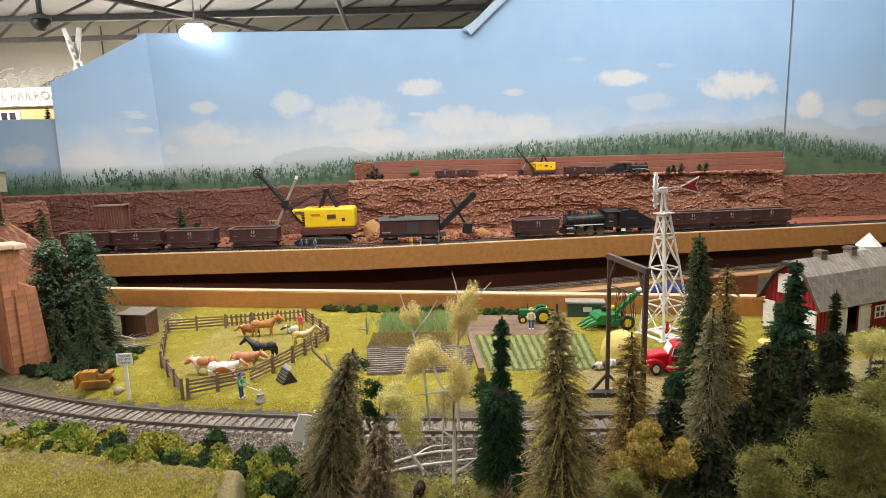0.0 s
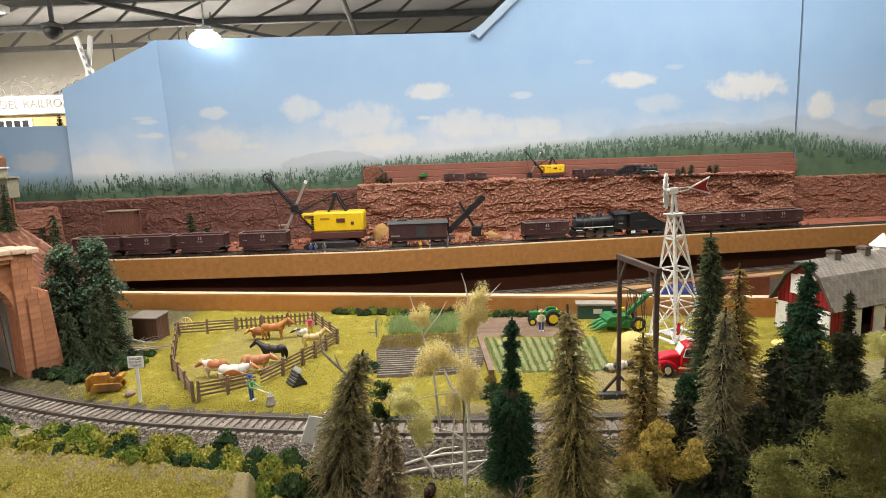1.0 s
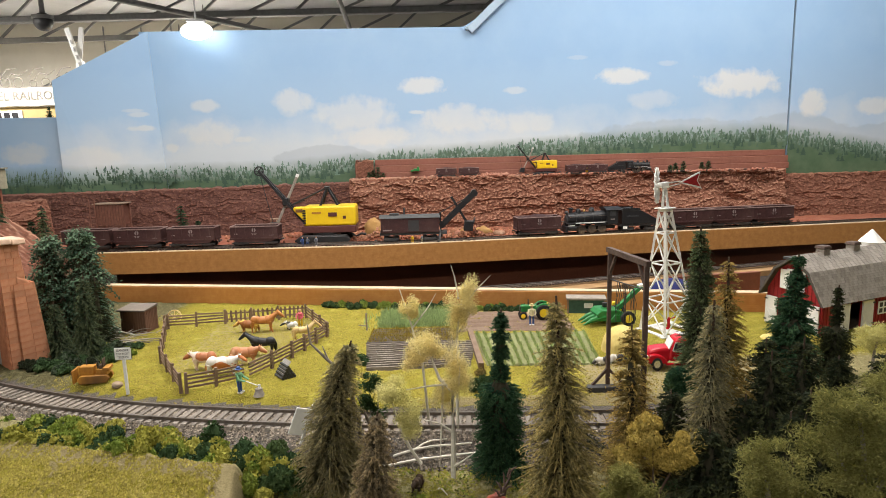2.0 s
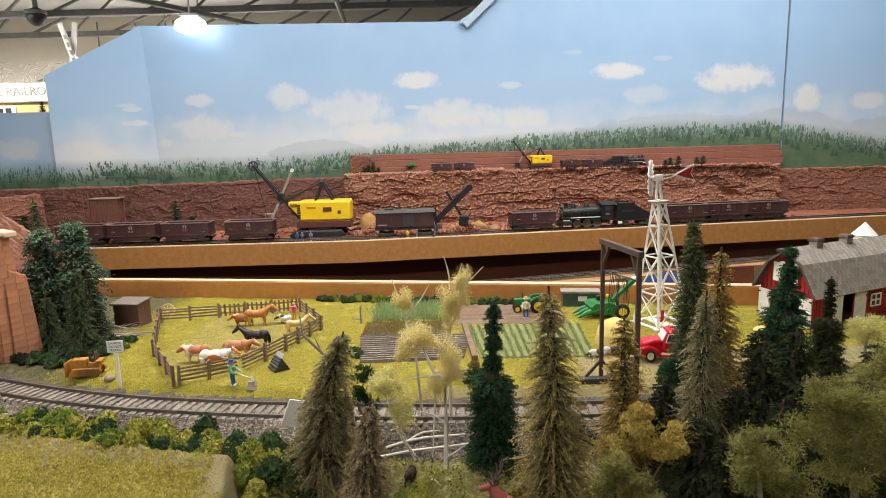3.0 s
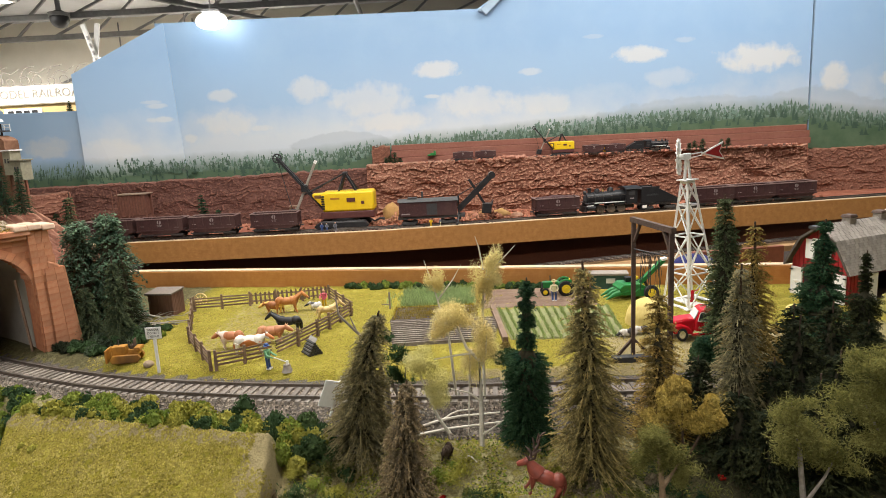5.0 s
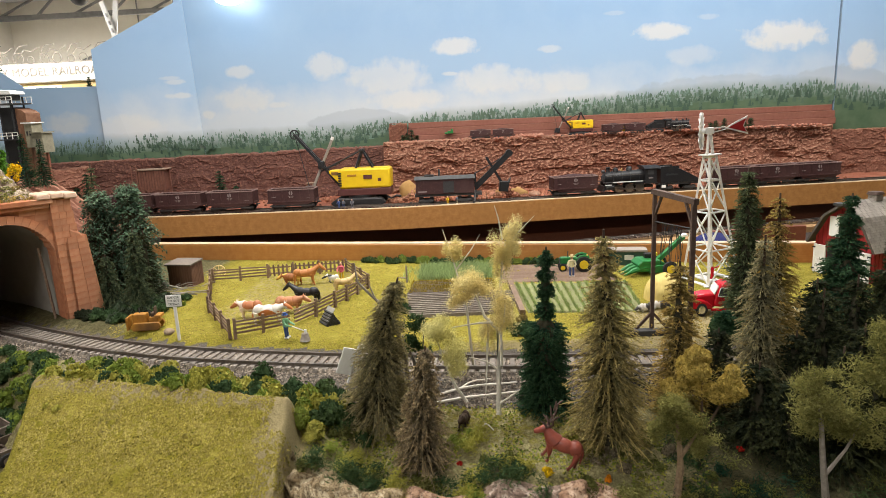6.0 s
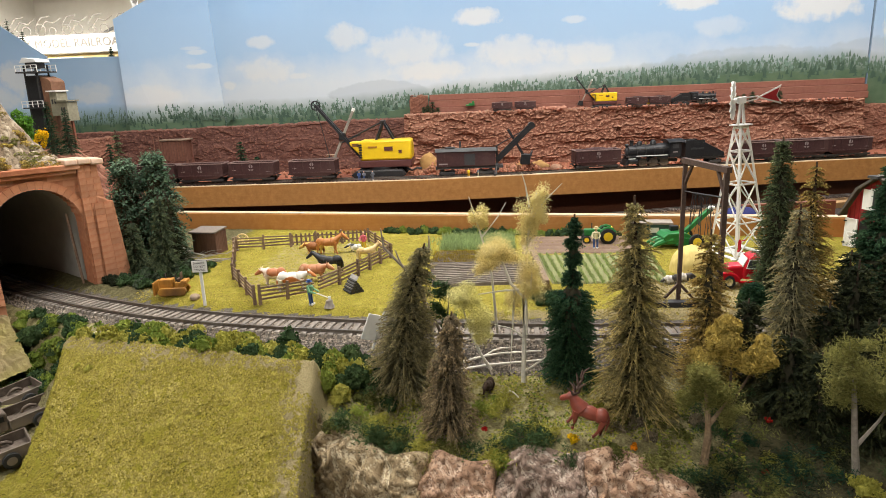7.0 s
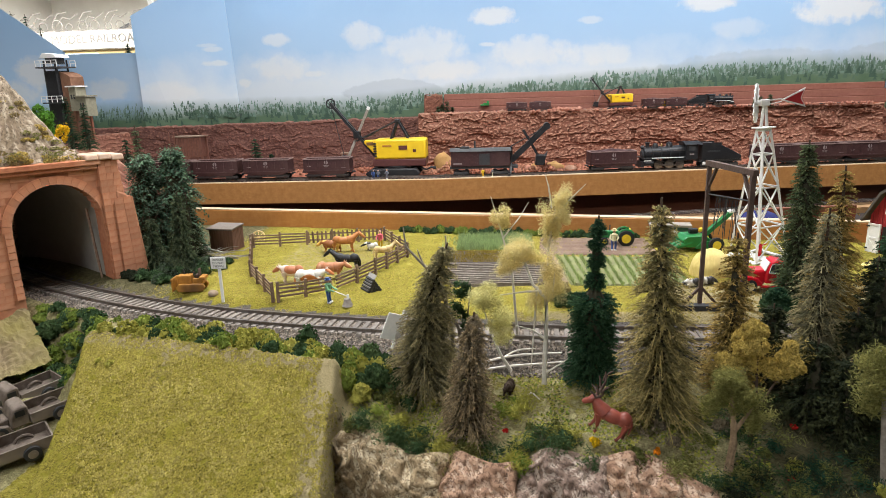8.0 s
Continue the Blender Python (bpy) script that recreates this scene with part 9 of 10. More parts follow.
def ore_car(x, y, z, turn, s, label, load=False, group="ore cars"):
    """A short hopper; s scales it from the larger trains."""
    car = thing("ore_car", pose(x, y, z, 0, 0, turn) @ Matrix.Scale(s, 4), label, "ore car", group)
    side = [(-0.074, 0.062), (0.074, 0.062), (0.074, 0.024), (0.054, 0.014), (-0.054, 0.014), (-0.074, 0.024)]
    body = part("body", M().prism(side, -0.029, -0.0275, "y").prism(side, 0.0275, 0.029, "y").add(
        [(-0.074, -0.028, 0.062), (-0.074, 0.028, 0.062), (-0.074, 0.028, 0.024), (-0.074, -0.028, 0.024), (-0.054, 0.028, 0.014), (-0.054, -0.028, 0.014), (0.054, 0.028, 0.014), (0.054, -0.028, 0.014), (0.074, 0.028, 0.024), (0.074, -0.028, 0.024), (0.074, 0.028, 0.062), (0.074, -0.028, 0.062)],
        [(0, 3, 2, 1), (3, 5, 4, 2), (5, 7, 6, 4), (7, 9, 8, 6), (9, 11, 10, 8)]), MAROON, car, smooth=20)
    for sy in (-1, 1):
        part("rim", M().box(0, sy * 0.0288, 0.0625, 0.152, 0.0032, 0.0028), RIMW, body, "worn paler top rim")
        for k in range(5):
            part("rib", M().box(-0.058 + 0.029 * k, sy * 0.0298, 0.048, 0.0026, 0.0022, 0.027), MAROON, body)
        part("sill", M().box(0, sy * 0.0298, 0.0245, 0.152, 0.003, 0.004), MAROON, body)
        part("step_rail", M().box(0, sy * 0.0255, 0.0105, 0.146, 0.003, 0.004), SOOT, body)
        part("grab_iron", M().box(0.056, sy * 0.0302, 0.034, 0.014, 0.0008, 0.0012), EMBLEM, body)
        em = part("emblem", M().cyl((0, sy * 0.0292, 0.0515), (0, sy * 0.0305, 0.0515), 0.0062, n=18), EMBLEM, body, "faded round emblem")
        for k in range(2):
            part("stencil_bar", M().box(0, sy * 0.0300, 0.0415 - 0.0036 * k, 0.017 - 0.005 * k, 0.001, 0.0016), EMBLEM, body)
        part("stencil_bar", M().box(-0.056, sy * 0.0300, 0.040, 0.012, 0.001, 0.002), EMBLEM, body)
    for sx in (-1, 1):
        part("rim", M().box(sx * 0.0745, 0, 0.0625, 0.0032, 0.058, 0.0028), RIMW, body)
        part("end_sill", M().box(sx * 0.076, 0, 0.0245, 0.004, 0.05, 0.007), MAROON, car, bevel=0.0005)
        for sy in (-1, 1):
            part("corner_post", M().beam((sx * 0.0755, sy * 0.025, 0.024), (sx * 0.0745, sy * 0.027, 0.062), 0.002), MAROON, car)
        part("coupler", M().box(sx * 0.082, 0, 0.0185, 0.012, 0.0045, 0.0045), SOOT, car, bevel=0.0005)
        bogie(car, sx * 0.049, 0.0078, 0.032, 0.027, SOOT)
    for k in (-1, 1):
        part("hopper_door", M().prism([(-0.018 + 0.02 * k, 0.017), (0.018 + 0.02 * k, 0.017), (0.012 + 0.02 * k, 0.009), (-0.012 + 0.02 * k, 0.009)], -0.017, 0.017, "y"), MAROON, car)
    if load:
        m = M()
        m.grid(lambda u, v: (-0.0725 + 0.145 * u, -0.027 + 0.054 * v, 0.058 + 0.012 * math.sin(math.pi * min(1, max(0, u))) * math.sin(math.pi * v) + 0.0025 * noise.noise((u * 30, v * 14, 3))), 40, 18)
        part("ore_load", m, MAROON, car, "heaped dark red ore", smooth=0)
    else:
        part("floor", M().box(0, 0, 0.026, 0.11, 0.05, 0.002), MAROON, car)
    return car


first = ore_car(-1.135, mine_y(-1.135), RAILZ, mine_turn(-1.135), 1.0, "empty maroon ore hopper car with pale rim")
for x in (-0.972, -0.802, -0.602):
    copy_thing(first, pose(x, mine_y(x), RAILZ, 0, 0, mine_turn(x)))
ore_car(0.309, mine_y(0.309), RAILZ, mine_turn(0.309), 0.97, "maroon ore hopper car heaped with red ore", True)
for x in (0.845, 0.985, 1.132):
    copy_thing(first, pose(x, mine_y(x), RAILZ, 0, 0, mine_turn(x)))


def engine(x, y, z, turn, s, label, tx, group="steam engines"):
    """A six-coupled switcher, front to -x."""
    e = thing("steam_locomotive", pose(x, y, z, 0, 0, turn) @ Matrix.Scale(s, 4), label, "steam locomotive", group)
    boiler = part("boiler", M().tube([(-0.082, 0, 0.047), (-0.080, 0, 0.047), (-0.04, 0, 0.047), (0.01, 0, 0.048), (0.045, 0, 0.049)], [0.014, 0.0185, 0.019, 0.0205, 0.0215], 20), BLACK, e)
    part("smokebox_door", M().tube([(-0.086, 0, 0.047), (-0.082, 0, 0.047)], [0.009, 0.0145], 18), SOOT, boiler)
    for bx in (-0.055, -0.028, 0.0, 0.028):
        part("boiler_band", M().tube([(bx, 0, 0.0475), (bx + 0.002, 0, 0.0475)], [0.0212, 0.0212], 20), SOOT, boiler)
    part("stack", M().tube([(-0.067, 0, 0.062), (-0.067, 0, 0.070), (-0.067, 0, 0.079), (-0.067, 0, 0.081)], [0.0075, 0.0055, 0.0065, 0.0075], 14), BLACK, e)
    part("sand_dome", M().tube([(-0.042, 0, 0.062), (-0.042, 0, 0.072), (-0.042, 0, 0.077), (-0.042, 0, 0.079)], [0.0098, 0.0088, 0.006, 0.001], 14), BLACK, e)
    part("steam_dome", M().tube([(0.002, 0, 0.064), (0.002, 0, 0.076), (0.002, 0, 0.080), (0.002, 0, 0.082)], [0.0105, 0.009, 0.006, 0.001], 14), BLACK, e)
    part("bell", M().tube([(-0.022, 0, 0.068), (-0.022, 0, 0.073), (-0.022, 0, 0.077)], [0.0035, 0.0026, 0.0008], 10), mat("dull_brass", (0.4, 0.28, 0.1), (0.3, 0.2, 0.07), scale=200, rough=0.35, metal=0.8), e, "dull brass bell")
    part("headlight", M().cyl((-0.087, 0, 0.067), (-0.078, 0, 0.067), 0.0052, n=14), SOOT, e)
    cab = part("cab", M().prism([(0.045, 0.026), (0.083, 0.026), (0.083, 0.074), (0.045, 0.074)], -0.027, 0.027, "y"), BLACK, e, bevel=0.0008)
    part("cab_roof", M().prism([(-0.031, 0.073), (0.031, 0.073), (0.024, 0.079), (0.0, 0.082), (-0.024, 0.079)], 0.040, 0.092, "x"), BLACK, cab)
    for sy in (-1, 1):
        w = part("cab_window", M().box(0.064, sy * 0.0272, 0.061, 0.020, 0.001, 0.014), SOOT, cab, "dark cab window")
        part("number_bar", M().box(0.064, sy * 0.0276, 0.043, 0.014, 0.0008, 0.004), EMBLEM, cab)
        part("running_board", M().box(-0.022, sy * 0.0245, 0.035, 0.136, 0.011, 0.0022), SOOT, e)
        part("board_stripe", M().box(-0.012, sy * 0.0302, 0.0352, 0.098, 0.0008, 0.0026), WHITE, e, "white running-board edge")
        part("board_stripe", M().box(-0.075, sy * 0.0302, 0.0275, 0.022, 0.0008, 0.0024), WHITE, e)
        part("cylinder", M().cyl((-0.082, sy * 0.0235, 0.0185), (-0.056, sy * 0.0235, 0.0185), 0.0078, n=14).box(-0.069, sy * 0.0225, 0.027, 0.026, 0.012, 0.012), BLACK, e)
        for k in range(3):
            wx = -0.036 + 0.034 * k
            wh_ = part("driver", M().cyl((wx, sy * 0.0145, 0.0135), (wx, sy * 0.018, 0.0135), 0.0135, n=22), SOOT, e, "spoked driving wheel")
            part("tyre", M().tube([(wx, sy * 0.0183, 0.0135), (wx, sy * 0.0188, 0.0135)], [0.0138, 0.0125], 22), RAIL, wh_)
        part("side_rod", M().box(-0.002, sy * 0.0205, 0.0105, 0.072, 0.0016, 0.0028), RAIL, e, "bright side rod")
        part("main_rod", M().beam((-0.058, sy * 0.0225, 0.0185), (-0.002, sy * 0.0225, 0.0110), 0.0016, 0.0026), RAIL, e)
        part("handrail", M().cyl((-0.078, sy * 0.0222, 0.054), (0.044, sy * 0.0238, 0.056), 0.0006, n=5), RAIL, e)
        part("air_tank", M().cyl((0.008, sy * 0.0235, 0.0275), (0.042, sy * 0.0235, 0.0275), 0.0055, n=12), BLACK, e)
    part("frame", M().box(-0.004, 0, 0.0165, 0.165, 0.018, 0.010), BLACK, e)
    part("pilot", M().prism([(-0.094, 0.007), (-0.084, 0.007), (-0.084, 0.024), (-0.088, 0.024)], -0.027, 0.027, "y"), BLACK, e)
    t = thing("tender", pose(x, y, z, 0, 0, turn) @ pose(tx * s, 0, 0) @ Matrix.Scale(s, 4), "black slope-backed tender coupled to the engine", "tender", "steam tenders")
    part("tank", M().prism([(-0.062, 0.024), (0.062, 0.024), (0.062, 0.036), (0.0, 0.068), (-0.062, 0.070)], -0.027, 0.027, "y"), BLACK, t, bevel=0.001)
    part("coal", M().ball((-0.035, 0, 0.068), (0.025, 0.02, 0.008), 0, 12, 8), SOOT, t, "black coal heap")
    part("coal_board", M().box(-0.032, -0.0265, 0.0725, 0.06, 0.0015, 0.008).box(-0.032, 0.0265, 0.0725, 0.06, 0.0015, 0.008), BLACK, t)
    part("frame", M().box(0, 0, 0.0205, 0.132, 0.048, 0.006), SOOT, t)
    part("step_plate", M().box(-0.052, -0.0285, 0.014, 0.014, 0.001, 0.008), WHITE, t, "pale step plate")
    for sx in (-0.038, 0.038):
        bogie(t, sx, 0.0078, 0.032, 0.026, SOOT)
    for sy in (-1, 1):
        part("lettering_bar", M().box(-0.025, sy * 0.0273, 0.05, 0.04, 0.0006, 0.005), SOOT, t)
    return e


engine(0.492, mine_y(0.492), RAILZ, mine_turn(0.492), 1.03, "black steam switcher with white-edged running boards", 0.158)

# ---- yellow stripping shovel ----
BROWNP = mat("dark_maroon_deck_paint", (0.11, 0.035, 0.03), (0.08, 0.026, 0.022), scale=120, rough=0.5)


def crawler_shovel(x, y, z, turn, s, label, group="power shovels"):
    """A big shovel, boom to -x."""
    sh = thing("power_shovel", pose(x, y, z, 0, 0, turn) @ Matrix.Scale(s, 4), label, "power shovel", group)
    for sy in (-1, 1):
        cr = part("crawler", M().prism([(-0.088, 0.001), (0.058, 0.001), (0.078, 0.012), (0.066, 0.028), (-0.084, 0.028), (-0.104, 0.014)], sy * 0.042 - 0.014, sy * 0.042 + 0.014, "y"), BLACK, sh, "black crawler track", bevel=0.003)
        for k in range(9):
            part("tread_plate", M().box(-0.066 + 0.0155 * k, sy * 0.038, 0.0272, 0.011, 0.027, 0.003), SOOT, cr)
    part("turntable", M().cyl((-0.005, 0, 0.024), (-0.005, 0, 0.036), 0.045, n=24), BLACK, sh)
    part("deck", M().box(0.008, 0, 0.047, 0.176, 0.076, 0.024), BROWNP, sh, bevel=0.003)
    house = part("machinery_house", M().box(0.012, 0, 0.091, 0.170, 0.078, 0.066), YELLOW, sh, "bright yellow machinery house", bevel=0.007)
    part("operator_cab", M().prism([(-0.066, 0.068), (-0.105, 0.112), (-0.105, 0.121), (-0.066, 0.121)], -0.037, 0.001, "y"), YELLOW, sh, "yellow operator's cab", bevel=0.003)
    for k in range(6):
        part("louvre", M().box(-0.070, -0.0395, 0.070 + 0.008 * k, 0.010, 0.003, 0.0045), BLACK, house)
    part("name_plate", M().box(0.022, -0.0400, 0.096, 0.028, 0.002, 0.013), BROWNP, house, "small red-brown name plate")
    part("side_hatch", M().box(0.060, -0.0400, 0.086, 0.010, 0.002, 0.010), BROWNP, house)
    part("faint_badge", M().box(-0.030, -0.0396, 0.102, 0.03, 0.001, 0.006), OCHRE, house)
    part("house_window", M().box(-0.086, -0.0375, 0.110, 0.022, 0.001, 0.010), OCHRE, sh)
    top = (0.0, 0, 0.178)
    for sy in (-1, 1):
        part("gantry_leg", M().beam((-0.020, sy * 0.022, 0.120), (0.002, sy * 0.010, 0.178), 0.006), BLACK, sh)
        part("gantry_leg", M().beam((0.040, sy * 0.022, 0.120), (0.006, sy * 0.010, 0.180), 0.006), BLACK, sh)
        part("stay", M().cyl((0.0, sy * 0.010, 0.180), (-0.135, sy * 0.010, 0.118), 0.003, n=6), BLACK, sh)
        part("stay", M().cyl((-0.135, sy * 0.010, 0.118), (-0.075, sy * 0.014, 0.14), 0.0016, n=6), BLACK, sh)
        part("boom_chord", M().beam((-0.060, sy * 0.014, 0.050), (-0.215, sy * 0.008, 0.240), 0.008), BLACK, sh)
    part("gantry_head", M().box(0.003, 0, 0.181, 0.016, 0.03, 0.008), BLACK, sh, bevel=0.001)
    for k in range(8):
        t = (k + 0.5) / 8
        part("boom_lacing", M().box(-0.060 - 0.155 * t, 0, 0.050 + 0.19 * t, 0.006, 0.02, 0.006), BLACK, sh)
    sheave = part("boom_sheave", M().tube([(-0.216 + 0.014 * math.cos(a * math.pi / 10), 0, 0.240 + 0.014 * math.sin(a * math.pi / 10)) for a in range(21)], [0.0025] * 21, 6), BLACK, sh, "open boom-head sheave wheel")
    for k in range(3):
        a = k * math.pi / 3
        part("spoke", M().cyl((-0.216 - 0.013 * math.cos(a), 0, 0.24 - 0.013 * math.sin(a)), (-0.216 + 0.013 * math.cos(a), 0, 0.24 + 0.013 * math.sin(a)), 0.0014, n=5), BLACK, sheave)
    part("dipper_stick", M().beam((-0.172, 0.0, 0.055), (-0.092, 0.0, 0.222), 0.008), BARK_G, sh, "weathered grey dipper stick")
    part("stick_cap", M().beam((-0.094, 0.0, 0.218), (-0.090, 0.0, 0.227), 0.009), WHITE, sh)
    part("saddle_block", M().box(-0.134, 0, 0.138, 0.02, 0.028, 0.024), BLACK, sh, bevel=0.002, at=pose(0, 0, 0))
    part("dipper", M().prism([(-0.205, 0.034), (-0.165, 0.03), (-0.160, 0.068), (-0.192, 0.070)], -0.018, 0.018, "y"), BLACK, sh, "black steel dipper bucket", bevel=0.002)
    for dy in (-0.003, 0.003):
        part("hoist_rope", M().cyl((-0.214, dy, 0.228), (-0.182, dy, 0.07), 0.0007, n=4), BLACK, sh)
    part("trailing_cable", M().tube([(0.07, -0.02, 0.034), (0.095, -0.03, 0.022), (0.112, -0.032, 0.030), (0.128, -0.034, 0.028)], [0.004, 0.003, 0.0035, 0.0045], 8), BLACK, sh, "black cable guard behind the crawlers")
    return sh


crawler_shovel(-0.383, 2.085, -0.002, 1, 1.0, "huge yellow stripping shovel with black boom on crawlers")
crawler_shovel(0.388, 2.420, 0.180, 1, 0.47, "small yellow power shovel on the upper terrace")

# ---- rail steam shovel ----
rs = thing("rail_steam_shovel", pose(-0.108, mine_y(-0.108) + 0.012, 0.003, 0, 0, 1), "brown wooden railway steam shovel with a black boom", "steam shovel")
house = part("house", M().box(0, 0, 0.055, 0.186, 0.058, 0.048), MAROON, rs, bevel=0.001)
for k in range(22):
    part("siding_board", M().box(-0.088 + 0.0084 * k, -0.0294, 0.055, 0.0074, 0.001, 0.046), MAROON, house)
# Dark panel painted where the open door would show an unlit interior.
part("side_door", M().box(0.012, -0.0300, 0.053, 0.034, 0.0012, 0.036), SOOT, house, "dark panel for the unlit inside of the open side door")
for x in (-0.006, 0.030):
    part("door_jamb", M().box(x, -0.0303, 0.053, 0.002, 0.0016, 0.038), MAROON, house)
part("lettering_bar", M().box(-0.072, -0.0304, 0.040, 0.028, 0.0008, 0.004), EMBLEM, house)
part("roof", M().prism([(-0.033, 0.078), (0.033, 0.078), (0.02, 0.085), (0.0, 0.087), (-0.02, 0.085)], -0.097, 0.097, "x"), mat("dark_grey_car_roof", (0.10, 0.10, 0.10), (0.07, 0.07, 0.07), scale=120), house, "dark grey rounded roof")
part("roof_hatch", M().box(-0.05, -0.005, 0.0885, 0.03, 0.02, 0.006), SOOT, house, bevel=0.001)
part("stack", M().cyl((-0.018, 0, 0.085), (-0.018, 0, 0.108), 0.003, n=10), SOOT, rs)
part("frame", M().box(0.01, 0, 0.027, 0.215, 0.05, 0.008), SOOT, rs)
for bx in (-0.062, 0.062):
    bogie(rs, bx, 0.009, 0.032, 0.032, SOOT)
part("mast", M().beam((0.098, -0.016, 0.02), (0.098, -0.016, 0.09), 0.006).beam((0.098, 0.016, 0.02), (0.098, 0.016, 0.09), 0.006).beam((0.098, -0.02, 0.02), (0.098, 0.02, 0.02), 0.012), BLACK, rs)
for sy in (-1, 1):
    part("boom_side", M().beam((0.098, sy * 0.009, 0.045), (0.208, sy * 0.009, 0.150), 0.005, 0.017), BLACK, rs)
part("boom_head", M().cyl((0.208, -0.014, 0.150), (0.208, 0.014, 0.150), 0.011, n=14), BLACK, rs)
part("guy", M().cyl((0.098, 0, 0.09), (0.196, 0, 0.142), 0.0016, n=5).cyl((0.098, 0, 0.09), (0.085, 0, 0.028), 0.0016, n=5), BLACK, rs)
part("dipper_stick", M().beam((0.135, 0, 0.140), (0.186, 0, 0.052), 0.008), BLACK, rs)
part("dipper", M().prism([(0.172, 0.030), (0.202, 0.028), (0.206, 0.060), (0.176, 0.062)], -0.016, 0.016, "y"), BLACK, rs, "black dipper bucket", bevel=0.002)
part("dipper_tooth", M().prism([(0.200, 0.056), (0.208, 0.056), (0.211, 0.072)], -0.014, 0.014, "y"), SOOT, rs)
part("outrigger", M().beam((0.09, -0.05, 0.004), (0.09, 0.05, 0.004), 0.006).beam((0.094, -0.04, 0.004), (0.098, -0.016, 0.04), 0.004), SOOT, rs)
for k in range(14):
    solo("crib_tie", M().box(0, 0, 0.002, 0.006, 0.045, 0.004), TIE_D, pose(-0.22 + 0.025 * k + rnd(-0.004, 0.004), mine_y(-0.1) + 0.012, 0.001, 0, 0, rnd(-25, 25) if k in (0, 1, 12, 13) else rnd(-3, 3)), "loose dark timber beside the steam shovel", "timber", "loose timbers")

# ---- upper terrace trains ----
small = ore_car(0.015, 2.405, 0.1865, 0.5, 0.50, "small rusty ore hopper on the upper terrace", True, "terrace ore cars")
copy_thing(small, pose(0.100, 2.406, 0.1865, 0, 0, 0.5))
copy_thing(small, pose(0.505, 2.409, 0.1865, 0, 0, 0.5))
copy_thing(small, pose(0.585, 2.410, 0.1865, 0, 0, 0.5))
engine(0.740, 2.411, 0.1865, 180.5, 0.52, "small black steam engine on the upper terrace", 0.155, "terrace engines")
railway("terrace_track", lambda x: 2.405 + 0.0087 * x, -0.18, 1.24, 0.1875, 0.0165, 0.027, 0.0075, 0.0024, "fine track along the upper terrace", TIE_D, False)
solo("terrace_loader", M().box(0, 0, 0.008, 0.022, 0.014, 0.010).box(-0.016, 0, 0.005, 0.012, 0.016, 0.006).box(0.006, 0, 0.016, 0.008, 0.010, 0.008), GREENP, pose(-0.098, 2.43, 0.206), "little green loader on the terrace step", "loader", bevel=0.001)
solo("terrace_crate", M().box(0, 0, 0.009, 0.012, 0.010, 0.018), YELLOW, pose(0.545, 2.412, 0.190), "small yellow box between terrace cars", "box", bevel=0.001)
for x, h in ((-0.262, 0.045), (-0.245, 0.062), (-0.278, 0.038), (-0.225, 0.035), (0.885, 0.045), (0.915, 0.05), (0.865, 0.035), (0.985, 0.045), (1.01, 0.05)):
    conifer(x, 2.418, h * 0.85, h * 0.26, L_PINE, "tiny dusty conifer on the upper terrace", int(x * 1000), z=0.182, whorls=10, per=9, needles=4, needle=0.010, power=0.7)
for k, (x, h) in enumerate(((-0.90, 0.13), (-0.845, 0.075), (-1.32, 0.145), (-1.36, 0.10))):
    conifer(x, 2.16 if x > -1.2 else 2.07, h, h * 0.28, L_DARK, "dark conifer in front of the red rock face", 300 + k, z=0.0, whorls=16, per=10, needles=6, needle=0.014, power=0.7)

# ---- mine clutter ----
TANP = mat("dusty_tan_paint", (0.36, 0.23, 0.15), (0.26, 0.16, 0.10), (0.42, 0.3, 0.22), 120, 0.7, 0.2)
cw = thing("dusty_crawler", pose(-0.62, 2.235, -0.001, 0, 0, 4), "dusty tan crawler tractor at the foot of the rock face", "crawler tractor")
for s in (-1, 1):
    part("crawler_track", M().prism([(-0.026, 0.002), (0.026, 0.002), (0.031, 0.009), (0.026, 0.017), (-0.026, 0.017), (-0.031, 0.009)], s * 0.016 - 0.005, s * 0.016 + 0.005, "y"), TANP, cw, bevel=0.001)
part("hood", M().box(-0.012, 0, 0.027, 0.034, 0.018, 0.020), TANP, cw, bevel=0.002)
part("cab_frame", M().beam((0.008, -0.011, 0.034), (0.008, -0.011, 0.062), 0.003).beam((0.028, -0.011, 0.034), (0.028, -0.011, 0.062), 0.003).beam((0.008, 0.011, 0.034), (0.008, 0.011, 0.062), 0.003).beam((0.028, 0.011, 0.034), (0.028, 0.011, 0.062), 0.003), TANP, cw)
part("canopy", M().box(0.018, 0, 0.063, 0.028, 0.028, 0.003), TANP, cw, bevel=0.0008)
part("seat", M().box(0.020, 0, 0.037, 0.012, 0.016, 0.010), TANP, cw, bevel=0.001)
part("blade", M().box(-0.038, 0, 0.016, 0.004, 0.050, 0.026), TANP, cw, bevel=0.001)

ch = thing("ore_bin", pose(-1.125, 2.145, -0.002, 0, 0, 3), "red-brown timber ore bin tower with ladder frame", "ore bin")
REDW = mat("red_stained_timber", (0.20, 0.085, 0.055), (0.13, 0.05, 0.034), scale=160)
for sx in (-1, 1):
    for sy in (-1, 1):
        part("post", M().beam((sx * 0.045, sy * 0.025, 0), (sx * 0.045, sy * 0.025, 0.14), 0.006), REDW, ch)
part("bin", M().box(0, 0, 0.105, 0.082, 0.05, 0.068), REDW, ch, bevel=0.001)
for k in range(9):
    part("bin_plank", M().box(-0.037 + 0.0092 * k, -0.0265, 0.105, 0.007, 0.003, 0.068), REDW, ch)
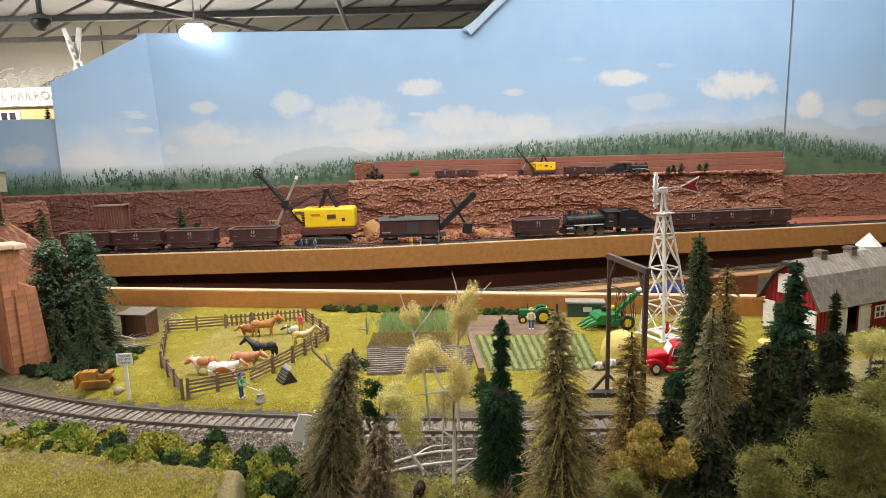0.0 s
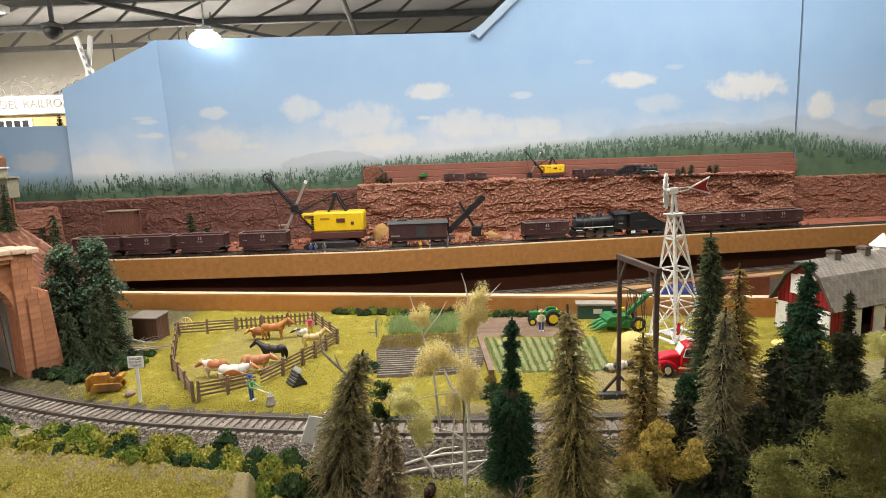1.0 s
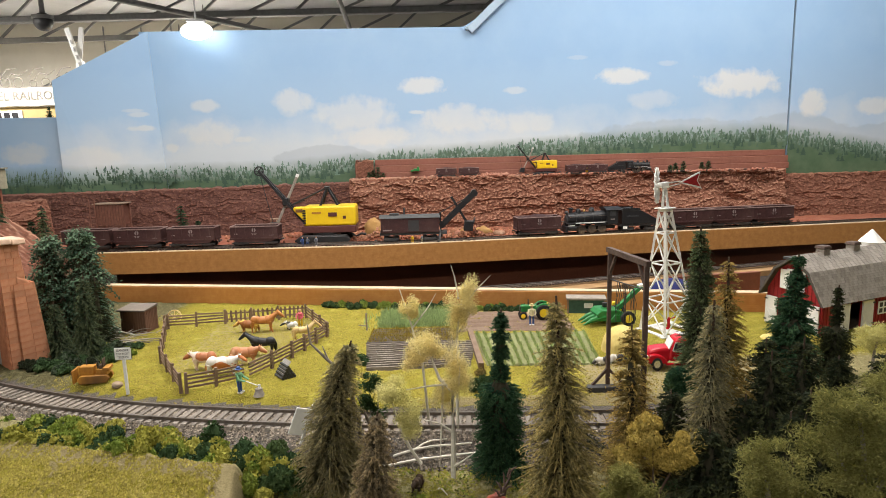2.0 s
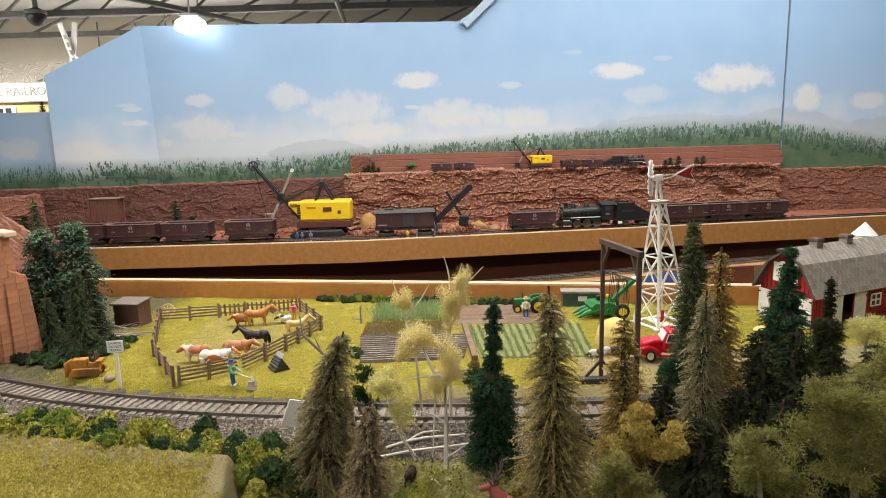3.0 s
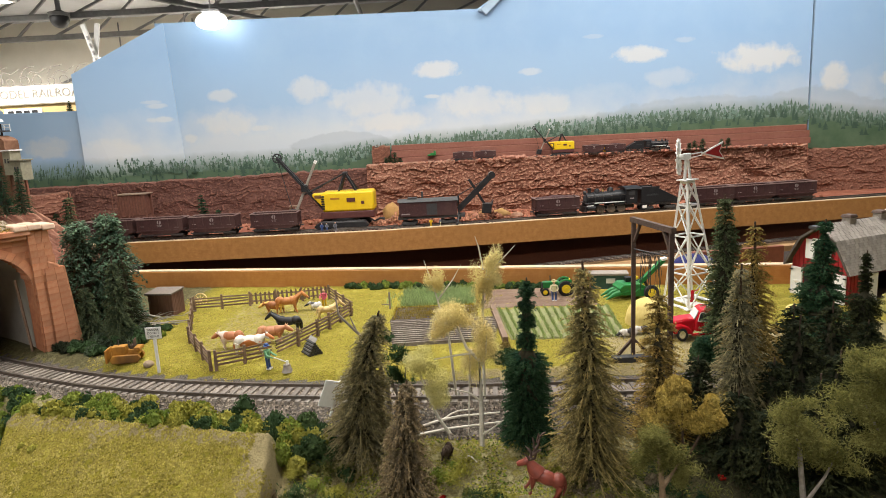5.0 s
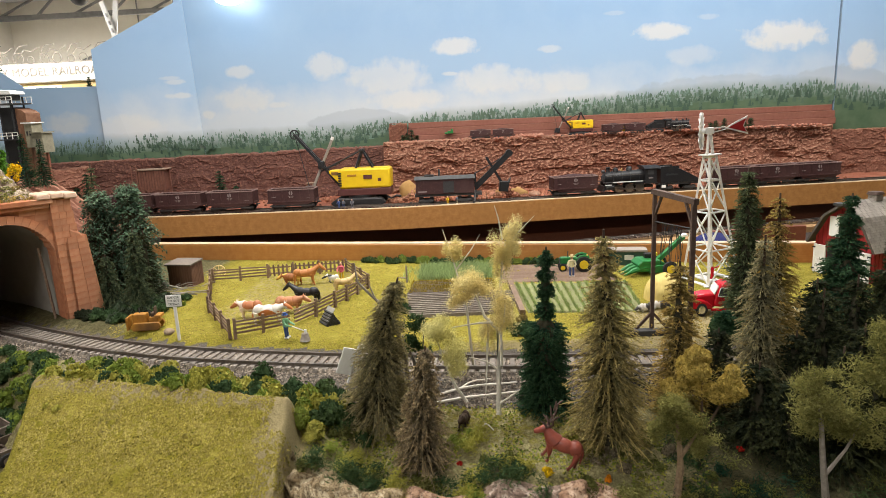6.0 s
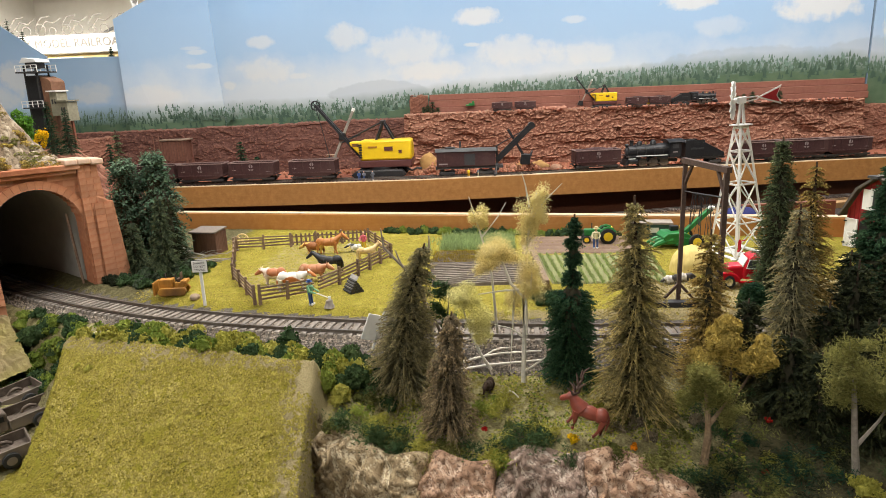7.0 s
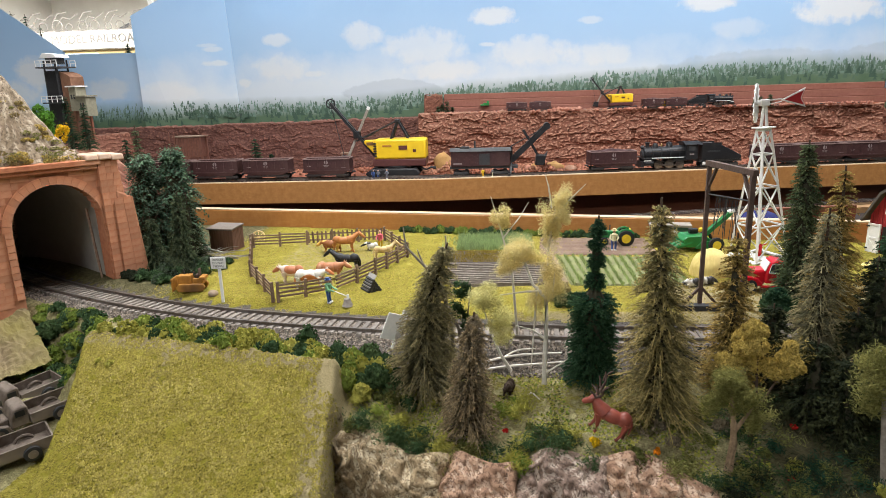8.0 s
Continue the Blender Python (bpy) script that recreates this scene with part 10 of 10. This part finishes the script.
part("top_frame", M().box(0, 0, 0.142, 0.105, 0.062, 0.004), FENCEW, ch, bevel=0.001)
for z in (0.02, 0.045):
    part("girt", M().box(0, -0.028, z, 0.1, 0.004, 0.005), REDW, ch)
for s in (-1, 1):
    part("ladder_rail", M().beam((-0.052 + s * 0.009, -0.032, 0), (-0.052 + s * 0.009, -0.032, 0.16), 0.003), REDW, ch)
for k in range(9):
    part("rung", M().beam((-0.061, -0.032, 0.012 + 0.016 * k), (-0.043, -0.032, 0.012 + 0.016 * k), 0.002), REDW, ch)
for k, (x, y, z, r, mt, word) in enumerate([(-0.245, 2.19, 0.0, (0.032, 0.025, 0.040), None, "ochre"), (0.135, 2.16, 0.0, (0.034, 0.022, 0.018), None, "ochre"), (0.188, 2.15, 0, (0.021, 0.016, 0.012), PINKROCK, "pale pink"), (0.075, 2.17, 0, (0.02, 0.016, 0.018), None, "ochre"), (0.05, 2.15, 0, (0.014, 0.012, 0.012), ROCKTIP, "red")]):
    rngb = random.Random(k)
    m = M().ball((0, 0, r[2] * 0.6), r, 0, 14, 10)
    m.v = [tuple(Vector(p) * (1 + 0.22 * noise.noise(Vector(p) * 60 + Vector((k, 0, 0))))) for p in m.v]
    OCHRE_R = mat("ochre_boulder", (0.46, 0.27, 0.09), (0.33, 0.18, 0.06), (0.52, 0.34, 0.16), 70, 0.85, 0.5, 0.002)
    solo("boulder", m, mt or OCHRE_R, pose(x, y, z - 0.003), f"{word} boulder on the pit floor", "boulder", "pit boulders", smooth=50)
rng = random.Random(14)
m = M()
for _ in range(1500):
    x = rng.choice((rng.uniform(-1.5, 1.3), rng.gauss(-0.25, 0.06), rng.gauss(0.09, 0.04), rng.uniform(-0.65, 0.25)))
    y = rng.uniform(fascia_y(x) + 0.1, 2.30)
    heap = 0.03 * math.exp(-((x - 0.09) / 0.035) ** 2) * rng.random() if 2.1 < y < 2.2 else 0
    heap += 0.035 * math.exp(-((x + 0.215) / 0.03) ** 2) * rng.random() if 2.1 < y < 2.25 else 0
    blob(m, rng, (x, y, 0.001 + heap), rng.uniform(0.002, 0.008) * (1 if y > 2.1 else 0.5))
solo("pit_rubble", m, mat("mixed_ore_rubble", (0.40, 0.17, 0.095), (0.24, 0.085, 0.05), (0.5, 0.3, 0.18), 90, 0.9, 0.4, 0.002, island=0.45), pose(0, 0, 0), "loose red and ochre rubble on the pit floor", "rubble", "", "stuff", smooth=0)
m = M()
for _ in range(420):
    x = rng.uniform(-0.3, 1.25)
    blob(m, rng, (x, 2.40 + rng.gauss(0, 0.018), 0.186), rng.uniform(0.002, 0.007))
for _ in range(60):
    blob(m, rng, (rng.gauss(0.20, 0.02), 2.392 + rng.gauss(0, 0.006), 0.19), rng.uniform(0.004, 0.010))
solo("terrace_rubble", m, ROCKTIP, pose(0, 0, 0), "loose rubble along the terrace edge", "rubble", "", "stuff", smooth=0)
P_GREY = paint("worker_grey", (0.16, 0.17, 0.2))
standing(-0.452, 1.998, -100, 0.030, P_BLUE, P_BLUE, "worker figurine in blue at the big shovel", z=0.0)
standing(-0.438, 2.004, -60, 0.029, P_GREY, P_BLUE, "worker figurine in grey at the big shovel", z=0.0)
standing(-0.408, 1.996, -90, 0.031, P_GREY, P_GREY, "worker figurine standing at the big shovel", z=0.0)
standing(-0.100, 1.992, -100, 0.027, P_YEL, P_YEL, "worker figurine in yellow by the rail shovel", z=0.002)
standing(-0.070, 1.992, 180, 0.027, P_GREY, P_CREAM, "worker figurine in grey by the rail shovel", z=0.002)

structure("ledge_back", M().box(-1.9, 2.76, -0.24, 0.9, 0.22, 1.30), PLASTER, "plain ledge behind the low sky board", "ledge")
for k, (x, h) in enumerate(((-2.175, 0.25), (-2.11, 0.235), (-2.05, 0.19), (-1.66, 0.10))):
    conifer(x, 2.74, h, h * 0.28, L_DARK, "dark conifer on the ledge behind the sky board", 400 + k, z=0.41, whorls=20, per=12, needles=7, needle=0.009)

# ---- lower shelf between the benches ----
PLY = mat("bare_plywood", (0.40, 0.24, 0.11), (0.30, 0.17, 0.07), (0.46, 0.3, 0.16), 30, 0.7, 0.1, stretch=(0.3, 1, 1))
structure("floor_shelf", M().prism([(-0.1, 1.50), (0.9, 1.30), (1.5, 1.30), (1.5, 1.92), (0.9, 1.84), (-0.1, 1.66)], -0.10, -0.075, "z"), DARKWOOD, "dark open shelf between the two benches", "shelf")
structure("roadbed", M().prism([(0.05, 1.50), (0.40, 1.585), (0.75, 1.70), (1.2, 1.80), (1.2, 1.90), (0.75, 1.80), (0.40, 1.68), (0.05, 1.59)], -0.075, -0.060, "z"), PLY, "bare plywood roadbed of the hidden line", "roadbed")
railway("hidden_track", lambda x: 1.535 + 0.27 * x, 0.06, 1.15, -0.048, 0.0165, 0.03, 0.009, 0.003, "hidden track on bare plywood behind the farm", TIE_D, False)
structure("bench_post", M().box(0, 0, -0.5, 0.05, 0.05, 0.9), PLY, "bare timber bench post", "post", pose(0.74, 1.40, 0))
solo("plywood_offcut", M().box(0, 0, 0.04, 0.22, 0.012, 0.08), HARDBOARD, pose(0.62, 1.42, -0.076, 0, 0, 8), "brown board offcut leaning on the shelf", "plywood", bevel=0.001)
solo("blue_tarpaulin", M().ball((0, 0, 0.03), (0.06, 0.04, 0.05), 0, 16, 10), mat("dark_blue_cloth", (0.015, 0.02, 0.13), (0.01, 0.014, 0.09), scale=100, rough=0.8), pose(0.515, 1.40, -0.078), "dark blue cloth bundle on the lower shelf", "cloth", smooth=60)
